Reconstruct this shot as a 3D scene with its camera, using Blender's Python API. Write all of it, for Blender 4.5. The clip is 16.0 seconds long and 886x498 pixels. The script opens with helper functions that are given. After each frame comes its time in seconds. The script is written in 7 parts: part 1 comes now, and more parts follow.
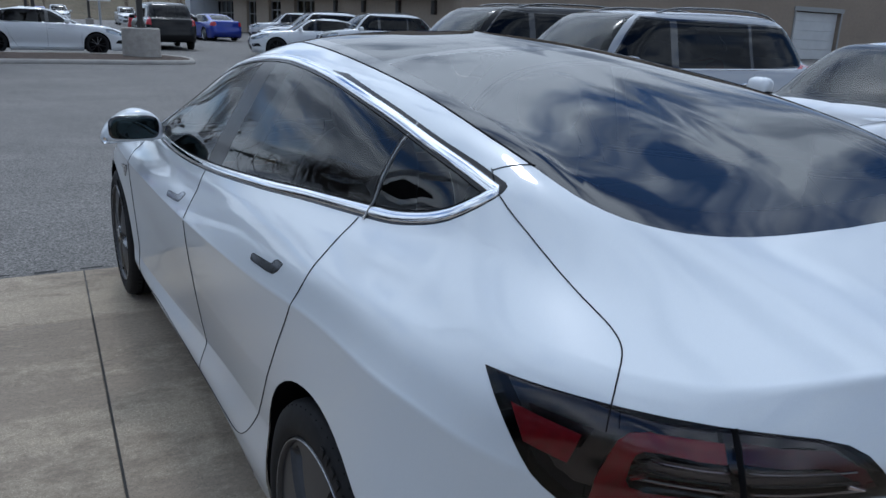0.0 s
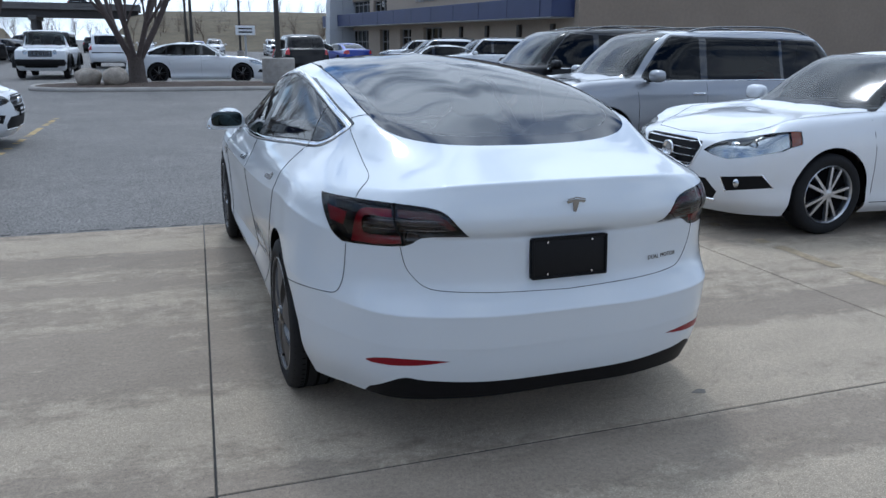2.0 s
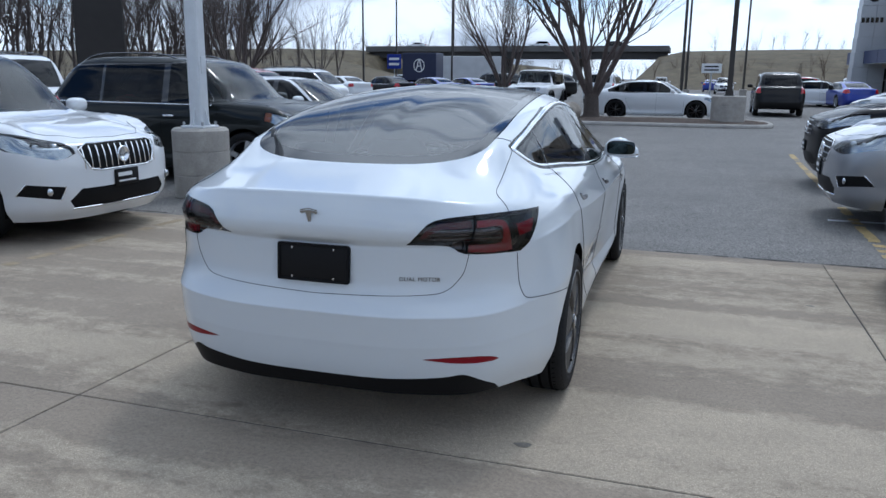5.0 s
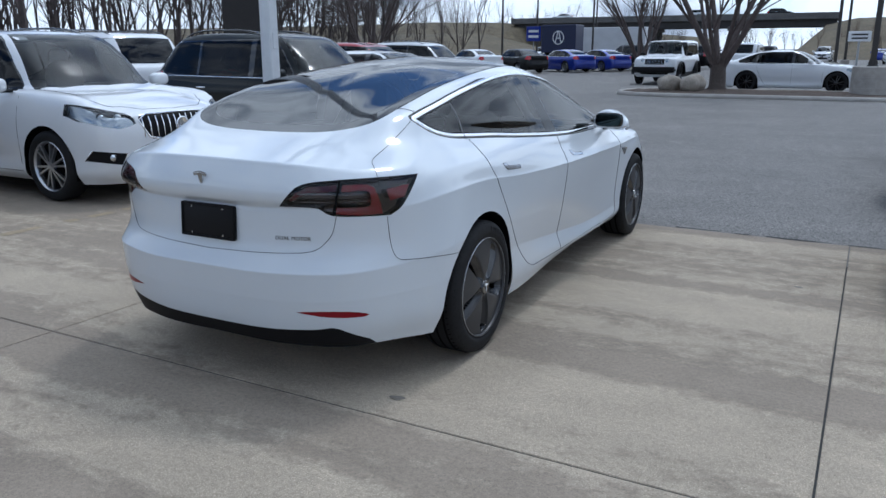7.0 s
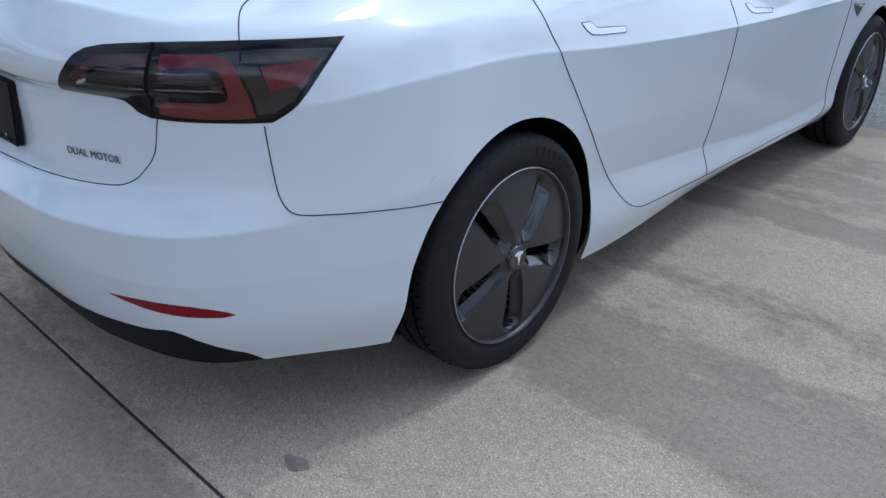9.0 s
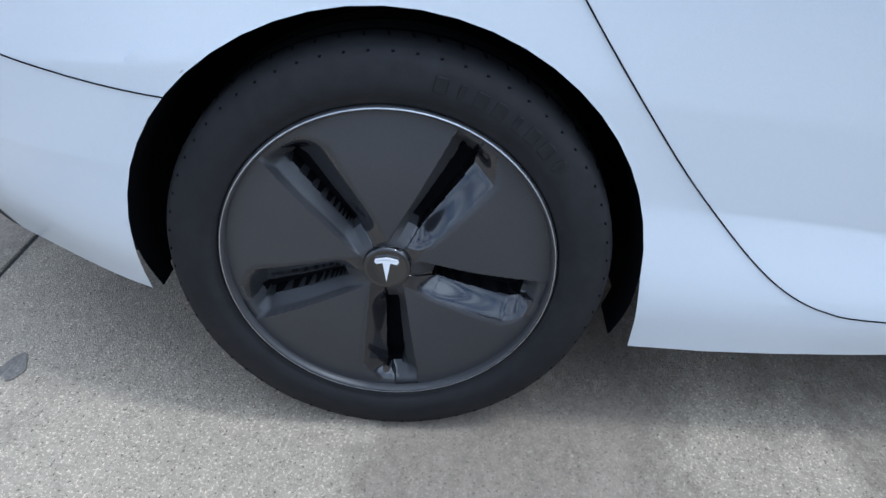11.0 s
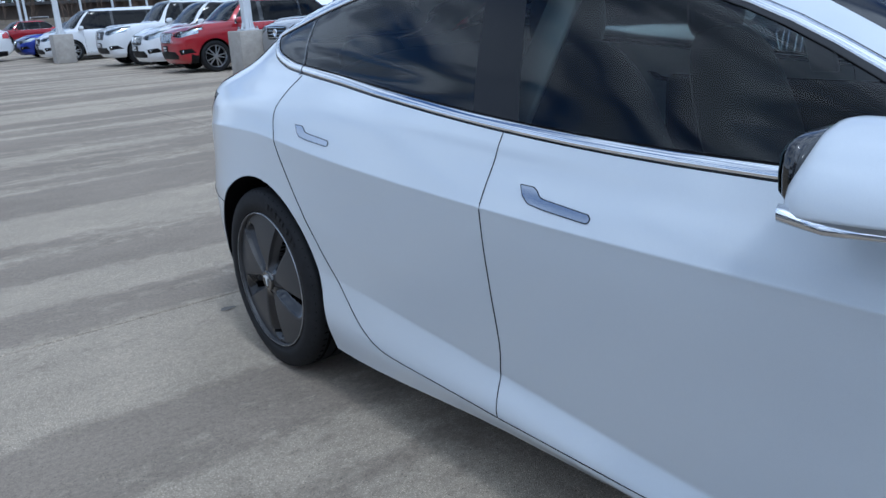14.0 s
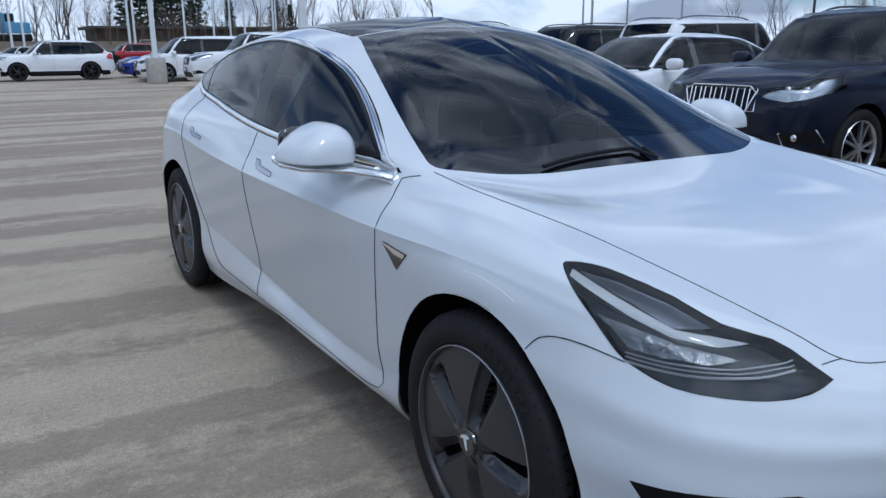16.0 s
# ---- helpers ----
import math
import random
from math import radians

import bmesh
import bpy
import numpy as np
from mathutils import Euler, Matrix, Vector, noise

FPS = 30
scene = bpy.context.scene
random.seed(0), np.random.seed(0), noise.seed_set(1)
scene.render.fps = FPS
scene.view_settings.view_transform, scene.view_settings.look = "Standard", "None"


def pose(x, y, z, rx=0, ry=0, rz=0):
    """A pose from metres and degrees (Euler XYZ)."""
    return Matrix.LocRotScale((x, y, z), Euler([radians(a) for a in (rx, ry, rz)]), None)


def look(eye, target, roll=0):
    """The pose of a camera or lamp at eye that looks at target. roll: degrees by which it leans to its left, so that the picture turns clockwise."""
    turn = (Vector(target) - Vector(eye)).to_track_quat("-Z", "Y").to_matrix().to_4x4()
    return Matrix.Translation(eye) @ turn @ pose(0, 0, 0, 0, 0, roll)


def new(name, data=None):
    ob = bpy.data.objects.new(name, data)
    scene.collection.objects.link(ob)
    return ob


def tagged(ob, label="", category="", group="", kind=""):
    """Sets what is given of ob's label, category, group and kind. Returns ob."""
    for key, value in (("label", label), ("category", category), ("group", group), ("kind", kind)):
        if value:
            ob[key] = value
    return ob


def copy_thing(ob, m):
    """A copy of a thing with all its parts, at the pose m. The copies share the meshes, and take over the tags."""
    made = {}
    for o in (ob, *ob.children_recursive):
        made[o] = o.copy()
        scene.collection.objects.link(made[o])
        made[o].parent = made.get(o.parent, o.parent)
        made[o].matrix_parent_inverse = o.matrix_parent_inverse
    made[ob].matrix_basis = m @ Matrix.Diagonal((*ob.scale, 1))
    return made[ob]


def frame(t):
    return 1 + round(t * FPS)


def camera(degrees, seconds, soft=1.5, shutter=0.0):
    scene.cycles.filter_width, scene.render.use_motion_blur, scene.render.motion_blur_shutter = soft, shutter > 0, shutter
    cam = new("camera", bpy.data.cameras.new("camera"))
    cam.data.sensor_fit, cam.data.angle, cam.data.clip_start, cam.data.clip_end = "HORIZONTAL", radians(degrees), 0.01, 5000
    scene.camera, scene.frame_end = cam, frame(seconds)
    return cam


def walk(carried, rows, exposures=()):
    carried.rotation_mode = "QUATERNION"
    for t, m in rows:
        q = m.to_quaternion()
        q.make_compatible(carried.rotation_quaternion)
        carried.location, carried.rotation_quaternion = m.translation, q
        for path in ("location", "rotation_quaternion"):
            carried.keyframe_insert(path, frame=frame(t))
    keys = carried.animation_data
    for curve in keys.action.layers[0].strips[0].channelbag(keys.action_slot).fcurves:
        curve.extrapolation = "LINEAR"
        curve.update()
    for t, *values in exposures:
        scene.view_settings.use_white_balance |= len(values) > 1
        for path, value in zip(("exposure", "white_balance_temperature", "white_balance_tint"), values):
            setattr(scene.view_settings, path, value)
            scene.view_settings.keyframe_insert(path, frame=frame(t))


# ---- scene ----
cam = camera(59.4, 16.0)
PATH = [
    (0, (-1.425, -1.385, 1.463), (-0.459, 0.275, 0.904), 2.4),
    (0.5, (-1.504, -1.941, 1.468), (-0.59, -0.247, 0.923), 1.6),
    (1, (-1.497, -2.479, 1.481), (-0.634, -0.756, 0.944), 0.9),
    (1.5, (-1.499, -2.966, 1.5), (-0.708, -1.207, 0.971), 1.0),
    (2, (-1.361, -3.302, 1.499), (-0.698, -1.486, 0.986), 0.6),
    (2.5, (-1.005, -3.408, 1.461), (-0.499, -1.539, 0.961), 0.7),
    (3, (-0.627, -3.588, 1.428), (-0.338, -1.667, 0.954), 0.7),
    (3.5, (-0.175, -3.603, 1.422), (-0.127, -1.658, 0.962), 0.6),
    (4, (0.318, -3.614, 1.443), (0.134, -1.673, 0.998), 0.4),
    (6.3, (2.355, -3.562, 1.489), (1.504, -1.809, 1.042), 0.4),
    (6.5, (2.419, -3.529, 1.485), (1.552, -1.784, 1.032), 0.2),
    (7, (2.47, -3.368, 1.484), (1.562, -1.657, 0.985), -0.1),
    (7.5, (2.302, -2.975, 1.383), (1.366, -1.298, 0.827), -0.1),
    (8, (2.194, -2.523, 1.327), (1.213, -0.905, 0.681), 0.0),
    (8.2, (2.168, -2.317, 1.318), (1.152, -0.738, 0.63), 0.1),
    (10.3, (1.904, -0.372, 1.045), (0.29, 0.17, -0.004), 1.2),
    (11, (1.872, 0.092, 0.973), (0.182, 0.073, -0.096), 2.9),
    (11.5, (1.871, 0.286, 0.991), (0.196, -0.055, -0.047), 1.4),
    (12, (1.832, 0.562, 1.002), (0.215, -0.136, 0.055), -1.9),
    (12.5, (1.905, 0.943, 1.112), (0.433, -0.075, 0.22), -4.7),
    (13, (2.014, 1.467, 1.182), (0.647, 0.223, 0.417), -4.8),
    (13.5, (1.981, 1.99, 1.225), (0.742, 0.574, 0.549), -4.3),
    (14, (2.037, 2.488, 1.252), (0.871, 0.978, 0.65), -3.2),
    (14.5, (2.026, 2.957, 1.283), (0.896, 1.406, 0.721), -2.2),
    (15, (2.039, 3.461, 1.321), (0.941, 1.879, 0.78), -1.6),
    (15.5, (2.03, 3.915, 1.331), (0.966, 2.302, 0.813), -0.8),
    (16, (1.91, 4.355, 1.305), (0.888, 2.712, 0.799), -0.4),
]
walk(cam, [(t, look(eye, target, roll)) for t, eye, target, roll in PATH],
     [(0, -0.26, 5600, 9), (0.5, -0.06, 5550, 9), (2, 0.02, 5560, 9), (3.5, -0.01, 5580, 9), (6.5, -0.06, 5580, 9), (8.2, 0.02, 5450, 9), (10.3, 0.52, 5330, 9), (11, 0.76, 5330, 9), (12, 0.56, 5230, 8), (13, 0.13, 5200, 8), (14.5, -0.12, 5200, 9), (16, -0.24, 5450, 10)])


# ---- sky and sun ----
SUN_ELEV, SUN_AZ = radians(60), radians(-12)  # azimuth from +y towards -x
world = bpy.data.worlds.new("sky")
scene.world = world
world.use_nodes = True
wn, wl = world.node_tree.nodes, world.node_tree.links
wn.clear()
w_out, w_bg = wn.new("ShaderNodeOutputWorld"), wn.new("ShaderNodeBackground")
w_sky = wn.new("ShaderNodeTexSky")
w_sky.sky_type, w_sky.sun_disc = "NISHITA", False
w_sky.sun_elevation, w_sky.sun_rotation = SUN_ELEV, SUN_AZ
w_sky.air_density, w_sky.dust_density, w_sky.ozone_density = 1.0, 0.15, 3.5
w_tc, w_map = wn.new("ShaderNodeTexCoord"), wn.new("ShaderNodeMapping")
w_map.inputs["Scale"].default_value = (1.0, 1.0, 2.6)
w_n1, w_n2 = wn.new("ShaderNodeTexNoise"), wn.new("ShaderNodeTexNoise")
w_n1.inputs["Scale"].default_value, w_n1.inputs["Detail"].default_value, w_n1.inputs["Roughness"].default_value = 3.1, 9, 0.56
w_n1.inputs["Distortion"].default_value = 0.35
w_n2.inputs["Scale"].default_value, w_n2.inputs["Detail"].default_value = 4.8, 6
w_r1, w_r2 = wn.new("ShaderNodeValToRGB"), wn.new("ShaderNodeValToRGB")
w_r1.color_ramp.elements[0].position, w_r1.color_ramp.elements[1].position = 0.415, 0.54
w_r2.color_ramp.elements[0].position, w_r2.color_ramp.elements[1].position = 0.44, 0.58
w_r2.color_ramp.elements[0].color, w_r2.color_ramp.elements[1].color = (4.4, 4.9, 5.7, 1), (10.6, 11.2, 11.8, 1)
w_mix = wn.new("ShaderNodeMix")
w_mix.data_type = "RGBA"
wl.new(w_tc.outputs["Generated"], w_map.inputs["Vector"])
for n in (w_n1, w_n2):
    wl.new(w_map.outputs["Vector"], n.inputs["Vector"])
wl.new(w_r1.outputs["Color"], w_mix.inputs["Factor"])
w_tint = wn.new("ShaderNodeMix")
w_tint.data_type, w_tint.blend_type = "RGBA", "MULTIPLY"
w_tint.inputs["Factor"].default_value = 1.0
w_tint.inputs["B"].default_value = (0.82, 0.92, 1.06, 1)
wl.new(w_sky.outputs["Color"], w_tint.inputs["A"])
wl.new(w_tint.outputs["Result"], w_mix.inputs["A"])
# clouds glow towards the veiled sun
w_dot, w_pow, w_gain, w_lit = wn.new("ShaderNodeVectorMath"), wn.new("ShaderNodeMath"), wn.new("ShaderNodeMapRange"), wn.new("ShaderNodeVectorMath")
w_dot.operation, w_pow.operation, w_lit.operation = "DOT_PRODUCT", "POWER", "SCALE"
w_dot.inputs[1].default_value = (-math.sin(SUN_AZ) * math.cos(SUN_ELEV), math.cos(SUN_AZ) * math.cos(SUN_ELEV), math.sin(SUN_ELEV))
wl.new(w_tc.outputs["Generated"], w_dot.inputs[0])
w_clip = wn.new("ShaderNodeClamp")
wl.new(w_dot.outputs["Value"], w_clip.inputs["Value"])
wl.new(w_clip.outputs[0], w_pow.inputs[0])
w_pow.inputs[1].default_value = 3.0
wl.new(w_pow.outputs[0], w_gain.inputs["Value"])
w_gain.inputs["To Min"].default_value, w_gain.inputs["To Max"].default_value = 0.92, 1.7
w_sep, w_band = wn.new("ShaderNodeSeparateXYZ"), wn.new("ShaderNodeMapRange")
wl.new(w_tc.outputs["Generated"], w_sep.inputs[0])
wl.new(w_sep.outputs["Z"], w_band.inputs["Value"])
for w_k, w_v in (("From Min", 0.0), ("From Max", 0.45), ("To Min", 0.075), ("To Max", 0.0)):
    w_band.inputs[w_k].default_value = w_v
for w_n, w_r, w_k in ((w_n1, w_r1, 0.13), (w_n2, w_r2, 0.12)):  # the veil is thickest round the sun
    w_add = wn.new("ShaderNodeMath")
    w_add.operation = "MULTIPLY_ADD"
    wl.new(w_pow.outputs[0], w_add.inputs[0])
    w_add.inputs[1].default_value = w_k
    wl.new(w_n.outputs["Fac"], w_add.inputs[2])
    w_low = wn.new("ShaderNodeMath")  # and it closes towards the horizon
    wl.new(w_add.outputs[0], w_low.inputs[0])
    wl.new(w_band.outputs[0], w_low.inputs[1])
    wl.new(w_low.outputs[0], w_r.inputs["Fac"])
wl.new(w_r2.outputs["Color"], w_lit.inputs[0])
wl.new(w_gain.outputs[0], w_lit.inputs["Scale"])
wl.new(w_lit.outputs[0], w_mix.inputs["B"])
wl.new(w_mix.outputs["Result"], w_bg.inputs["Color"])
w_bg.inputs["Strength"].default_value = 0.102
wl.new(w_bg.outputs["Background"], w_out.inputs["Surface"])
sun = new("sun", bpy.data.lights.new("sun", "SUN"))
sun.data.energy, sun.data.angle, sun.data.color = 0.85, radians(8), (1.0, 0.96, 0.9)
sun.matrix_world = look((0, 0, 60), (60 * math.sin(SUN_AZ) / math.tan(SUN_ELEV), -60 * math.cos(SUN_AZ) / math.tan(SUN_ELEV), 0))
scene.view_settings.exposure = 0.0

# ---- materials ----
def mat(name, color, rough=0.5, metal=0.0, coat=0.0, var=None, bump=None, ior=1.5, spec=0.5, island=0.0, glow=None):
    """Principled material; var: (scale, amount, second scale, amount) darkens and lightens; bump: (scale, strength, metres)."""
    m = bpy.data.materials.new(name)
    m.use_nodes = True
    nt = m.node_tree
    b = nt.nodes["Principled BSDF"]
    b.inputs["Base Color"].default_value = (*color, 1)
    b.inputs["Roughness"].default_value, b.inputs["Metallic"].default_value = rough, metal
    b.inputs["IOR"].default_value, b.inputs["Specular IOR Level"].default_value = ior, spec
    b.inputs["Coat Weight"].default_value, b.inputs["Coat Roughness"].default_value = coat, 0.03
    if glow:
        b.inputs["Emission Color"].default_value, b.inputs["Emission Strength"].default_value = (*color, 1), glow
    tc = nt.nodes.new("ShaderNodeTexCoord")
    if var:
        last = None
        for scale, amount in zip(var[::2], var[1::2]):
            n = nt.nodes.new("ShaderNodeTexNoise")
            n.inputs["Scale"].default_value, n.inputs["Detail"].default_value, n.inputs["Roughness"].default_value = scale, 6, 0.6
            nt.links.new(tc.outputs["Object"], n.inputs["Vector"])
            r = nt.nodes.new("ShaderNodeMapRange")
            r.inputs["From Min"].default_value, r.inputs["From Max"].default_value = 0.3, 0.7
            r.inputs["To Min"].default_value, r.inputs["To Max"].default_value = 1 - amount, 1 + amount
            nt.links.new(n.outputs["Fac"], r.inputs["Value"])
            out = r.outputs["Result"]
            if last:
                mul = nt.nodes.new("ShaderNodeMath")
                mul.operation = "MULTIPLY"
                nt.links.new(last, mul.inputs[0])
                nt.links.new(out, mul.inputs[1])
                out = mul.outputs[0]
            last = out
        mx = nt.nodes.new("ShaderNodeVectorMath")
        mx.operation = "SCALE"
        mx.inputs[0].default_value = color
        nt.links.new(last, mx.inputs["Scale"])
        nt.links.new(mx.outputs[0], b.inputs["Base Color"])
    if bump:
        n = nt.nodes.new("ShaderNodeTexNoise")
        n.inputs["Scale"].default_value, n.inputs["Detail"].default_value = bump[0], 4
        nt.links.new(tc.outputs["Object"], n.inputs["Vector"])
        bp = nt.nodes.new("ShaderNodeBump")
        bp.inputs["Strength"].default_value, bp.inputs["Distance"].default_value = bump[1], bump[2]
        nt.links.new(n.outputs["Fac"], bp.inputs["Height"])
        nt.links.new(bp.outputs["Normal"], b.inputs["Normal"])
    return m


def glass(name, tint, ior=1.5, rough=0.0):
    """A single pane: Fresnel gloss over a tinted, clear sheet."""
    m = bpy.data.materials.new(name)
    m.use_nodes = True
    nt = m.node_tree
    nt.nodes.clear()
    out, mix, tr, gl, fr = (nt.nodes.new("ShaderNode" + k) for k in ("OutputMaterial", "MixShader", "BsdfTransparent", "BsdfGlossy", "Fresnel"))
    tr.inputs["Color"].default_value = (*tint, 1)
    gl.inputs["Roughness"].default_value = rough
    fr.inputs["IOR"].default_value = ior
    nt.links.new(fr.outputs[0], mix.inputs[0])
    nt.links.new(tr.outputs[0], mix.inputs[1])
    nt.links.new(gl.outputs[0], mix.inputs[2])
    nt.links.new(mix.outputs[0], out.inputs[0])
    return m


def paint(name, color, metal=0.0, rough=0.28):
    return mat(name, color, rough if max(color) > .1 else .5, metal, coat=1.0 if max(color) > .1 else .45, spec=.22 if max(color) > .1 else .1, var=(900, 0.05, 1.3, 0.015), bump=(260, 0.02, 0.001))


M_WHITE = paint("pearl_white_paint", (0.60, 0.635, 0.665))
M_WHITE2 = paint("white_car_paint", (0.70, 0.715, 0.73))
M_DARK = paint("dark_green_grey_paint", (0.010, 0.012, 0.012), 0.1)
M_NAVY = paint("dark_navy_paint", (0.008, 0.011, 0.024), 0.2)
M_BLACKP = paint("black_car_paint", (0.006, 0.006, 0.007))
M_SILVER = paint("silver_grey_paint", (0.33, 0.34, 0.36), 0.6, 0.32)
M_RED = paint("red_car_paint", (0.32, 0.012, 0.02), 0.2)
M_BLUE = paint("blue_car_paint", (0.015, 0.035, 0.28), 0.3)
M_DARKCHROME = mat("dark_chrome_lettering", (0.20, 0.205, 0.215), 0.18, 1.0)
M_EMBLEM = mat("polished_emblem", (0.32, 0.33, 0.35), 0.12, 1.0)
M_CHROME = mat("chrome_trim", (0.80, 0.81, 0.83), 0.06, 1.0)
M_HANDLE = mat("bright_satin_chrome", (0.54, 0.56, 0.60), 0.14, 1.0)
M_SATIN = mat("satin_silver", (0.55, 0.56, 0.58), 0.25, 1.0, var=(30, 0.05))
M_ALLOY = mat("alloy_wheel_metal", (0.52, 0.53, 0.55), 0.28, 0.9, var=(20, 0.06))
M_PLASTIC = mat("black_trim_plastic", (0.007, 0.007, 0.008), 0.50, spec=0.14, var=(60, 0.15), bump=(500, 0.08, 0.001))
M_GLOSSBLK = mat("gloss_black_trim", (0.006, 0.006, 0.007), 0.08, coat=1.0)
M_BORDER = mat("black_printed_glass_border", (0.004, 0.004, 0.005), 0.02, ior=1.6)
M_PILLAR = mat("satin_black_pillar", (0.010, 0.010, 0.011), 0.22, spec=0.3)
M_GAP = mat("panel_gap_shadow_rubber", (0.004, 0.004, 0.005), 0.8, spec=0.1)
M_RUBBER = mat("tyre_rubber", (0.015, 0.015, 0.016), 0.70, spec=0.18, var=(40, 0.18, 6, 0.1), bump=(220, 0.15, 0.002))
M_COVER = mat("matt_dark_grey_wheel_cover", (0.034, 0.034, 0.036), 0.42, var=(300, 0.12, 8, 0.06), bump=(700, 0.10, 0.0006))
M_COVGLOSS = mat("gloss_black_wheel_recess", (0.012, 0.012, 0.014), 0.16, coat=0.6)
# liner felt, and near-black shade coloured into tyre grooves and cover slots
M_WELLSHADE = mat("liner_felt_and_recess_shade", (0.004, 0.004, 0.005), 0.95, spec=0.05)
M_SEAT = mat("black_vegan_leather", (0.016, 0.016, 0.017), 0.55, spec=0.2, var=(12, 0.1))
M_CARPET = mat("dark_cabin_carpet", (0.012, 0.012, 0.013), 0.95, var=(40, 0.2))
M_LINER = mat("pale_headliner_fabric", (0.42, 0.42, 0.41), 0.9, var=(200, 0.05))
M_WOOD = mat("dash_wood_strip", (0.20, 0.13, 0.08), 0.45, var=(30, 0.2))
M_GLASS = glass("tinted_side_glass", (0.42, 0.47, 0.46), 1.58)
M_GLASSF = glass("front_side_glass", (0.62, 0.69, 0.67), 1.52)
M_WSHIELD = glass("windscreen_glass", (0.70, 0.78, 0.77), 1.58)
M_ROOFGL = glass("dark_roof_glass", (0.06, 0.07, 0.07), 1.6)
M_REARGL = glass("rear_window_glass", (0.42, 0.47, 0.45), 2.0)
M_CARGL = glass("dark_car_glass", (0.07, 0.08, 0.082), 1.42)
M_LENS = glass("clear_lamp_lens", (0.80, 0.82, 0.83), 1.5)
M_SMOKE = glass("smoked_lamp_lens", (0.74, 0.70, 0.71), 1.45)
M_REDLENS = mat("red_lamp_plastic", (0.42, 0.008, 0.015), 0.15, coat=1.0, var=(60, 0.2))
M_LAMPREFL = mat("lamp_reflector", (0.60, 0.62, 0.64), 0.2, 1.0, var=(90, 0.25))
M_AMBER = mat("amber_lamp_plastic", (0.55, 0.10, 0.01), 0.2, coat=1.0)
M_TAILRED = mat("deep_red_lamp_plastic", (0.36, 0.008, 0.018), 0.22, coat=0.5, var=(60, 0.2))
M_TAILEDGE = mat("dark_smoky_red_plastic", (0.10, 0.016, 0.024), 0.25, coat=0.5, var=(60, 0.2))
M_CLEARBAR = mat("dark_grey_lamp_reflector", (0.16, 0.165, 0.175), 0.25, 0.8, var=(220, 0.35))
# pale blue-grey stands in for sky reflected in the upper headlamp lens
M_HEADTOP = mat("pale_grey_lens_reflection", (0.30, 0.32, 0.36), 0.25, 0.7, var=(30, 0.15))
M_HEADREFL = mat("grey_headlamp_reflector", (0.24, 0.245, 0.255), 0.22, 0.9, var=(45, 0.55, 160, 0.3), bump=(60, 0.6, 0.01))
M_REFLRED = mat("dark_red_reflector", (0.20, 0.002, 0.010), 0.35, coat=0.15, spec=0.2, var=(200, 0.2))
M_PLATE = mat("black_plate_plastic", (0.006, 0.006, 0.007), 0.5, spec=0.2, var=(80, 0.15), bump=(300, 0.05, 0.001))
# dark teal base stands in for the trees reflected in the mirror glass
M_MIRROR = mat("mirror_dark_reflection", (0.030, 0.042, 0.046), 0.01, 1.0)
M_INK = mat("white_print", (0.72, 0.73, 0.74), 0.5)
M_LAMPDARK = mat("dark_lamp_trim", (0.065, 0.068, 0.072), 0.32, 0.4, var=(40, 0.2))

# ---- building tools ----
from mathutils.bvhtree import BVHTree


def mesh_of(name, verts, faces, material, smooth=True):
    me = bpy.data.meshes.new(name)
    me.from_pydata([tuple(v) for v in verts], [], faces)
    for m in material if isinstance(material, (list, tuple)) else [material]:
        me.materials.append(m)
    if smooth:
        me.shade_smooth()
    return me


def part(name, bm, material, parent=None, label="", smooth=False, angle=None):
    """Links a bmesh, or a mesh, as one object under a thing or a part."""
    if isinstance(bm, bmesh.types.BMesh):
        me = bpy.data.meshes.new(name)
        bm.to_mesh(me)
        bm.free()
        for m in material if isinstance(material, (list, tuple)) else [material]:
            me.materials.append(m)
        if smooth:
            me.shade_smooth()
        if angle:
            me.shade_smooth()
            me.set_sharp_from_angle(angle=radians(angle))
    else:
        me = bm
    ob = new(name, me)
    if parent:
        ob.parent = parent
    return tagged(ob, label)


def empty(name, m, label, category, group=""):
    ob = new(name)
    ob.matrix_world = m
    return tagged(ob, label, category, group)


def box_bm(cx, cy, cz, sx, sy, sz, bevel=0.0, seg=2, bm=None, rot=None):
    bm = bm or bmesh.new()
    m = Matrix.Translation((cx, cy, cz)) @ (rot or Matrix()) @ Matrix.Diagonal((sx, sy, sz, 1))
    got = bmesh.ops.create_cube(bm, size=1, matrix=m)["verts"]
    if bevel:
        es = list({e for v in got for e in v.link_edges})
        bmesh.ops.bevel(bm, geom=es, offset=bevel, segments=seg, affect="EDGES", profile=0.5)
    return bm


def cyl_bm(p, q, r0, r1=None, n=16, bm=None, caps=True):
    """A tapered round bar from p to q."""
    bm = bm or bmesh.new()
    p, q = Vector(p), Vector(q)
    m = Matrix.Translation((p + q) / 2) @ (q - p).to_track_quat("Z", "Y").to_matrix().to_4x4()
    bmesh.ops.create_cone(bm, cap_ends=caps, segments=n, radius1=r0, radius2=r0 if r1 is None else r1, depth=(q - p).length, matrix=m)
    return bm


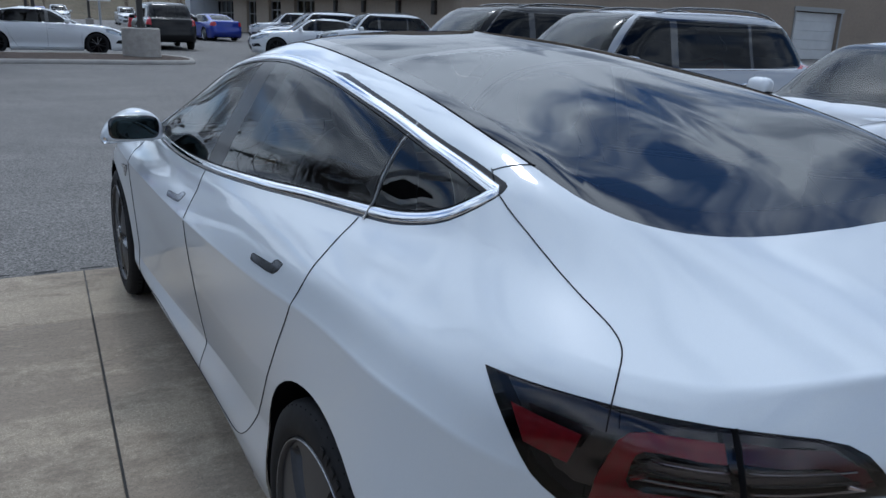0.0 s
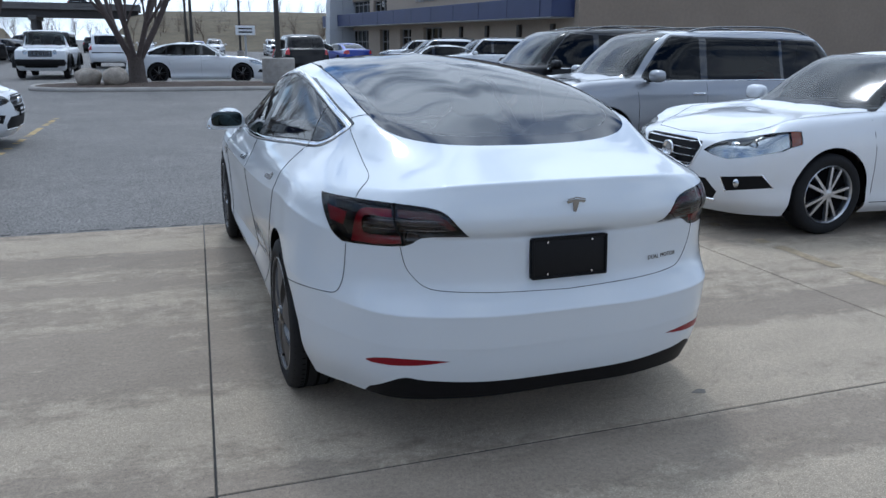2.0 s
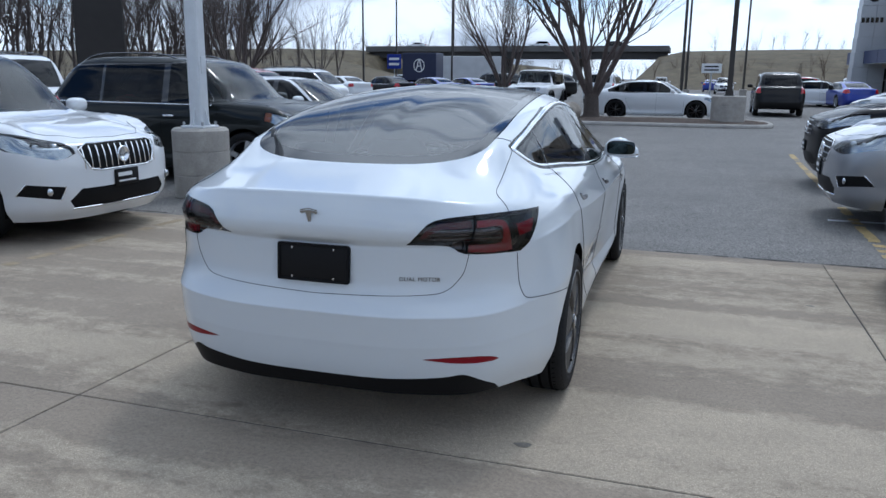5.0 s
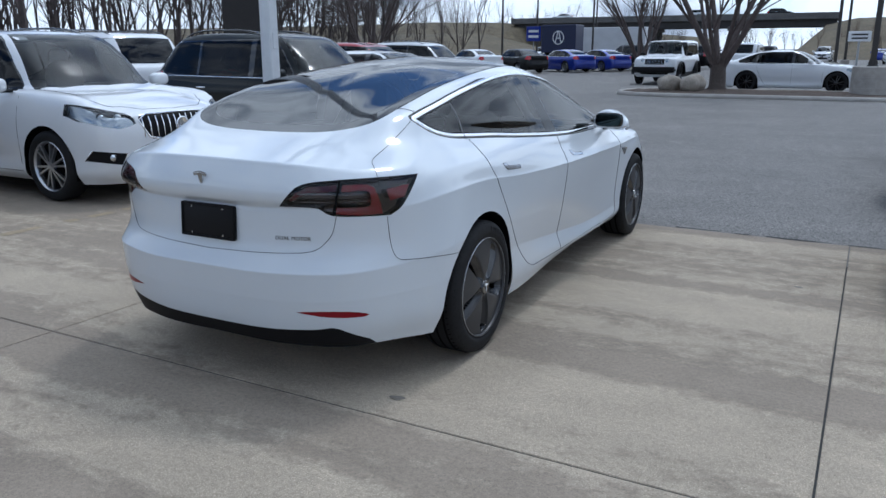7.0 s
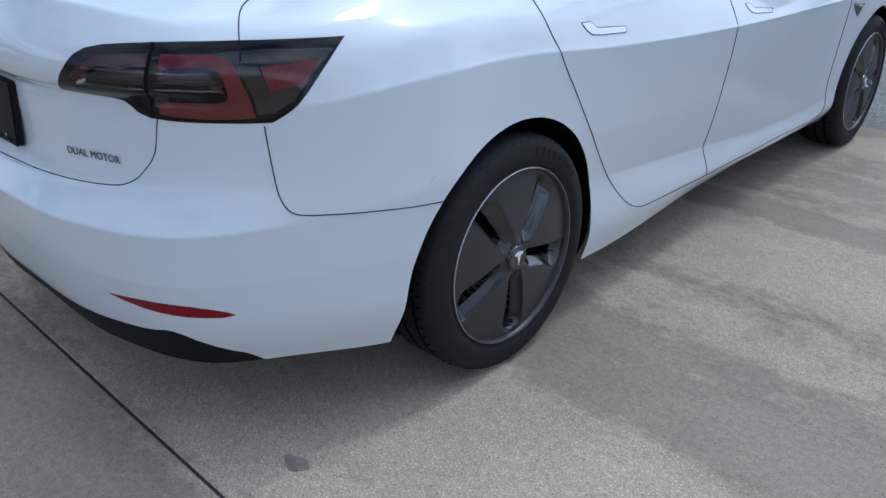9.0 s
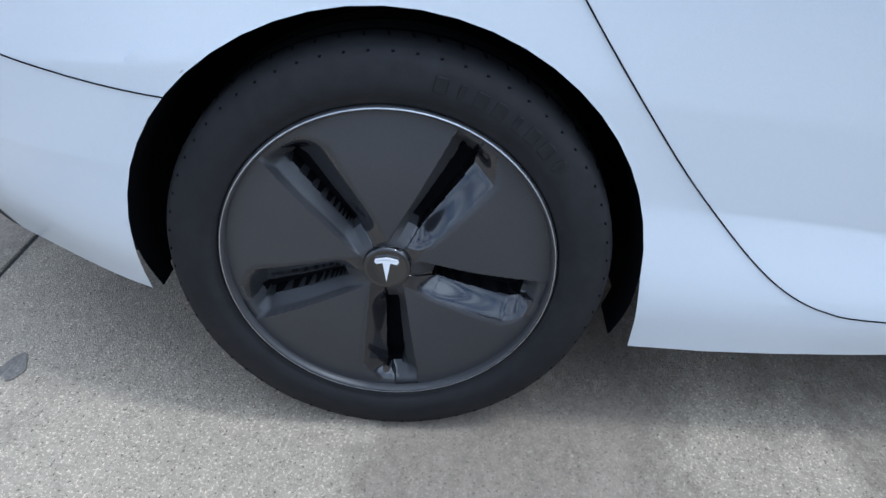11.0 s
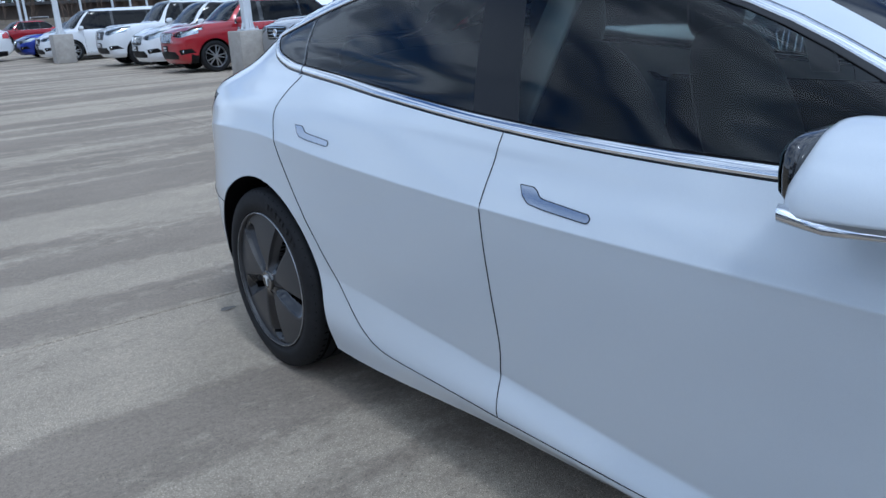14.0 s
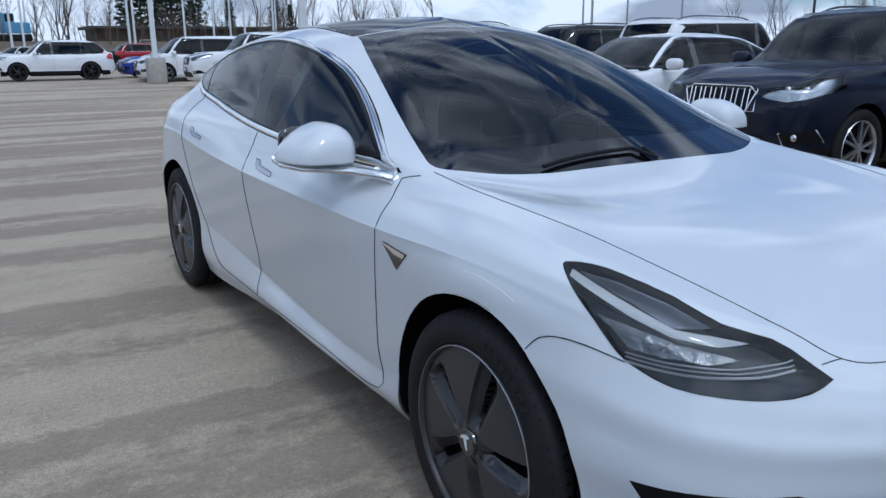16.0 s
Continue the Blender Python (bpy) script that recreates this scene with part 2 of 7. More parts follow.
def lathe_bm(profile, n=48, bm=None, axis="x"):
    """Profile of (along, radius) turned about the x axis."""
    bm = bm or bmesh.new()
    rings = []
    for a, r in profile:
        rings.append([bm.verts.new((a, r * math.cos(2 * math.pi * k / n), r * math.sin(2 * math.pi * k / n))) for k in range(n)])
    for i in range(len(rings) - 1):
        for k in range(n):
            bm.faces.new((rings[i][k], rings[i][(k + 1) % n], rings[i + 1][(k + 1) % n], rings[i + 1][k]))
    return bm


def sweep_bm(points, normals, width, height, bm=None, closed=False, n=8):
    """A rounded flat strip along points; width lies in the surface, height along the normals."""
    bm = bm or bmesh.new()
    pts = [Vector(p) for p in points]
    rings = []
    for i, p in enumerate(pts):
        a, b = pts[i - 1] if i or closed else p, pts[(i + 1) % len(pts)] if i < len(pts) - 1 or closed else p
        t = (b - a).normalized()
        nr = Vector(normals[i]).normalized()
        s = t.cross(nr).normalized()
        wd = width[i] if isinstance(width, (list, tuple)) else width
        rings.append([bm.verts.new(p + s * (wd / 2 * math.cos(2 * math.pi * k / n)) + nr * (height / 2 * math.sin(2 * math.pi * k / n))) for k in range(n)])
    last = len(rings) if closed else len(rings) - 1
    for i in range(last):
        ra, rb = rings[i], rings[(i + 1) % len(rings)]
        for k in range(n):
            bm.faces.new((ra[k], ra[(k + 1) % n], rb[(k + 1) % n], rb[k]))
    if not closed:
        for r in (rings[0], rings[-1]):
            bm.faces.new(r)
    return bm


def hermite(P, sub, ghost0, ghost1):
    """Chord-length cubic through P (n, ..., 3) along its first axis, with sub steps a span."""
    Q = np.concatenate([ghost0[None], P, ghost1[None]])
    d = np.maximum(np.linalg.norm(np.diff(Q, axis=0), axis=-1, keepdims=True), 1e-4)
    v = np.diff(Q, axis=0) / d
    m = (d[1:] * v[:-1] + d[:-1] * v[1:]) / (d[1:] + d[:-1])
    out = []
    for i in range(len(P) - 1):
        L = d[i + 1]
        for k in range(sub):
            t = k / sub
            out.append((2 * t**3 - 3 * t**2 + 1) * P[i] + (t**3 - 2 * t**2 + t) * L * m[i] + (3 * t**2 - 2 * t**3) * P[i + 1] + (t**3 - t**2) * L * m[i + 1])
    out.append(P[-1])
    return np.array(out)


def shell(rings, su=6, sv=5, smooth=2, top=None, extra=0):
    """The half body, x >= 0, from rings that run from the tail's middle to the nose's: a bmesh."""
    R = np.array(rings, float)
    flip = np.array([-1, 1, 1])
    R = hermite(np.moveaxis(R, 1, 0), su, (R[:, 1] * flip), (R[:, -2] * flip))  # stations first
    R = np.moveaxis(R, 0, 1)
    R = hermite(R, sv, 2 * R[0] - R[1], R[-2] * flip)
    for _ in range(smooth):
        S = R.copy()
        S[1:-1, 1:-1] = 0.5 * R[1:-1, 1:-1] + 0.125 * (R[:-2, 1:-1] + R[2:, 1:-1] + R[1:-1, :-2] + R[1:-1, 2:])
        R = S
    for _ in range(extra):  # the glasshouse is smoother still, with no creases
        S = R.copy()
        S[top * sv:-1, 1:-1] = 0.5 * R[top * sv:-1, 1:-1] + 0.125 * (R[top * sv - 1:-2, 1:-1] + R[top * sv + 1:, 1:-1] + R[top * sv:-1, :-2] + R[top * sv:-1, 2:])
        S[top * sv:-1, 0] = 0.5 * R[top * sv:-1, 0] + 0.25 * (R[top * sv - 1:-2, 0] + R[top * sv + 1:, 0])
        S[top * sv:-1, -1] = 0.5 * R[top * sv:-1, -1] + 0.25 * (R[top * sv - 1:-2, -1] + R[top * sv + 1:, -1])
        R = S
    R[:, 0, 0] = R[:, -1, 0] = 0
    R[-1, :, 0] = 0
    nr, nc = R.shape[:2]
    bm = bmesh.new()
    vs = [[bm.verts.new(R[i, j]) for j in range(nc)] for i in range(nr)]
    for i in range(nr - 1):
        for j in range(nc - 1):
            bm.faces.new((vs[i][j], vs[i + 1][j], vs[i + 1][j + 1], vs[i][j + 1])[::-1])
    bmesh.ops.remove_doubles(bm, verts=bm.verts, dist=2e-4)
    bm.normal_update()
    # outward
    f = max(bm.faces, key=lambda f: f.calc_center_median().x)
    if f.normal.x < 0:
        bmesh.ops.reverse_faces(bm, faces=bm.faces)
    return bm


SIDE = (Vector((0, 1, 0)), Vector((0, 0, 1)), Vector((1, 0, 0)))  # (a, b, looking axis)
TOP = (Vector((1, 0, 0)), Vector((0, 1, 0)), Vector((0, 0, 1)))
REAR = (Vector((1, 0, 0)), Vector((0, 0, 1)), Vector((0, -1, 0)))
FRONT = (Vector((1, 0, 0)), Vector((0, 0, 1)), Vector((0, 1, 0)))
RCORNER = (Vector((0.8, 0.6, 0)), Vector((0, 0, 1)), Vector((0.6, -0.8, 0)))
FCORNER = (Vector((0.8, -0.6, 0)), Vector((0, 0, 1)), Vector((0.6, 0.8, 0)))


def inside(p, poly):
    x, y = p
    c = False
    for (x0, y0), (x1, y1) in zip(poly, poly[1:] + poly[:1]):
        if (y0 > y) != (y1 > y) and x < (x1 - x0) * (y - y0) / (y1 - y0) + x0:
            c = not c
    return c


def rounded(poly, sub=4, closed=True, keep=()):
    """A smooth curve through the corners of poly."""
    P = [Vector(p) for p in poly]
    n = len(P)
    out = []
    for i in range(n if closed else n - 1):
        p0, p1, p2, p3 = P[i - 1] if i or closed else P[0], P[i], P[(i + 1) % n], P[(i + 2) % n] if closed or i + 2 < n else P[-1]
        if i in keep:
            p0 = p1
        if (i + 1) % n in keep:
            p3 = p2
        for k in range(sub):
            t = k / sub
            out.append(tuple(0.5 * (2 * p1 + (p2 - p0) * t + (2 * p0 - 5 * p1 + 4 * p2 - p3) * t * t + (3 * p1 - p0 - 3 * p2 + p3) * t**3)))
    if not closed:
        out.append(tuple(P[-1]))
    return out


class Body:
    """A half shell that panels are cut from."""

    def __init__(self, bm):
        self.bm = bm
        self.lay = bm.faces.layers.int.new("region")
        self.names = ["body"]
        bm.normal_update()
        self.full = bm.copy()
        self.tree = BVHTree.FromBMesh(self.full)

    def cut(self, name, view, poly, where=None, over=("body",)):
        """Marks the faces inside the outline poly, seen along view, as a region of its own."""
        a, b, ax = view
        bm = self.bm
        codes = {self.names.index(o) for o in over}
        ok = lambda f: f[self.lay] in codes and f.normal.dot(ax) > 0.08 and (where is None or where(f.calc_center_median()))  # noqa: E731
        n = len(poly)
        x0, x1 = min(p[0] for p in poly) - 1e-3, max(p[0] for p in poly) + 1e-3
        y0, y1 = min(p[1] for p in poly) - 1e-3, max(p[1] for p in poly) + 1e-3
        span = lambda f, d: [v.co.dot(d) for v in f.verts]  # noqa: E731
        cand = {f for f in bm.faces if ok(f) and max(span(f, a)) > x0 and min(span(f, a)) < x1 and max(span(f, b)) > y0 and min(span(f, b)) < y1}
        for i in range(n):
            p, q = Vector(poly[i]), Vector(poly[(i + 1) % n])
            if (q - p).length < 1e-6:
                continue
            lo, hi = (min(p.x, q.x) - 1e-4, min(p.y, q.y) - 1e-4), (max(p.x, q.x) + 1e-4, max(p.y, q.y) + 1e-4)
            sel = []
            for f in cand:
                us, ws = span(f, a), span(f, b)
                if not (max(us) < lo[0] or min(us) > hi[0] or max(ws) < lo[1] or min(ws) > hi[1]):
                    sel.append(f)
            if not sel:
                continue
            d = q - p
            no = a * (-d.y) + b * d.x
            geom = list({v for f in sel for v in f.verts}) + list({e for f in sel for e in f.edges}) + sel
            res = bmesh.ops.bisect_plane(bm, geom=geom, plane_co=a * p.x + b * p.y, plane_no=no, dist=1e-5)
            cand = {f for f in cand if f.is_valid} | {g for g in res["geom"] if isinstance(g, bmesh.types.BMFace)}
        bm.normal_update()
        code = len(self.names)
        self.names.append(name)
        for f in cand:
            if f.is_valid and ok(f):
                c = f.calc_center_median()
                if inside((c.dot(a), c.dot(b)), poly):
                    f[self.lay] = code
        return self

    def on(self, view, p, far=5.0):
        """The surface point and normal under the point p of a view."""
        a, b, ax = view
        o = a * p[0] + b * p[1] + ax * far
        hit = self.tree.ray_cast(o, -ax)
        if hit[0] is None:
            hit = self.tree.find_nearest(a * p[0] + b * p[1] + ax * 0.8)
        return hit[0], hit[1]

    def line(self, view, pts, step=0.03):
        """Points and normals on the surface along a polyline of a view."""
        out = []
        for p, q in zip(pts, pts[1:]):
            n = max(1, int((Vector(q) - Vector(p)).length / step))
            out += [Vector(p).lerp(Vector(q), k / n) for k in range(n)]
        out.append(Vector(pts[-1]))
        res = [self.on(view, p) for p in out]
        return [r[0] for r in res], [r[1] for r in res]

    def piece(self, name, material, off=0.0, mirror=False, sym=False):
        """The mesh of a region; sym adds the other half; mirror gives the other side's copy."""
        names = name if isinstance(name, tuple) else (name,)
        codes = {self.names.index(n) for n in names}
        fs = [f for f in self.bm.faces if f[self.lay] in codes]
        return self._mesh(names[0], fs, material, off, mirror, sym)

    def normals(self):
        self.bm.normal_update()
        self.bm.verts.index_update()
        self.vn = {}
        for v in self.bm.verts:
            n = v.normal.copy()
            if abs(v.co.x) < 1e-4:
                n.x = 0
                n.normalize()
            self.vn[v] = n

    def _mesh(self, name, fs, material, off, mirror, sym):
        idx, verts, norms = {}, [], []
        faces = []
        for s in ((1, -1) if sym else ((-1,) if mirror else (1,))):
            for f in fs:
                row = []
                for v in f.verts:
                    key = (v.index, 1 if abs(v.co.x) < 1e-4 else s)
                    if key not in idx:
                        idx[key] = len(verts)
                        n = self.vn[v]
                        co = v.co + n * off
                        verts.append((co.x * s, co.y, co.z))
                        norms.append((n.x * s, n.y, n.z))
                    row.append(idx[key])
                faces.append(row if s > 0 else row[::-1])
        me = mesh_of(name, verts, faces, material)
        if verts:
            me.normals_split_custom_set_from_vertices(norms)
        return me

# ---- ground ----
def ground_mat(name, base, fine, blotch, streak=0.0, speck=0.3, bump=0.5):
    m = mat(name, base, 0.85)
    nt = m.node_tree
    b = nt.nodes["Principled BSDF"]
    tc = nt.nodes.new("ShaderNodeTexCoord")
    geo = nt.nodes.new("ShaderNodeNewGeometry")
    val = None

    def term(scale, lo, hi, a, stretch=(1, 1, 1), kind="Noise", detail=5):
        nonlocal val
        mp = nt.nodes.new("ShaderNodeMapping")
        mp.inputs["Scale"].default_value = stretch
        nt.links.new(geo.outputs["Position"], mp.inputs["Vector"])
        n = nt.nodes.new("ShaderNodeTex" + kind)
        n.inputs["Scale"].default_value = scale
        if kind == "Noise":
            n.inputs["Detail"].default_value, n.inputs["Roughness"].default_value = detail, 0.62
        nt.links.new(mp.outputs[0], n.inputs["Vector"])
        r = nt.nodes.new("ShaderNodeMapRange")
        for k, v in (("From Min", lo), ("From Max", hi), ("To Min", 1 - a), ("To Max", 1 + a)):
            r.inputs[k].default_value = v
        nt.links.new(n.outputs["Fac" if kind == "Noise" else "Distance"], r.inputs["Value"])
        if val is None:
            val = r.outputs[0]
        else:
            mul = nt.nodes.new("ShaderNodeMath")
            mul.operation = "MULTIPLY"
            nt.links.new(val, mul.inputs[0])
            nt.links.new(r.outputs[0], mul.inputs[1])
            val = mul.outputs[0]
        return n

    term(0.55, 0.35, 0.65, blotch)
    term(3.2, 0.32, 0.68, blotch * 0.8)
    if streak:
        term(1.0, 0.42, 0.58, streak, (0.09, 1.25, 1), detail=7)
        term(1.0, 0.36, 0.64, streak * 0.35, (0.25, 4.0, 1))
        term(7.0, 0.40, 0.60, streak * 0.45, detail=9)
        term(24.0, 0.40, 0.60, streak * 0.4, detail=6)
    term(60, 0.34, 0.66, speck * 0.7)
    n = term(fine, 0.28, 0.72, speck, detail=3)
    sc = nt.nodes.new("ShaderNodeVectorMath")
    sc.operation = "SCALE"
    sc.inputs[0].default_value = base
    nt.links.new(val, sc.inputs["Scale"])
    nt.links.new(sc.outputs[0], b.inputs["Base Color"])
    bp = nt.nodes.new("ShaderNodeBump")
    bp.inputs["Strength"].default_value, bp.inputs["Distance"].default_value = bump, 0.004
    nt.links.new(n.outputs["Fac"], bp.inputs["Height"])
    nt.links.new(bp.outputs["Normal"], b.inputs["Normal"])
    return m


def concrete_mat():
    """Broom-finished concrete: worn pale bands with bare grit beside smoother brown ones, with ragged borders."""
    m = mat("weathered_broom_finished_concrete", (0.23, 0.2, 0.16), 0.88, spec=0.3)
    nt = m.node_tree
    b = nt.nodes["Principled BSDF"]
    geo = nt.nodes.new("ShaderNodeNewGeometry")

    def noise(scale, stretch=(1, 1, 1), detail=5, rough=0.6, kind="Noise"):
        mp = nt.nodes.new("ShaderNodeMapping")
        mp.inputs["Scale"].default_value, mp.inputs["Rotation"].default_value = stretch, (0, 0, 0.06)
        nt.links.new(geo.outputs["Position"], mp.inputs["Vector"])
        n = nt.nodes.new("ShaderNodeTex" + kind)
        n.inputs["Scale"].default_value = scale
        if kind == "Noise":
            n.inputs["Detail"].default_value, n.inputs["Roughness"].default_value = detail, rough
        nt.links.new(mp.outputs[0], n.inputs["Vector"])
        return n.outputs["Fac" if kind == "Noise" else "Distance"]

    def ramp(src, lo, hi, a, c):
        r = nt.nodes.new("ShaderNodeMapRange")
        for k, v in (("From Min", lo), ("From Max", hi), ("To Min", a), ("To Max", c)):
            r.inputs[k].default_value = v
        nt.links.new(src, r.inputs["Value"])
        return r.outputs[0]

    def op(kind, x, y):
        n = nt.nodes.new("ShaderNodeMath")
        n.operation = kind
        for k, v in enumerate((x, y)):
            if isinstance(v, (int, float)):
                n.inputs[k].default_value = v
            else:
                nt.links.new(v, n.inputs[k])
        return n.outputs[0]

    bands = noise(1.0, (0.10, 1.30, 1), 4, 0.5)
    ragged = noise(9.0, (0.7, 1, 1), 10, 0.75)
    worn = ramp(op("ADD", bands, op("MULTIPLY", op("SUBTRACT", ragged, 0.5), 0.42)), 0.455, 0.535, 0, 1)
    grit = ramp(noise(190, detail=3, rough=0.7), 0.54, 0.64, 0, 1)
    pits = ramp(noise(130, detail=3, rough=0.7), 0.42, 0.34, 0, 1)
    tone = op("MULTIPLY", ramp(noise(0.5), 0.3, 0.7, 0.90, 1.10), ramp(noise(4.0, (0.5, 1, 1), 8, 0.7), 0.3, 0.7, 0.88, 1.12))
    tone = op("MULTIPLY", tone, ramp(noise(48, detail=8, rough=0.75), 0.3, 0.7, 0.76, 1.24))
    tone = op("MULTIPLY", tone, op("ADD", 1.0, op("MULTIPLY", grit, ramp(worn, 0, 1, 0.30, 0.85))))
    tone = op("MULTIPLY", tone, op("SUBTRACT", 1.0, op("MULTIPLY", pits, ramp(worn, 0, 1, 0.40, 0.62))))
    mix = nt.nodes.new("ShaderNodeMix")
    mix.data_type = "RGBA"
    mix.inputs["A"].default_value, mix.inputs["B"].default_value = (0.262, 0.216, 0.166, 1), (0.392, 0.328, 0.248, 1)
    nt.links.new(worn, mix.inputs["Factor"])
    sc = nt.nodes.new("ShaderNodeVectorMath")
    sc.operation = "SCALE"
    nt.links.new(mix.outputs["Result"], sc.inputs[0])
    nt.links.new(tone, sc.inputs["Scale"])
    nt.links.new(sc.outputs[0], b.inputs["Base Color"])
    bp = nt.nodes.new("ShaderNodeBump")
    bp.inputs["Strength"].default_value, bp.inputs["Distance"].default_value = 1.0, 0.005
    nt.links.new(op("ADD", op("MULTIPLY", noise(260, detail=3), ramp(worn, 0, 1, 0.4, 1.0)), op("MULTIPLY", worn, 0.3)), bp.inputs["Height"])
    nt.links.new(bp.outputs["Normal"], b.inputs["Normal"])
    return m


M_CONC = concrete_mat()
M_ASPH = ground_mat("pale_worn_asphalt", (0.152, 0.143, 0.132), 75, 0.10, 0.03, 0.75, 0.9)
M_JOINT = mat("dark_joint_filler", (0.03, 0.029, 0.027), 0.95, var=(40, 0.3))
M_YELLOW = mat("worn_yellow_line_paint", (0.36, 0.26, 0.11), 0.8, var=(25, 0.35, 3, 0.2))
M_YELLOWF = mat("faded_line_paint_on_concrete", (0.30, 0.235, 0.15), 0.85, var=(22, 0.3, 3, 0.2))
M_CURB = mat("curb_concrete", (0.34, 0.32, 0.29), 0.9, var=(40, 0.2, 3, 0.15), bump=(80, 0.4, 0.004))
M_MULCH = mat("brown_mulch", (0.075, 0.052, 0.038), 0.95, var=(50, 0.5, 4, 0.2), bump=(60, 1.0, 0.03))

YAW = -1.9  # the lot is turned a little against the car
LOT = pose(0, 0, 0, 0, 0, YAW)
EDGE_Y = 3.34


def plane_bm(x0, x1, y0, y1, z, nx=1, ny=1):
    bm = bmesh.new()
    vs = [[bm.verts.new((x0 + (x1 - x0) * i / nx, y0 + (y1 - y0) * j / ny, z)) for j in range(ny + 1)] for i in range(nx + 1)]
    for i in range(nx):
        for j in range(ny):
            bm.faces.new((vs[i][j], vs[i + 1][j], vs[i + 1][j + 1], vs[i][j + 1]))
    return bm


g = part("ground", plane_bm(-1500, 1500, -1500, 1500, -0.010), M_ASPH)
tagged(g, "pale worn asphalt reaching to the horizon", "asphalt", kind="structure")
pav = part("pavement", plane_bm(-27, 27, -53, 2.6, -0.004), M_JOINT)
tagged(pav, "dark filled joints between the concrete slabs", "pavement", kind="structure")
XJ = [(-1.275 + 3.755 * k, .048 if k == 0 else .010 if k == 1 else .028) for k in range(-7, 8)]  # joint's x at y = -0.85 and its slope
YJ = [(3.33, -.026)] + [(-.86 - 4.25 * k, -.012) for k in range(0, 12)]  # joint's y at x = 0 and its slope


def crossing(xj, yj):
    y = yj[0] + yj[1] * xj[0]
    x = xj[0] + xj[1] * (y + .85)
    return Vector((x, yj[0] + yj[1] * x, 0))


def slab(xa, xb, ya, yb):
    """One concrete slab between two joints each way, with worn edges."""
    c = [crossing(xa, ya), crossing(xb, ya), crossing(xb, yb), crossing(xa, yb)]
    mid = sum(c, Vector()) / 4
    bm = bmesh.new()
    rim = [[bm.verts.new((p - mid) + Vector((math.copysign(d, (mid - p).x), math.copysign(d, (mid - p).y), z))) for p in c] for z, d in ((-.10, .0045), (-.003, .0045), (0, .0075))]
    for a, b in zip(rim, rim[1:]):
        for k in range(4):
            bm.faces.new((a[k], a[(k + 1) % 4], b[(k + 1) % 4], b[k]))
    bm.faces.new(rim[-1])
    part("slab", bm, M_CONC, pav).matrix_local = Matrix.Translation(mid)


for xa, xb in zip(XJ, XJ[1:]):
    for yb, ya in zip(YJ, YJ[1:]):
        slab(xa, xb, ya, yb)


def strip(name, x0, x1, y0, y1, z, material, label, seed=0, gap=0.0):
    """A painted line with worn, uneven edges."""
    rnd = random.Random(seed)
    bm = bmesh.new()
    along_y = (y1 - y0) > (x1 - x0)
    n = max(2, int(max(y1 - y0, x1 - x0) / 0.12))
    prev = None
    for k in range(n + 1):
        t = k / n
        j0, j1 = rnd.uniform(-0.012, 0.012), rnd.uniform(-0.012, 0.012)
        if along_y:
            a, b = (x0 + j0, y0 + (y1 - y0) * t, z), (x1 + j1, y0 + (y1 - y0) * t, z)
        else:
            a, b = (x0 + (x1 - x0) * t, y1 + j1, z), (x0 + (x1 - x0) * t, y0 + j0, z)
        cur = (bm.verts.new(a), bm.verts.new(b))
        if prev and rnd.random() > gap:
            bm.faces.new((prev[0], prev[1], cur[1], cur[0]))
        prev = cur
    ob = part(name, bm, material)
    ob.matrix_world = LOT
    return tagged(ob, label, "painted line", kind="structure")


strip("road_line", -3.74, -3.64, -8, EDGE_Y - 0.03, 0.003, M_YELLOWF, "worn yellow bay line on concrete", 1, 0.35)
strip("road_line", -3.74, -3.64, EDGE_Y, 14, -0.006, M_YELLOW, "worn yellow bay line on asphalt", 2, 0.42)
strip("road_line", 2.98, 3.08, -8, EDGE_Y - 0.03, 0.003, M_YELLOWF, "faded yellow bay line on concrete", 3, 0.45)
strip("road_line", 2.95, 3.05, EDGE_Y, 14, -0.006, M_YELLOW, "worn yellow bay line on asphalt", 4, 0.42)

strip("road_crack", -30, 30, EDGE_Y - 0.014, EDGE_Y + 0.018, 0.004, M_JOINT, "dark ragged crack between concrete and asphalt", 5, 0.22)
strip("road_line", 2.6, 4.5, 5.64, 5.75, -0.006, M_INK, "worn white line on asphalt", 6, 0.15)


def oil_stain(x, y, r, seed):
    rd = random.Random(seed)
    bm = bmesh.new()
    n = 22
    ph = [rd.uniform(0, 6.3) for _ in range(4)]
    bm.faces.new([bm.verts.new((x + r * (1 + .22 * math.sin(2 * a + ph[0]) + .14 * math.sin(5 * a + ph[1])) * math.cos(a), y + r * .7 * (1 + .2 * math.sin(3 * a + ph[2])) * math.sin(a), 0.0025)) for a in [2 * math.pi * k / n for k in range(n)]])
    tagged(part("oil_stain", bm, M_STAIN), "small dark oil spot soaked into concrete", "stain", kind="structure")


M_STAIN = mat("oil_soaked_concrete", (0.185, 0.163, 0.135), 0.8, var=(40, 0.3, 160, 0.3))

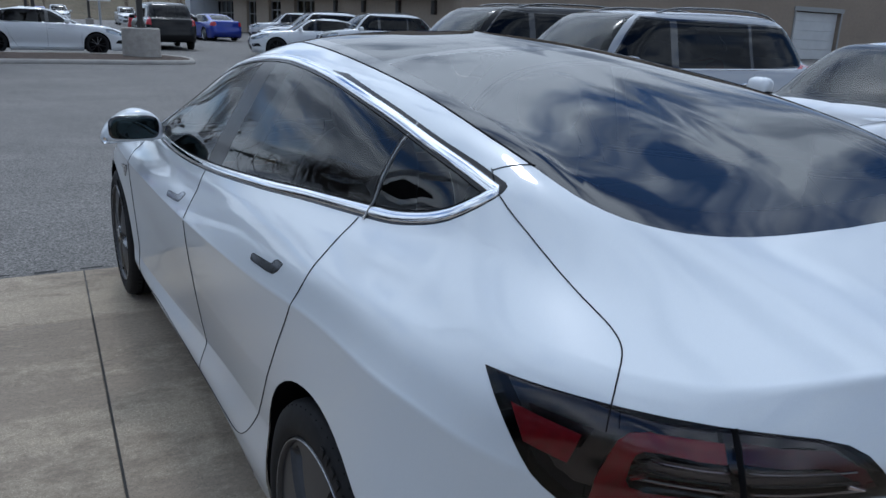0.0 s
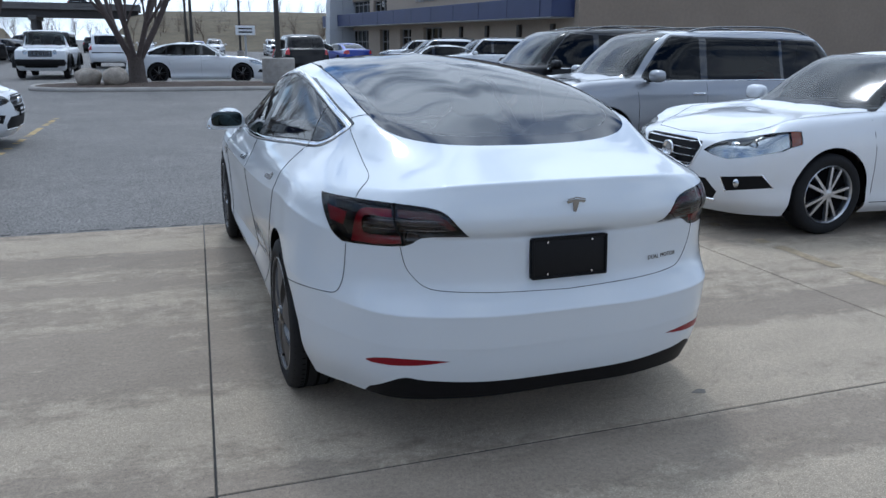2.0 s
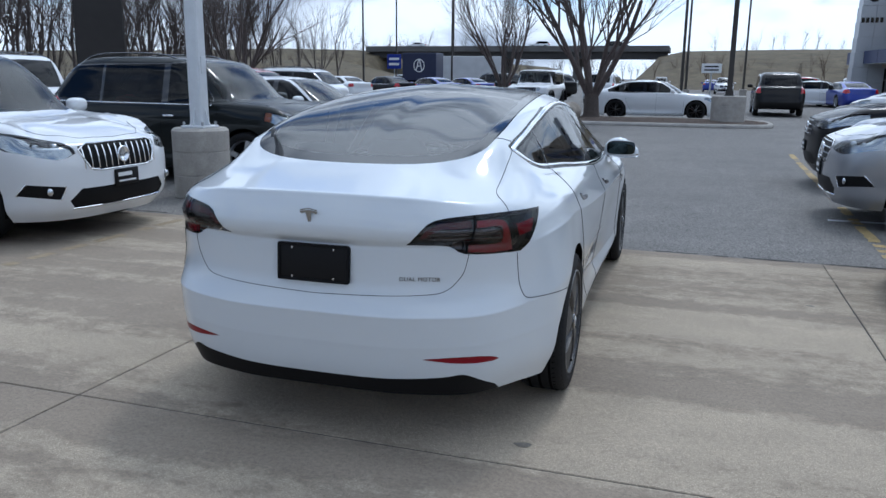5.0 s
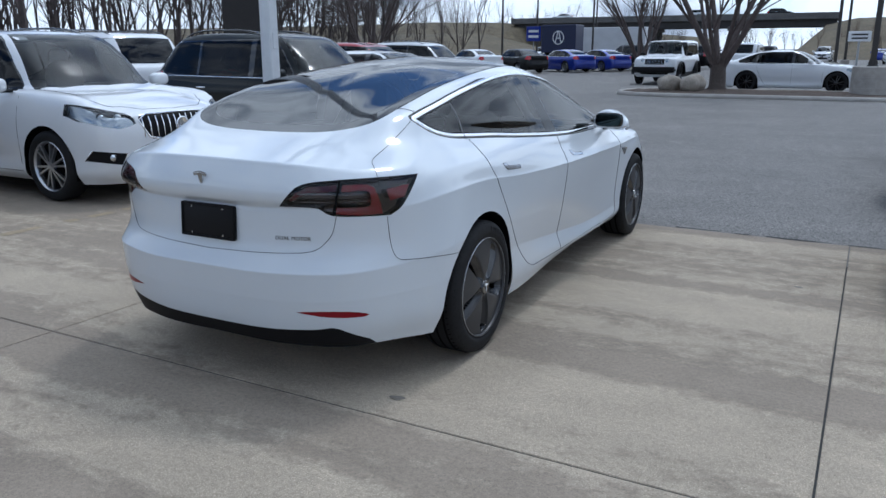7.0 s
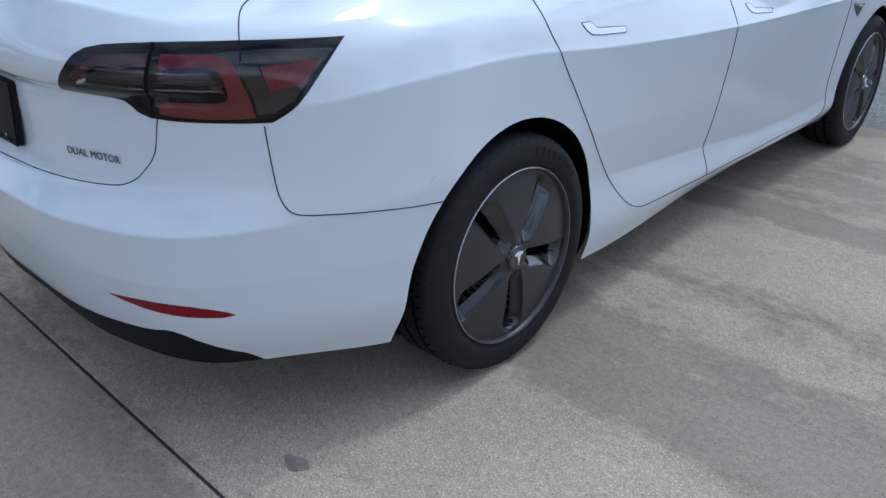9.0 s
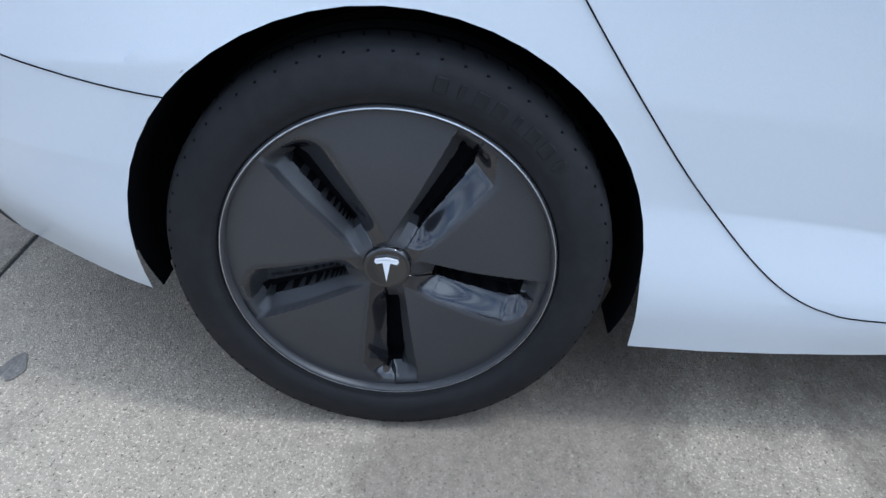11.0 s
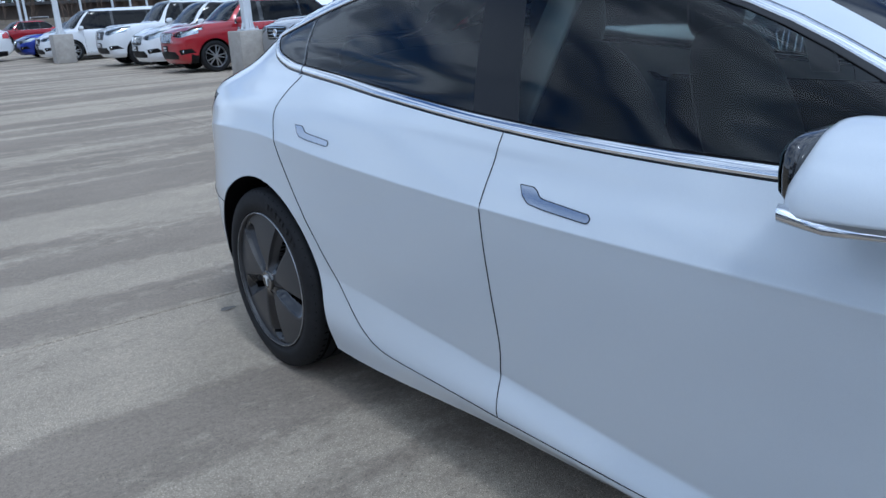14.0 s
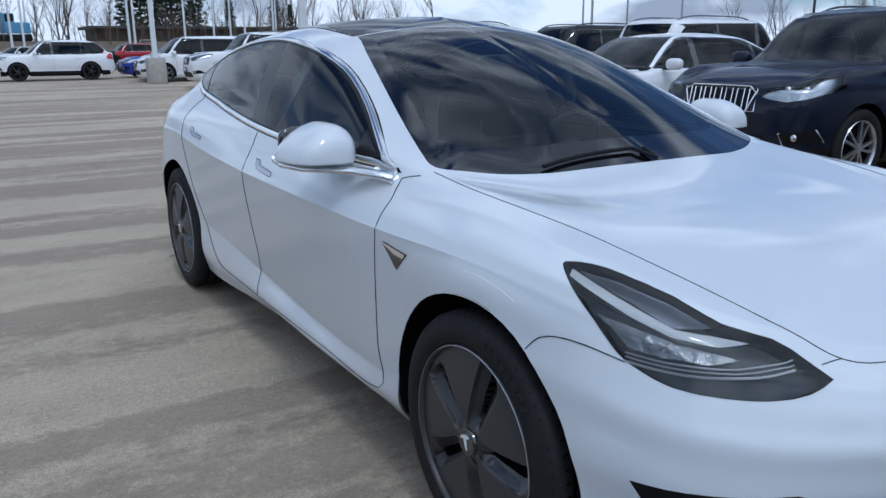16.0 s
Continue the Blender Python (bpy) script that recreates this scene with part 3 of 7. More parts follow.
# ---- the white electric saloon ----
def wheel_meshes():
    """Tyre, rim ring, cover and cap of the saloon's wheel, axle along x, outer side +x, outer face near x = 0."""
    R = 0.334
    prof = [(-0.215, 0.235), (-0.222, 0.262), (-0.225, 0.295), (-0.215, 0.318), (-0.195, 0.330), (-0.16, 0.334), (-0.052, 0.334), (-0.028, 0.3325),
            (-0.013, 0.325), (-0.005, 0.306), (0.0, 0.288), (0.001, 0.275), (-0.002, 0.264), (-0.006, 0.258), (-0.005, 0.2555), (-0.010, 0.252), (-0.02, 0.249), (-0.03, 0.240)]
    bm = lathe_bm(prof, 96)
    # tread: three bands round and bars across the shoulders, near black for groove shade
    tread = bmesh.new()
    for x in (-0.165, -0.115, -0.066):
        lathe_bm([(x - 0.006, 0.3345), (x - 0.004, 0.3348), (x + 0.004, 0.3348), (x + 0.006, 0.3345)], 96, tread)
    for k in range(64):
        a = 2 * math.pi * k / 64
        for x0, x1, r in ((-0.056, -0.010, 0.3272), (-0.21, -0.172, 0.3245)):
            m = Matrix.Rotation(a, 4, "X") @ Matrix.Translation(((x0 + x1) / 2, 0, r)) @ Matrix.Rotation(0.25 if x0 > -0.1 else -0.25, 4, "Z")
            tilt = Matrix.Rotation(0.30 if x0 > -0.1 else -0.30, 4, "Y")
            bmesh.ops.create_cube(tread, size=1, matrix=m @ tilt @ Matrix.Diagonal((x1 - x0, 0.004, 0.0065, 1)))
    return bm, tread


def cover_mesh():
    """Five broad flat blades; beside each a slot with a soft side, a deep bottom and a sharp gloss side. Polar grid about x."""
    nt, nr = 720, 56
    Rr, r0 = 0.2425, 0.036
    verts, faces, mats = [], [], []
    radii = [r0 + (Rr - r0) * (i / (nr - 1)) for i in range(nr)]
    ease = lambda t: max(0.0, min(1.0, t)) ** 2 * (3 - 2 * max(0.0, min(1.0, t)))  # noqa: E731

    def depth(r, th):
        """Depth of the cover, whether it is gloss, and whether it is a closed hole floor coloured black as shade."""
        s = (r - r0) / (Rr - r0)
        base = -0.006 + 0.010 * math.sin(math.pi * min(1, s * 0.9 + 0.12)) - 0.006 * s
        for k in range(5):
            a0 = math.radians(56.7 + 72 * k)
            u, v = r * math.cos(th - a0), r * math.sin(th - a0)
            if u < 0.02:
                continue
            hi = 0.023 + 0.0945 * (u - 0.038)
            lo = -0.034 - 0.155 * (u - 0.0355) + 0.030 * ease((u - 0.19) / 0.05)
            if lo < v < hi:
                q = (v - lo) / (hi - lo)
                fade = ease((u - 0.036) / 0.05) * ease((0.236 - u) / 0.026)
                hole = 0.50 < q < 0.79 and 0.072 < u < 0.212
                if q < 0.60:
                    d = 0.030 * ease(q / 0.60)
                elif q < 0.78:
                    d = 0.030
                else:
                    d = 0.030 - 0.021 * (q - 0.78) / 0.22
                d = (d + (0.024 if hole else 0)) * fade
                return base - d - 0.0035 * ease((u - 0.03) / 0.02) * ease((1 - q) / .03) * (q > 0.5), 1 if 0.12 < q < 0.56 and u < 0.232 else 0, 1 if hole else 0
        return base, 0, 0

    for r in radii:
        for j in range(nt):
            th = 2 * math.pi * j / nt
            verts.append((depth(r, th)[0], r * math.cos(th), r * math.sin(th)))
    for i in range(nr - 1):
        for j in range(nt):
            k = (j + 1) % nt
            faces.append((i * nt + j, i * nt + k, (i + 1) * nt + k, (i + 1) * nt + j))
            _, g, d = depth((radii[i] + radii[i + 1]) / 2, 2 * math.pi * (j + 0.5) / nt)
            mats.append(2 if d else (1 if g else 0))
    # third material: shade inside the slots, coloured onto their floor
    me = mesh_of("cover", verts, faces, [M_COVER, M_COVGLOSS, M_WELLSHADE])
    me.polygons.foreach_set("material_index", mats)
    me.set_sharp_from_angle(angle=radians(38))
    return me


TY_BM, TR_BM = wheel_meshes()
ME_TYRE = bpy.data.meshes.new("tyre")
TY_BM.to_mesh(ME_TYRE)
ME_TYRE.materials.append(M_RUBBER)
ME_TYRE.shade_smooth()
ME_TREAD = bpy.data.meshes.new("tread")
TR_BM.to_mesh(ME_TREAD)
ME_TREAD.materials.append(M_WELLSHADE)
ME_COVER = cover_mesh()


def t_emblem(bm, s):
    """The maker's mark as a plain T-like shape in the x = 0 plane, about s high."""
    bm = bm or bmesh.new()
    for pts in ([(-0.5, 0.42), (-0.42, 0.30), (-0.16, 0.36), (0.0, -0.55), (0.16, 0.36), (0.42, 0.30), (0.5, 0.42), (0.0, 0.50)],
                [(-0.47, 0.50), (-0.44, 0.455), (0.0, 0.545), (0.44, 0.455), (0.47, 0.50), (0.0, 0.60)]):
        lo = [bm.verts.new((0, p[0] * s, p[1] * s)) for p in pts]
        hi = [bm.verts.new((0.003, p[0] * s, p[1] * s)) for p in pts]
        bm.faces.new(hi)
        for i in range(len(pts)):
            j = (i + 1) % len(pts)
            bm.faces.new((lo[i], lo[j], hi[j], hi[i]))
    bmesh.ops.recalc_face_normals(bm, faces=bm.faces)
    return bm


def saloon_wheel(parent, y, side):
    m = pose(0.922 * side, y, 0.334, 0, 0, 0 if side > 0 else 180)
    w = part("wheel", ME_TYRE, None, parent, "black rubber tyre with a dark aero wheel cover")
    w.matrix_local = m
    part("tread", ME_TREAD, None, w)
    c = part("wheel_cover", ME_COVER, None, w, "matt dark grey five-blade aero cover with gloss black slots")
    c.matrix_local = pose(-0.004, 0, 0, 0 if y < 1 else 14)
    part("rim", lathe_bm([(-0.016, 0.2415), (-0.006, 0.2435), (-0.003, 0.247), (-0.006, 0.2505), (-0.016, 0.2515)], 96), M_COVER, w, smooth=True)
    part("ring", lathe_bm([(-0.0045, 0.2462), (-0.0022, 0.2475), (-0.0045, 0.2487)], 96), M_ALLOY, w, "thin bright edge of the rim", smooth=True)
    part("hub_cap", lathe_bm([(-0.02, 0.036), (0.000, 0.0355), (0.003, 0.0325), (0.002, 0.029), (0.003, 0.001)], 40), M_GLOSSBLK, w, smooth=True)
    e = part("emblem", t_emblem(None, 0.036), M_INK, w, "white maker's mark")
    e.matrix_local = pose(0.0035, 0, -0.001, 0 if y < 1 else 14)
    for k in range(8):  # raised lettering on the sidewall, as plain bars
        a = radians(38 + 5.5 * k)
        part("sidewall_bar", box_bm(0, 0, 0, .004, .018 if k % 3 else .008, .022, .001, 1), M_RUBBER, w).matrix_local = pose(-.0005, .293 * math.cos(a), .293 * math.sin(a), math.degrees(a) - 90)
    v = part("valve", cyl_bm((-0.03, 0.0, -0.205), (0.0, 0.0, -0.196), 0.007, 0.006, 12), M_GLOSSBLK, w)
    return w


RINGS = [
    [(0, -.88, .235), (.40, -.86, .235), (.62, -.78, .235), (.76, -.58, .23), (.85, -.36, .21), (.862, 0, .20), (.880, .40, .18), (.864, 1.2, .205), (.858, 1.9, .21), (.862, 2.40, .205), (.862, 2.88, .21), (.84, 3.2, .21), (.72, 3.45, .21), (.42, 3.60, .20), (0, 3.64, .20)],
    [(0, -.92, .325), (.40, -.895, .33), (.65, -.805, .335), (.80, -.60, .335), (.895, -.36, .32), (.908, 0, .32), (.905, .40, .275), (.893, 1.2, .258), (.893, 1.9, .240), (.902, 2.40, .265), (.905, 2.88, .33), (.885, 3.2, .33), (.78, 3.45, .33), (.45, 3.635, .32), (0, 3.68, .32)],
    [(0, -.945, .45), (.40, -.920, .45), (.655, -.828, .46), (.812, -.612, .465), (.91, -.36, .47), (.922, 0, .48), (.900, .40, .45), (.866, 1.2, .362), (.870, 1.9, .312), (.900, 2.40, .345), (.922, 2.88, .48), (.90, 3.2, .46), (.80, 3.46, .45), (.47, 3.655, .44), (0, 3.70, .44)],
    [(0, -.962, .575), (.41, -.932, .575), (.67, -.828, .582), (.810, -.622, .592), (.915, -.36, .62), (.924, 0, .66), (.91, .40, .60), (.898, 1.2, .57), (.899, 1.9, .57), (.911, 2.40, .59), (.923, 2.88, .66), (.893, 3.2, .61), (.79, 3.455, .57), (.46, 3.665, .54), (0, 3.712, .53)],
    [(0, -.915, .640), (.41, -.882, .642), (.665, -.772, .655), (.805, -.603, .675), (.90, -.36, .74), (.913, 0, .78), (.912, .40, .74), (.917, 1.2, .72), (.917, 1.9, .71), (.917, 2.40, .72), (.915, 2.88, .76), (.865, 3.2, .72), (.75, 3.44, .66), (.44, 3.64, .61), (0, 3.692, .60)],
    [(0, -.893, .840), (.41, -.870, .845), (.66, -.760, .852), (.806, -.592, .84), (.893, -.34, .865), (.905, 0, .868), (.913, .40, .838), (.924, 1.2, .806), (.924, 1.9, .798), (.918, 2.40, .795), (.902, 2.88, .80), (.85, 3.2, .765), (.73, 3.435, .70), (.43, 3.62, .64), (0, 3.678, .627)],
    [(0, -.926, .866), (.41, -.897, .870), (.67, -.785, .880), (.797, -.585, .915), (.853, -.32, .955), (.868, 0, .957), (.880, .40, .918), (.902, 1.2, .850), (.904, 1.9, .836), (.898, 2.40, .830), (.880, 2.88, .838), (.83, 3.2, .80), (.70, 3.43, .73), (.42, 3.60, .665), (0, 3.66, .65)],
    [(0, -.894, 1.016), (.41, -.858, 1.006), (.655, -.742, .985), (.768, -.570, .982), (.810, -.30, .994), (.832, 0, .990), (.855, .40, .964), (.867, 1.2, .914), (.866, 1.9, .890), (.850, 2.40, .878), (.817, 2.88, .875), (.775, 3.16, .832), (.64, 3.41, .757), (.39, 3.56, .693), (0, 3.615, .678)],
    [(0, -.882, 1.036), (.41, -.846, 1.026), (.635, -.730, 1.003), (.740, -.555, 1.005), (.780, -.29, 1.022), (.800, 0, 1.018), (.832, .40, .990), (.857, 1.2, .940), (.851, 1.9, .914), (.832, 2.40, .898), (.797, 2.88, .886), (.757, 3.15, .842), (.62, 3.40, .766), (.38, 3.55, .70), (0, 3.60, .686)],
    [(0, -.69, 1.070), (.36, -.67, 1.068), (.565, -.58, 1.062), (.650, -.44, 1.078), (.702, -.26, 1.092), (.737, 0, 1.070), (.778, .40, 1.042), (.826, 1.2, .995), (.820, 1.9, .966), (.790, 2.37, .936), (.70, 2.75, .908), (.62, 2.95, .884), (.48, 3.08, .858), (.25, 3.13, .847), (0, 3.15, .842)],
    [(0, -.46, 1.122), (.30, -.445, 1.132), (.475, -.39, 1.163), (.572, -.29, 1.200), (.648, -.17, 1.185), (.698, .02, 1.165), (.745, .40, 1.138), (.787, 1.2, 1.088), (.780, 1.86, 1.034), (.775, 2.31, .966), (.68, 2.42, .948), (.52, 2.50, .928), (.36, 2.56, .922), (.18, 2.59, .92), (0, 2.60, .92)],
    [(0, -.08, 1.262), (.28, -.07, 1.262), (.43, -.03, 1.272), (.525, .02, 1.281), (.595, .10, 1.287), (.645, .22, 1.282), (.684, .48, 1.268), (.712, 1.15, 1.240), (.715, 1.70, 1.170), (.698, 1.98, 1.105), (.60, 2.07, 1.112), (.46, 2.12, 1.122), (.32, 2.17, 1.127), (.16, 2.195, 1.13), (0, 2.20, 1.13)],
    [(0, .40, 1.375), (.26, .41, 1.372), (.40, .45, 1.365), (.495, .50, 1.358), (.560, .58, 1.352), (.600, .68, 1.352), (.628, .82, 1.353), (.650, 1.13, 1.347), (.640, 1.42, 1.314), (.600, 1.62, 1.276), (.50, 1.675, 1.294), (.36, 1.70, 1.307), (.24, 1.72, 1.312), (.12, 1.73, 1.314), (0, 1.735, 1.315)],
    [(0, .75, 1.425), (.18, .76, 1.422), (.27, .80, 1.418), (.345, .84, 1.413), (.40, .88, 1.41), (.44, .93, 1.408), (.468, 1.0, 1.406), (.48, 1.12, 1.402), (.46, 1.25, 1.392), (.40, 1.36, 1.385), (.30, 1.41, 1.387), (.23, 1.435, 1.392), (.15, 1.45, 1.396), (.08, 1.455, 1.398), (0, 1.46, 1.398)],
    [(0, .92 + .026 * k, 1.442 - .0008 * k) for k in range(15)],
]


def arch(cy, r=0.380, cz=0.333, n=26):
    pts = [(cy + r * math.cos(math.pi * k / n), cz + r * math.sin(math.pi * k / n)) for k in range(n + 1)]
    return [(cy + r + 0.018, 0.05), (cy + r + 0.008, 0.25)] + pts + [(cy - r - 0.006, 0.25), (cy - r - 0.012, 0.05)]


DLO = rounded([(-.240, 1.172), (-.165, 1.106), (-.03, 1.068), (.12, 1.052), (.40, 1.030), (.70, 1.003), (1.18, .966), (1.65, .945), (2.335, .938),
               (2.03, 1.092), (1.68, 1.242), (1.35, 1.322), (.98, 1.357), (.60, 1.339), (.25, 1.287), (-.02, 1.232), (-.18, 1.197)], 4, keep=(8,))


def shrink(poly, d):
    """poly moved inwards by d."""
    out = []
    n = len(poly)
    area = sum(poly[i][0] * poly[(i + 1) % n][1] - poly[(i + 1) % n][0] * poly[i][1] for i in range(n))
    for i in range(n):
        a, b, c = Vector(poly[i - 1]), Vector(poly[i]), Vector(poly[(i + 1) % n])
        t = ((c - b).normalized() + (b - a).normalized()).normalized()
        nrm = Vector((-t.y, t.x)) * (1 if area > 0 else -1)
        out.append(tuple(b + nrm * d))
    return out


GLASSP = shrink(DLO, 0.028)


def clip(poly, p, q):
    """The part of poly to the left of the line p to q."""
    p, q = Vector(p), Vector(q)
    side = lambda r: (q.x - p.x) * (r[1] - p.y) - (q.y - p.y) * (r[0] - p.x)  # noqa: E731
    out = []
    for a, b in zip(poly, poly[1:] + poly[:1]):
        sa, sb = side(a), side(b)
        if sa >= 0:
            out.append(a)
        if (sa >= 0) != (sb >= 0):
            t = sa / (sa - sb)
            out.append((a[0] + t * (b[0] - a[0]), a[1] + t * (b[1] - a[1])))
    return out


def build_saloon():
    car = empty("saloon_car", pose(0, 0, 0), "pearl white electric saloon with a black glass roof and dark wheels", "car")
    # extra rings keep the shoulder, sill, bumper and boot creases crisp
    lerp = lambda i, j, t: [tuple(a + (b - a) * (t if k < 11 or i > 6 else .45) for a, b in zip(p, q)) for k, (p, q) in enumerate(zip(RINGS[i], RINGS[j]))]  # noqa: E731
    rings = RINGS[:2] + [lerp(2, 1, .10), RINGS[2], lerp(2, 3, .07), lerp(3, 2, .10), RINGS[3], lerp(3, 4, .14), RINGS[4], lerp(5, 4, .10), RINGS[5], lerp(5, 6, .12)] + RINGS[6:9] + [lerp(8, 9, .08)] + RINGS[9:]
    B = Body(shell(rings, 7, 5, 1, len(rings) - 5, 14))
    side = lambda c: c.x > 0.45  # noqa: E731
    for cy in (0, 2.875):
        B.cut("arch_%d" % (cy > 1), SIDE, arch(cy - .006, .382), side)
    # glass and the black pillars; over the front doors the white panel reaches right to the trim
    top = [k for k, p in enumerate(DLO) if p[0] > .6 and p[1] > (1.1 if p[0] < 1.9 else .95)]
    inner = shrink(DLO, 0.0075)
    B.cut("pillar", SIDE, [inner[k] if k in top else p for k, p in enumerate(DLO)], side)
    quarter = clip(GLASSP, (.107, .9), (.085, 1.5))
    rearg = clip(clip(GLASSP, (.098, 1.5), (.120, .9)), (1.08, .93), (.965, 1.35))
    frontg = clip(clip(GLASSP, (1.10, 1.35), (1.245, .93)), (2.06, .9), (2.06, 1.3))
    B.cut("mirror_patch", SIDE, clip(GLASSP, (2.07, 1.3), (2.07, .9)), side, over=("pillar",))
    B.cut("quarter_glass", SIDE, quarter, side, over=("pillar",))
    B.cut("rear_glass", SIDE, rearg, side, over=("pillar",))
    B.cut("front_glass", SIDE, frontg, side, over=("pillar",))
    roof_edge = [(0, -.505), (.27, -.495), (.44, -.452), (.538, -.362), (.566, -.225), (.572, -.07), (.570, .15), (.562, .50), (.550, .9), (.528, 1.28), (.503, 1.435), (0, 1.50)]
    B.cut("roof_edge", TOP, [(-.1, -.505)] + rounded(roof_edge, 4, closed=False, keep=(10,)) + [(-.1, 1.50)], lambda c: c.z > 1.0)
    rear_in = [(0, -.425), (.26, -.415), (.41, -.375), (.497, -.285), (.522, -.15), (.522, .12), (.515, .50), (0, .56)]
    B.cut("rear_window", TOP, [(-.1, -.415)] + rounded(rear_in, 3, closed=False, keep=(6,)) + [(-.1, .56)], lambda c: c.z > 1.0, over=("roof_edge",))
    B.cut("roof_glass", TOP, [(-.1, .60), (0, .60), (.512, .54), (.502, .9), (.485, 1.28), (.465, 1.39), (0, 1.44), (-.1, 1.44)], lambda c: c.z > 1.0, over=("roof_edge",))
    ws = [(-.1, 1.506), (0, 1.506), (.495, 1.447)] + rounded([(.508, 1.50), (.565, 1.68), (.637, 1.97), (.708, 2.30), (.715, 2.40), (.62, 2.478), (.50, 2.53), (.34, 2.57), (0, 2.592)], 4, closed=False, keep=(3,)) + [(-.1, 2.592)]
    B.cut("screen_edge", TOP, ws, lambda c: c.z > .85)
    wi = [(-.1, 1.585), (0, 1.585), (.45, 1.545)] + rounded([(.485, 1.60), (.575, 1.97), (.63, 2.22), (.60, 2.31), (.50, 2.37), (.34, 2.42), (0, 2.445)], 3, closed=False, keep=(2,)) + [(-.1, 2.445)]
    B.cut("windscreen", TOP, wi, lambda c: c.z > .85, over=("screen_edge",))
    # doors
    rear_door = [(.125, 1.05), (.118, 1.01), (.115, .965), (.125, .92), (.150, .868), (.182, .812), (.228, .748), (.275, .682), (.336, .60), (.408, .507), (.478, .427), (.546, .358), (.606, .312), (.665, .285), (.74, .271), (.99, .263), (1.188, .257), (1.178, .36), (1.192, .46), (1.188, .65), (1.185, .80), (1.187, .985)]
    front_door = [(1.192, .985), (1.190, .80), (1.193, .65), (1.197, .46), (1.183, .36), (1.193, .257), (1.9, .258), (2.350, .275), (2.352, .42), (2.366, .60), (2.380, .72), (2.388, .813), (2.376, .88), (2.352, .935), (2.2, .965), (1.6, .98)]
    B.cut("rear_door", SIDE, rear_door, side)
    B.cut("front_door", SIDE, front_door, side)
    for nm, over, y0, z0 in (("handle_r", "rear_door", .274, .914), ("handle_f", "front_door", 1.292, .869)):
        k = [(0, 0), (.040, -.001), (.052, -.006), (.066, -.017), (.080, -.020), (.205, -.030), (.212, -.036), (.211, -.043), (.203, -.046), (.085, -.039), (.038, -.033), (.016, -.020)]
        B.cut(nm, SIDE, [(y0 + a, z0 + b) for a, b in k], side, over=(over,))
        HANDLES.append((nm, [(y0 + a, z0 + b) for a, b in k]))
    B.cut("badge", SIDE, [(2.425, .767), (2.575, .755), (2.560, .742), (2.51, .744)], side)
    B.cut("badge_dark", SIDE, [(2.433, .760), (2.51, .744), (2.56, .742), (2.517, .700)], side)
    # bonnet and boot
    hood = rounded([(.735, 2.42), (.725, 2.62), (.70, 2.85), (.655, 3.10), (.585, 3.32), (.535, 3.45), (.515, 3.49), (.47, 3.55), (.38, 3.585), (.20, 3.605), (0, 3.612)], 3, closed=False)
    B.cut("bonnet", TOP, [(-.1, 2.60), (0, 2.60), (.34, 2.578), (.52, 2.535), (.64, 2.48)] + hood + [(-.1, 3.612)], lambda c: c.z > .55)
    # lamps
    tail = rounded([(-.226, .850), (-.195, .896), (-.129, .948), (.023, .966), (.188, .968), (.365, .963), (.332, .907), (.285, .840), (.236, .808), (.148, .809), (-.009, .815), (-.067, .844), (-.154, .850)], 3, keep=(0, 5, 8))
    B.cut("tail_lamp", RCORNER, tail, lambda c: c.y < -.25)
    rear = lambda c: c.y < -.25  # noqa: E731
    B.cut("tail_band", RCORNER, rounded([(.035, .950), (.10, .950), (.160, .940), (.185, .90), (.205, .815), (.10, .813), (.005, .820), (.008, .846), (.10, .846), (.150, .848), (.156, .875), (.150, .912), (.12, .922), (.03, .924)], 2, keep=(0, 4, 6, 7, 13)), rear, over=("tail_lamp",))
    B.cut("tail_edge", RCORNER, [(-.190, .872), (-.165, .910), (-.115, .940), (.012, .952), (.010, .926), (-.110, .916), (-.145, .898), (-.168, .866)], rear, over=("tail_lamp",))
    B.cut("tail_clear", RCORNER, [(-.160, .870), (-.132, .908), (.004, .913), (-.004, .870)], rear, over=("tail_lamp",))
    B.cut("tail_clear2", RCORNER, [(.026, .912), (.130, .911), (.148, .870), (.016, .870)], rear, over=("tail_lamp",))
    B.cut("tail_tri", RCORNER, [(.222, .918), (.325, .930), (.303, .880), (.238, .868)], rear, over=("tail_lamp",))
    head = rounded([(-1.206, .832), (-1.213, .842), (-1.274, .841), (-1.33, .829), (-1.427, .799), (-1.514, .760), (-1.613, .734), (-1.669, .704), (-1.722, .669), (-1.668, .648), (-1.591, .640), (-1.499, .643), (-1.409, .653), (-1.348, .675), (-1.308, .699), (-1.262, .755), (-1.228, .795)], 2, keep=(8,))
    front = lambda c: c.y > 2.9  # noqa: E731
    B.cut("head_lamp", FCORNER, head, front, over=("body", "bonnet"))
    B.cut("head_drl", FCORNER, [(-1.217, .828), (-1.226, .837), (-1.285, .814), (-1.342, .790), (-1.42, .757), (-1.501, .747), (-1.565, .735), (-1.498, .731), (-1.408, .743), (-1.331, .771)], front, over=("head_lamp",))
    B.cut("head_top", FCORNER, [(-1.24, .838), (-1.32, .824), (-1.42, .794), (-1.50, .760), (-1.42, .762), (-1.342, .797)], front, over=("head_lamp",))
    B.cut("head_reflector", FCORNER, [(-1.262, .770), (-1.339, .755), (-1.411, .738), (-1.51, .722), (-1.55, .712), (-1.47, .703), (-1.389, .703), (-1.322, .712)], front, over=("head_lamp",))
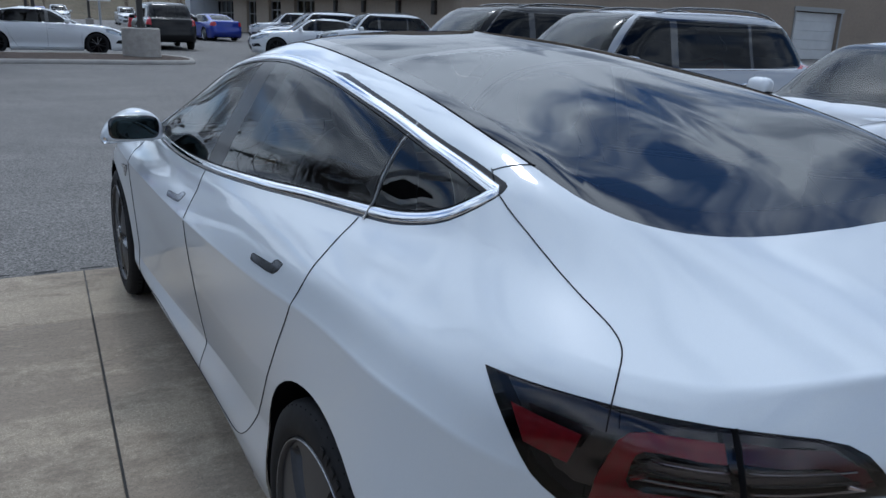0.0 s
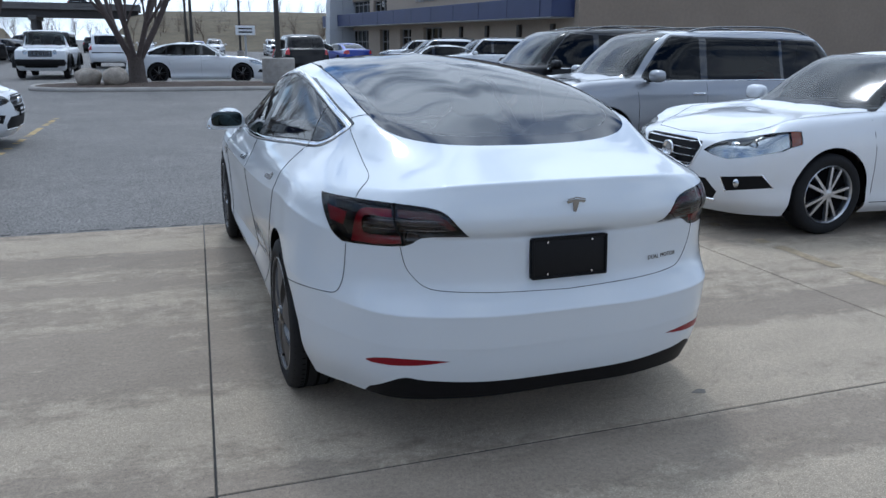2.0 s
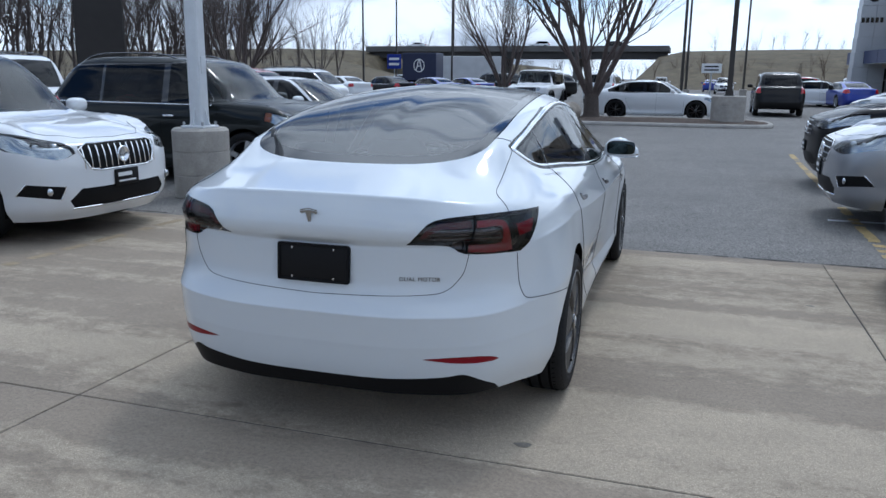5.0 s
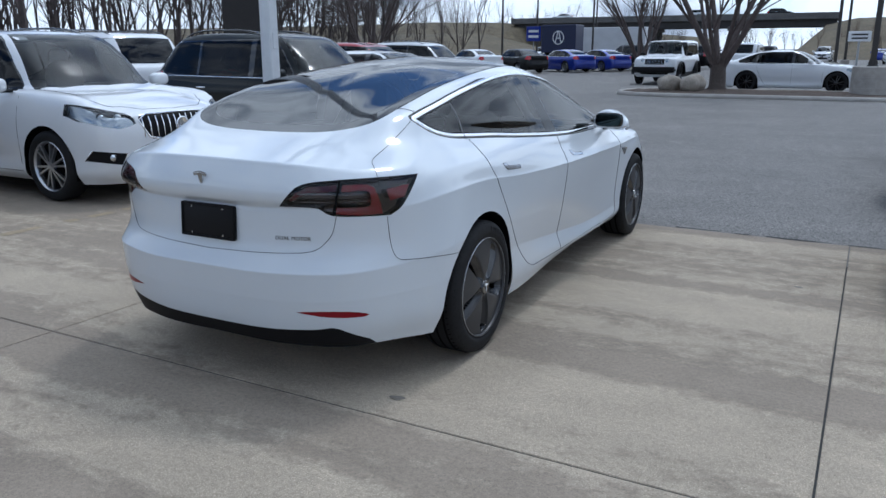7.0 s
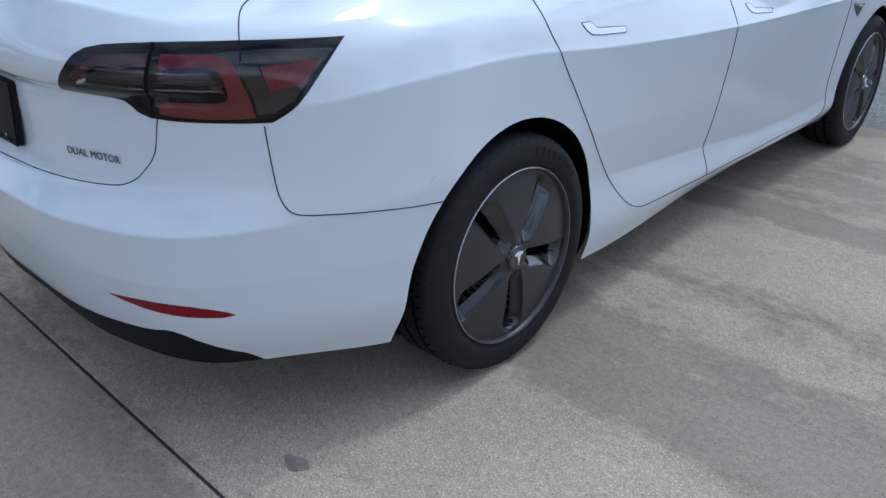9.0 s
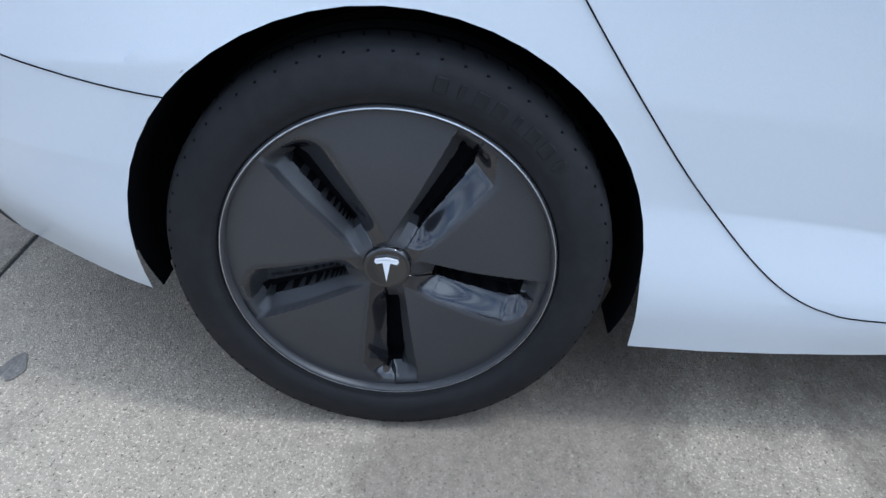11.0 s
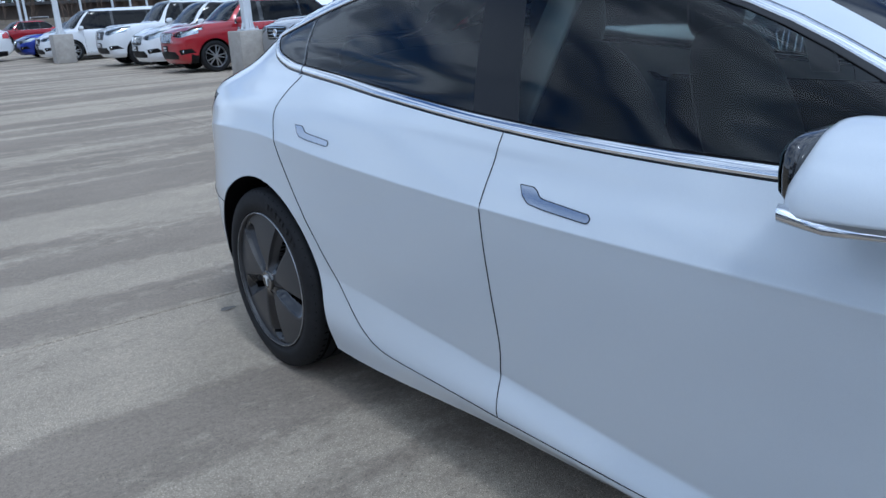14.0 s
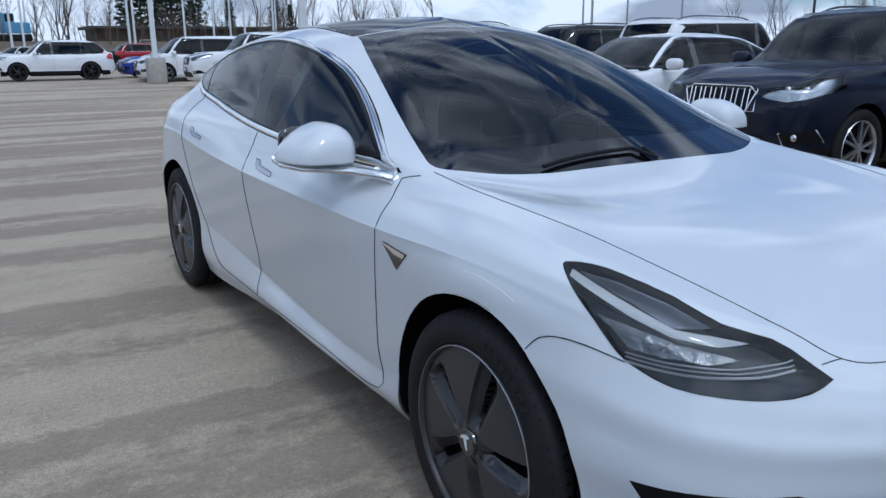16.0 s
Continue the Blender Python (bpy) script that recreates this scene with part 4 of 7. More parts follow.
    B.cut("head_strip", FCORNER, [(-1.326, .700), (-1.389, .698), (-1.49, .697), (-1.60, .706), (-1.68, .690), (-1.531, .676), (-1.409, .684), (-1.328, .690)], front, over=("head_lamp",))
    # lower trims
    val = rounded([(-.1, .303), (0, .303), (.30, .307), (.52, .322), (.60, .335), (.655, .305), (.70, .265)], 3, closed=False) + [(.75, .1), (-.1, .1)]
    B.cut("valance", REAR, val, lambda c: c.y < -.5)
    B.cut("rear_reflector", REAR, rounded([(.452, .402), (.56, .388), (.705, .382), (.715, .395), (.66, .412), (.56, .412)], 2, keep=(0,)), lambda c: c.y < -.6)
    B.cut("bumper_slot", FCORNER, [(-1.335, .452), (-1.45, .456), (-1.65, .460), (-1.70, .445), (-1.60, .425), (-1.45, .412), (-1.36, .415)], lambda c: c.y > 3)
    B.cut("front_intake", FRONT, [(-.1, .36), (.40, .36), (.46, .30), (.40, .24), (-.1, .24)], lambda c: c.y > 3.3)
    B.normals()

    for nm, hd in (("rear_door", "handle_r"), ("front_door", "handle_f")):
        for mir in (False, True):
            door = part("door", B.piece(nm, M_WHITE, mirror=mir), None, car, "white door panel")
            part("door_handle", B.piece(hd, M_HANDLE, off=0.0015, mirror=mir), None, door, "flush satin chrome door handle")
            outline = dict(HANDLES)[hd]
            p, n = B.line(SIDE, outline + outline[:1], 0.02)
            s = -1 if mir else 1
            part("handle_gap", sweep_bm([(q.x * s, q.y, q.z) for q in p], [(q.x * s, q.y, q.z) for q in n], 0.0032, 0.004, n=5), M_GAP, door)
    part("body", B.piece("body", M_WHITE, sym=True), None, car, "pearl white body shell")
    part("bonnet", B.piece("bonnet", M_WHITE, sym=True), None, car)
    for nm, lab, m in (("pillar", "black window surround", M_PILLAR), ("mirror_patch", "black corner panel behind the mirror", M_PILLAR), ("quarter_glass", "", M_GLASS), ("rear_glass", "", M_GLASS), ("front_glass", "", M_GLASSF)):
        for mir in (False, True):
            part({"pillar": "pillar", "mirror_patch": "corner_panel"}.get(nm, "side_window"), B.piece(nm, m, mirror=mir), None, car, lab)
    part("glass_border", B.piece("roof_edge", M_BORDER, sym=True), None, car, "black printed border of the roof glass")
    part("rear_window", B.piece("rear_window", M_REARGL, sym=True), None, car)
    part("roof_glass", B.piece("roof_glass", M_ROOFGL, sym=True), None, car, "dark tinted glass roof")
    part("glass_border", B.piece("screen_edge", M_BORDER, sym=True), None, car, "black printed border of the windscreen")
    part("windscreen", B.piece("windscreen", M_WSHIELD, sym=True), None, car)
    part("valance", B.piece("valance", M_PLASTIC, sym=True), None, car, "black plastic rear valance")
    part("intake", B.piece("front_intake", M_PLASTIC, sym=True), None, car)
    TAIL = ("tail_lamp", "tail_band", "tail_edge", "tail_clear", "tail_clear2", "tail_tri")
    HEAD = ("head_lamp", "head_drl", "head_top", "head_reflector", "head_strip")
    for mir in (False, True):
        part("reflector", B.piece("rear_reflector", M_REFLRED, off=0.001, mirror=mir), None, car, "dark red bumper reflector")
        part("air_slot", B.piece("bumper_slot", M_PLASTIC, mirror=mir), None, car)
        part("badge", B.piece("badge", M_CHROME, off=0.006, mirror=mir), None, car, "chrome side camera badge")
        part("badge", B.piece("badge_dark", M_GLOSSBLK, off=0.002, mirror=mir), None, car, "black lower half of the side badge")
        lamp = part("tail_lamp", B.piece(TAIL, M_SMOKE, off=0.001, mirror=mir), None, car, "smoked tail lamp with red and clear sections")
        part("lamp_housing", B.piece(TAIL, M_GLOSSBLK, off=-0.034, mirror=mir), None, lamp)
        part("red_light", B.piece("tail_band", M_TAILRED, off=-0.012, mirror=mir), None, lamp, "red C-shaped light band")
        part("red_light", B.piece("tail_tri", M_TAILRED, off=-0.008, mirror=mir), None, lamp, "red side reflector")
        part("red_light", B.piece("tail_edge", M_TAILEDGE, off=-0.012, mirror=mir), None, lamp, "dark smoky red upper light band")
        for nm in ("tail_clear", "tail_clear2"):
            part("clear_light", B.piece(nm, M_CLEARBAR, off=-0.022, mirror=mir), None, lamp, "clear reversing light")
        head_l = part("head_lamp", B.piece(HEAD, M_LENS, off=0.001, mirror=mir), None, car, "clear swept headlamp with dark inner trim")
        part("lamp_housing", B.piece(HEAD, M_LAMPDARK, off=-0.040, mirror=mir), None, head_l)
        part("daylight_strip", B.piece("head_drl", M_INK, off=-0.008, mirror=mir), None, head_l, "white daytime light strip")
        # painted reflection, set just behind the top of the lens
        part("upper_reflection", B.piece("head_top", M_HEADTOP, off=-0.014, mirror=mir), None, head_l)
        part("lower_strip", B.piece("head_strip", M_LAMPDARK, off=-0.018, mirror=mir), None, head_l)
        part("lamp_reflector", B.piece("head_reflector", M_HEADREFL, off=-0.026, mirror=mir), None, head_l, "silver lamp reflectors")
    # wheels
    for y in (0, 2.875):
        for s in (1, -1):
            saloon_wheel(car, y, s)
            w = lathe_bm([(0.835, 0.383), (0.62, 0.381), (0.58, 0.30), (0.58, 0.0)], 48)
            bmesh.ops.bisect_plane(w, geom=w.verts[:] + w.edges[:] + w.faces[:], plane_co=(0, 0, -0.095), plane_no=(0, 0, -1), clear_outer=True)
            liner = part("wheel_liner", w, M_WELLSHADE, car, smooth=True)
            liner.matrix_local = pose(0, y - .006, 0.333) @ Matrix.Diagonal((s, 1, 1, 1))
        both(car, "arch_flange", lambda: arch_flange(B, y), M_WELLSHADE)
    saloon_details(car, B)
    return car


HANDLES = []


def arch_flange(B, cy):
    """The dark return behind the edge of a wheel arch, from the panel in to the liner."""
    bm, last = bmesh.new(), None
    for k in range(61):
        a = radians(-24 + 228 * k / 60)
        p = (cy - .006 + .3815 * math.cos(a), .333 + .3815 * math.sin(a))
        hit = B.tree.ray_cast(Vector((2, p[0], p[1])), Vector((-1, 0, 0)))[0]
        if hit is None or hit.x < .70:
            last = None
            continue
        row = [bm.verts.new((hit.x - .004, hit.y, hit.z)), bm.verts.new((min(.80, hit.x - .03), hit.y, hit.z))]
        if last:
            bm.faces.new((last[0], last[1], row[1], row[0]))
        last = row
    return bm


def both(car, name, make, material, label="", smooth=True):
    """A part on each side: make(s) gives its bmesh for the right side, mirrored for the left."""
    for s in (1, -1):
        bm = make()
        if s < 0:
            bmesh.ops.scale(bm, vec=(-1, 1, 1), verts=bm.verts)
            bmesh.ops.reverse_faces(bm, faces=bm.faces)
        part(name, bm, material, car, label, smooth=smooth)


def blob_bm(c, r, power=2.6, n=28, m=16, shape=None):
    """A rounded, boxy solid about c; shape may move its points."""
    bm = bmesh.new()
    sg = lambda v, p: math.copysign(abs(v) ** (2 / p), v)  # noqa: E731
    rows = []
    for i in range(m + 1):
        ph = -math.pi / 2 + math.pi * i / m
        row = []
        for j in range(n):
            th = 2 * math.pi * j / n
            p = Vector((sg(math.cos(ph), power) * sg(math.cos(th), power), sg(math.cos(ph), power) * sg(math.sin(th), power), sg(math.sin(ph), power)))
            if shape:
                p = shape(p)
            row.append(bm.verts.new((c[0] + p.x * r[0], c[1] + p.y * r[1], c[2] + p.z * r[2])))
        rows.append(row)
    for i in range(m):
        for j in range(n):
            bm.faces.new((rows[i][j], rows[i][(j + 1) % n], rows[i + 1][(j + 1) % n], rows[i + 1][j]))
    bmesh.ops.remove_doubles(bm, verts=bm.verts, dist=1e-5)
    return bm


def saloon_details(car, B):
    # panel gaps
    gaps = [
        (SIDE, [(.125, 1.05), (.118, 1.01), (.115, .965), (.125, .92), (.150, .868), (.182, .812), (.228, .748), (.275, .682), (.336, .60), (.408, .507), (.478, .427), (.546, .358), (.606, .312), (.665, .285), (.74, .271), (.99, .263), (1.188, .257)]),
        (SIDE, [(1.1895, .966), (1.1875, .80), (1.1905, .65), (1.1945, .46), (1.1805, .36), (1.1905, .257)]),
        (SIDE, [(1.193, .257), (1.9, .258), (2.350, .275), (2.352, .42), (2.366, .60), (2.380, .72), (2.388, .813), (2.376, .88), (2.352, .925)]),
        (RCORNER, [(.220, .802), (.230, .70), (.243, .645), (.272, .613), (.34, .604), (.44, .595), (.562, .582)]),
        (SIDE, [(3.085, .655), (3.115, .688), (3.16, .702), (3.22, .701), (3.27, .693), (3.31, .685)]),
        (TOP, [(.472, 3.548), (.528, 3.542)]),
        (TOP, [(.743, -.678), (.708, -.652), (.672, -.618), (.657, -.575), (.653, -.50), (.648, -.37), (.643, -.24), (.620, -.172)]),
        (TOP, [(.622, -.178), (.595, -.198), (.560, -.228)]),
        (SIDE, [(2.352, .925), (2.38, .933), (2.412, .938)]),
    ]
    for view, pts in gaps:
        def make(view=view, pts=pts):
            p, n = B.line(view, rounded(pts, 4, closed=False), 0.012)
            return sweep_bm([q + m * .0006 for q, m in zip(p, n)], n, 0.0024, 0.003, n=6)
        both(car, "panel_gap", make, M_GAP, smooth=False)
    # boot lid and bonnet outlines cross the middle
    boot = rounded([(.606, .814), (.590, .745), (.565, .705), (.53, .672), (.47, .656), (.29, .646), (0, .637)], 4, closed=False)
    hood = rounded([(.735, 2.42), (.725, 2.62), (.70, 2.85), (.655, 3.10), (.585, 3.32), (.535, 3.45), (.515, 3.49), (.47, 3.55), (.38, 3.585), (.20, 3.605), (0, 3.612)], 3, closed=False)
    for view, pts in ((REAR, boot), (TOP, hood)):
        both(car, "panel_gap", lambda view=view, pts=pts: sweep_bm(*B.line(view, pts, 0.03), 0.0024, 0.003, n=6), M_GAP, smooth=False)
    # chrome round the side windows
    rim = shrink(DLO, 0.0145)

    def trim():
        p, n = B.line(SIDE, rim + rim[:1], 0.04)
        return sweep_bm(p[:-1], n[:-1], 0.0255, 0.010, closed=True, n=10)

    both(car, "window_trim", trim, M_CHROME, "chrome trim round the side windows")
    both(car, "window_seal", lambda: sweep_bm(*[v[:-1] for v in B.line(SIDE, GLASSP + GLASSP[:1], 0.05)], 0.003, 0.004, closed=True, n=6), M_GAP)
    for pts in ([(.1035, 1.05), (.092, 1.255)],):
        both(car, "window_bar", lambda pts=pts: sweep_bm(*B.line(SIDE, pts, 0.04), 0.012, 0.006, n=6), M_GLOSSBLK)
    both(car, "roof_seam", lambda: sweep_bm(*B.line(TOP, rounded([(.564, -.225), (.573, -.07), (.571, .15), (.563, .50), (.551, .9), (.529, 1.28), (.504, 1.435)], 4, closed=False), 0.04), 0.006, 0.004, n=6), M_GAP)
    # wheel arch lips
    for cy in (0, 2.875):
        def lip(cy=cy):
            pts = [(cy - .006 + 0.416 * math.cos(a), 0.333 + 0.416 * math.sin(a)) for a in [radians(-14 + 208 * k / 40) for k in range(41)]]
            res = [B.on(SIDE, q) for q in pts]
            return sweep_bm([r[0] - r[1] * .002 for r in res], [r[1] for r in res], [.006 + .056 * min(1, k / 9, (40 - k) / 9) for k in range(41)], 0.0019, n=16)
        both(car, "arch_lip", lip, M_WHITE)
    # mirrors
    def shape(p):
        z = p.z if p.z > 0 else p.z * 0.12
        k = 1 - 0.30 * max(0.0, z) ** 2
        return Vector((p.x * (1 - 0.16 * max(0, p.y)) * k - 0.10 * z, (p.y if p.y > 0 else p.y * 0.42), z * (1 - 0.22 * p.x * (p.x > 0))))
    both(car, "mirror_housing", lambda: blob_bm((.946, 2.02, .962), (.122, .160, .112), 3.3, 40, 20, shape), M_WHITE, "white door mirror housing")
    both(car, "mirror_rim", lambda: blob_bm((.944, 1.966, 1.006), (.098, .016, .052), 3.6, 40, 10), M_GLOSSBLK)
    both(car, "mirror_glass", lambda: blob_bm((.944, 1.950, 1.006), (.090, .004, .045), 3.4, 40, 8), M_MIRROR, "mirror glass")
    arm = [(1.058, 1.966, .958), (1.045, 2.02, .948), (1.0, 2.075, .940), (.94, 2.12, .936), (.885, 2.18, .934), (.845, 2.26, .930), (.822, 2.33, .922)]
    both(car, "mirror_arm", lambda: sweep_bm(arm, [(0.1, 0, 1)] * 7, [.02, .05, .07, .06, .05, .045, .03], .026, n=10), M_CHROME, "chrome mirror arm")
    both(car, "trim_foot", lambda: sweep_bm(*B.line(SIDE, [(2.20, .928), (2.28, .923), (2.335, .916)], 0.03), .040, .012, n=8), M_CHROME)
    # bright ribs of the tail lamps and the joint between their two halves
    for pts, wd, mt, nm in (([(-.150, .909), (.002, .912)], .0035, M_SATIN, "lamp_rib"), ([(-.156, .889), (-.004, .891)], .003, M_LAMPDARK, "lamp_rib"), ([(-.163, .869), (-.006, .869)], .0045, M_SATIN, "lamp_rib"), ([(.028, .911), (.128, .910)], .0035, M_SATIN, "lamp_rib"), ([(.022, .890), (.138, .890)], .003, M_LAMPDARK, "lamp_rib"), ([(.018, .869), (.146, .869)], .0045, M_SATIN, "lamp_rib"), ([(-.168, .866), (-.142, .882)], .010, M_CHROME, "lamp_rib"), ([(.134, .882), (.150, .866)], .010, M_CHROME, "lamp_rib")):
        def rib(pts=pts, wd=wd):
            p, n = B.line(RCORNER, pts, 0.02)
            return sweep_bm([q - m * .010 for q, m in zip(p, n)], n, wd, 0.004, n=6)
        both(car, nm, rib, mt)

    for dz, w0 in ((.004, .0035), (-.004, .0030), (-.013, .0055)):  # pale lines along the foot of the headlamps
        def line(dz=dz, w0=w0):
            p, n = B.line(FCORNER, rounded([(-1.320, .699 + dz), (-1.40, .692 + dz), (-1.50, .690 + dz), (-1.60, .697 + dz), (-1.652, .704 + dz)], 3, closed=False), 0.02)
            return sweep_bm([q - m * .012 for q, m in zip(p, n)], n, w0, 0.003, n=6)
        both(car, "lamp_line", line, M_INK)

    def joint():
        p, n = B.line(RCORNER, [(.026, .966), (-.006, .815)], 0.012)
        return sweep_bm([q + m * .0012 for q, m in zip(p, n)], n, 0.009, 0.003, n=6)
    both(car, "lamp_joint", joint, M_GAP)
    # number plate blank, mark and lettering on the boot
    mark, n = B.on(REAR, (0, .935))
    e = part("emblem", t_emblem(None, 0.078), M_EMBLEM, car, "chrome maker's mark on the boot")
    e.matrix_local = Matrix.Translation(mark + n * 0.001) @ pose(0, 0, 0, 0, 8, -90)
    p1, n1 = B.on(REAR, (0, .757))
    plate = part("number_plate", box_bm(0, 0, 0, .312, .012, .152, .012, 3), M_PLATE, car, "blank black dealer number plate", angle=40)
    tilt = math.degrees(math.atan2(n1.z, -n1.y))
    plate.matrix_local = Matrix.Translation(p1 + n1 * .010) @ pose(0, 0, 0, -tilt - 4)
    frame_bm = bmesh.new()
    for x, z, sx, sz in ((0, .070, .306, .010), (0, -.070, .306, .010), (-.149, 0, .010, .148), (.149, 0, .010, .148)):
        box_bm(x, -.008, z, sx, .006, sz, .002, 1, frame_bm)
    part("plate_frame", frame_bm, M_PLASTIC, plate, angle=40)
    for x in (-.09, .09):
        for z in (-.058, .058):
            part("screw", cyl_bm((x, -.006, z), (x, -.0095, z), .0045, n=10), M_SATIN, plate)
    p2, n2 = B.on(REAR, (.429, .714))
    font = bpy.data.curves.new("lettering", "FONT")
    font.body, font.size, font.align_x, font.align_y, font.extrude = "DUAL MOTOR", 0.0235, "CENTER", "CENTER", 0.0008
    font.space_character = 1.06
    txt = new("lettering_shape", font)
    me = bpy.data.meshes.new_from_object(txt.evaluated_get(bpy.context.evaluated_depsgraph_get()))
    bpy.data.objects.remove(txt)
    me.materials.append(M_DARKCHROME)
    lt = part("lettering", me, None, car, "chrome DUAL MOTOR lettering")
    lt.matrix_local = Matrix.Translation(p2 + n2 * .0025) @ n2.to_track_quat("Z", "Y").to_matrix().to_4x4()
    # wipers
    for x0, x1 in ((.42, -.12), (-.15, -.64)):
        pts = [(x0 + (x1 - x0) * k / 10, 2.535 - .06 * (k / 10) * (1 - k / 10) - (.075 if x1 < -.3 else .0) * k / 10) for k in range(11)]
        res = [B.on(TOP, q) for q in pts]
        part("wiper", sweep_bm([r[0] + r[1] * .012 for r in res], [r[1] for r in res], .016, .012, n=6), M_PLASTIC, car, "black wiper blade")
    # rear window shelf line, floor pan
    part("floor_pan", box_bm(0, 1.25, .235, 1.50, 3.7, .03, .01), M_CARPET, car)
    part("parcel_shelf", box_bm(0, -.20, .985, 1.05, .52, .03, .012), M_SEAT, car)
    part("boot_lining", box_bm(0, -.42, .62, .9, .62, .6, .03), M_CARPET, car)
    part("bulkhead", box_bm(0, 2.62, .60, 1.35, .10, .56, .02), M_CARPET, car)
    # cabin
    dash = box_bm(0, 2.20, .80, 1.42, .50, .13, .05, 3)
    part("dashboard", dash, M_SEAT, car, "black dashboard with a pale strip", smooth=True)
    part("dash_strip", box_bm(0, 1.945, .83, 1.38, .012, .045, .004, 1), M_WOOD, car, angle=40)
    part("screen", box_bm(0, 1.85, .93, .35, .014, .20, .008, 2), M_GLOSSBLK, car, "dark centre touch screen", angle=40)
    part("console", box_bm(0, 1.45, .47, .24, 1.0, .22, .03, 3), M_SEAT, car, smooth=True)
    wheel = bmesh.new()
    N, K = 40, 10
    vs = [[wheel.verts.new(((.178 + .015 * math.cos(2 * math.pi * k / K)) * math.cos(2 * math.pi * i / N), .015 * math.sin(2 * math.pi * k / K), (.178 + .015 * math.cos(2 * math.pi * k / K)) * math.sin(2 * math.pi * i / N))) for k in range(K)] for i in range(N)]
    for i in range(N):
        for k in range(K):
            wheel.faces.new((vs[i][k], vs[i][(k + 1) % K], vs[(i + 1) % N][(k + 1) % K], vs[(i + 1) % N][k]))
    sw = part("steering_wheel", wheel, M_SEAT, car, "black leather steering wheel", smooth=True)
    sw.matrix_local = pose(-.36, 1.73, .86, -24)
    part("hub", blob_bm((0, .01, 0), (.07, .03, .055), 2.6), M_SEAT, sw, smooth=True)
    for q in ((-.17, 0, 0), (.17, 0, 0), (0, 0, -.17)):
        part("spoke", cyl_bm((0, .01, 0), q, .018, .013, 8), M_SEAT, sw)
    for x in (-.36, .36):
        seat = part("front_seat", blob_bm((x, 1.40, .50), (.25, .27, .11), 3.2), M_SEAT, car, "black leather front seat", smooth=True)
        part("backrest", blob_bm((x, 1.10, .80), (.245, .085, .34), 3.0, 28, 16, lambda p: Vector((p.x * (1 - .15 * max(0, p.z)), p.y - 1.5 * p.z, p.z))), M_SEAT, seat, smooth=True)
        part("headrest", blob_bm((x, .945, 1.19), (.135, .05, .105), 2.8), M_SEAT, seat, smooth=True)
    bench = part("rear_seat", blob_bm((0, .48, .50), (.62, .26, .12), 4.0), M_SEAT, car, "black leather rear bench", smooth=True)
    part("backrest", blob_bm((0, .12, .80), (.60, .09, .30), 4.5, 36, 14, lambda p: Vector((p.x, p.y - 1.3 * p.z, p.z))), M_SEAT, bench, smooth=True)
    for x in (-.38, .38):
        part("headrest", blob_bm((x, -.02, 1.08), (.14, .05, .07), 2.8), M_SEAT, bench, smooth=True)
    both(car, "pillar_trim", lambda: box_bm(.655, 1.13, 1.12, .02, .10, .40, .008, 2, rot=Matrix.Rotation(-.58, 4, "Y")), M_LINER, "pale inner pillar trim")
    both(car, "door_lining", lambda: box_bm(.80, 1.3, .64, .05, 1.72, .56, .03, 2), M_SEAT)
    part("inner_mirror", blob_bm((0, 1.72, 1.24), (.115, .018, .032), 3.0), M_GLOSSBLK, car, smooth=True)
saloon = build_saloon()

# ---- other parked cars ----
def spec(**given):
    """The measures of a car, nose towards +y: yc/cowl is the foot of the windscreen, yrf/yrr the roof's ends, ygb/zgb the rear window's foot."""
    d = dict(deck=0.0, tumble=0.74, spokes=10, rails=False, clad=False, square=0.0, bars="h", style="suv", gw=.44, amber=False)
    d.update(given)
    return d


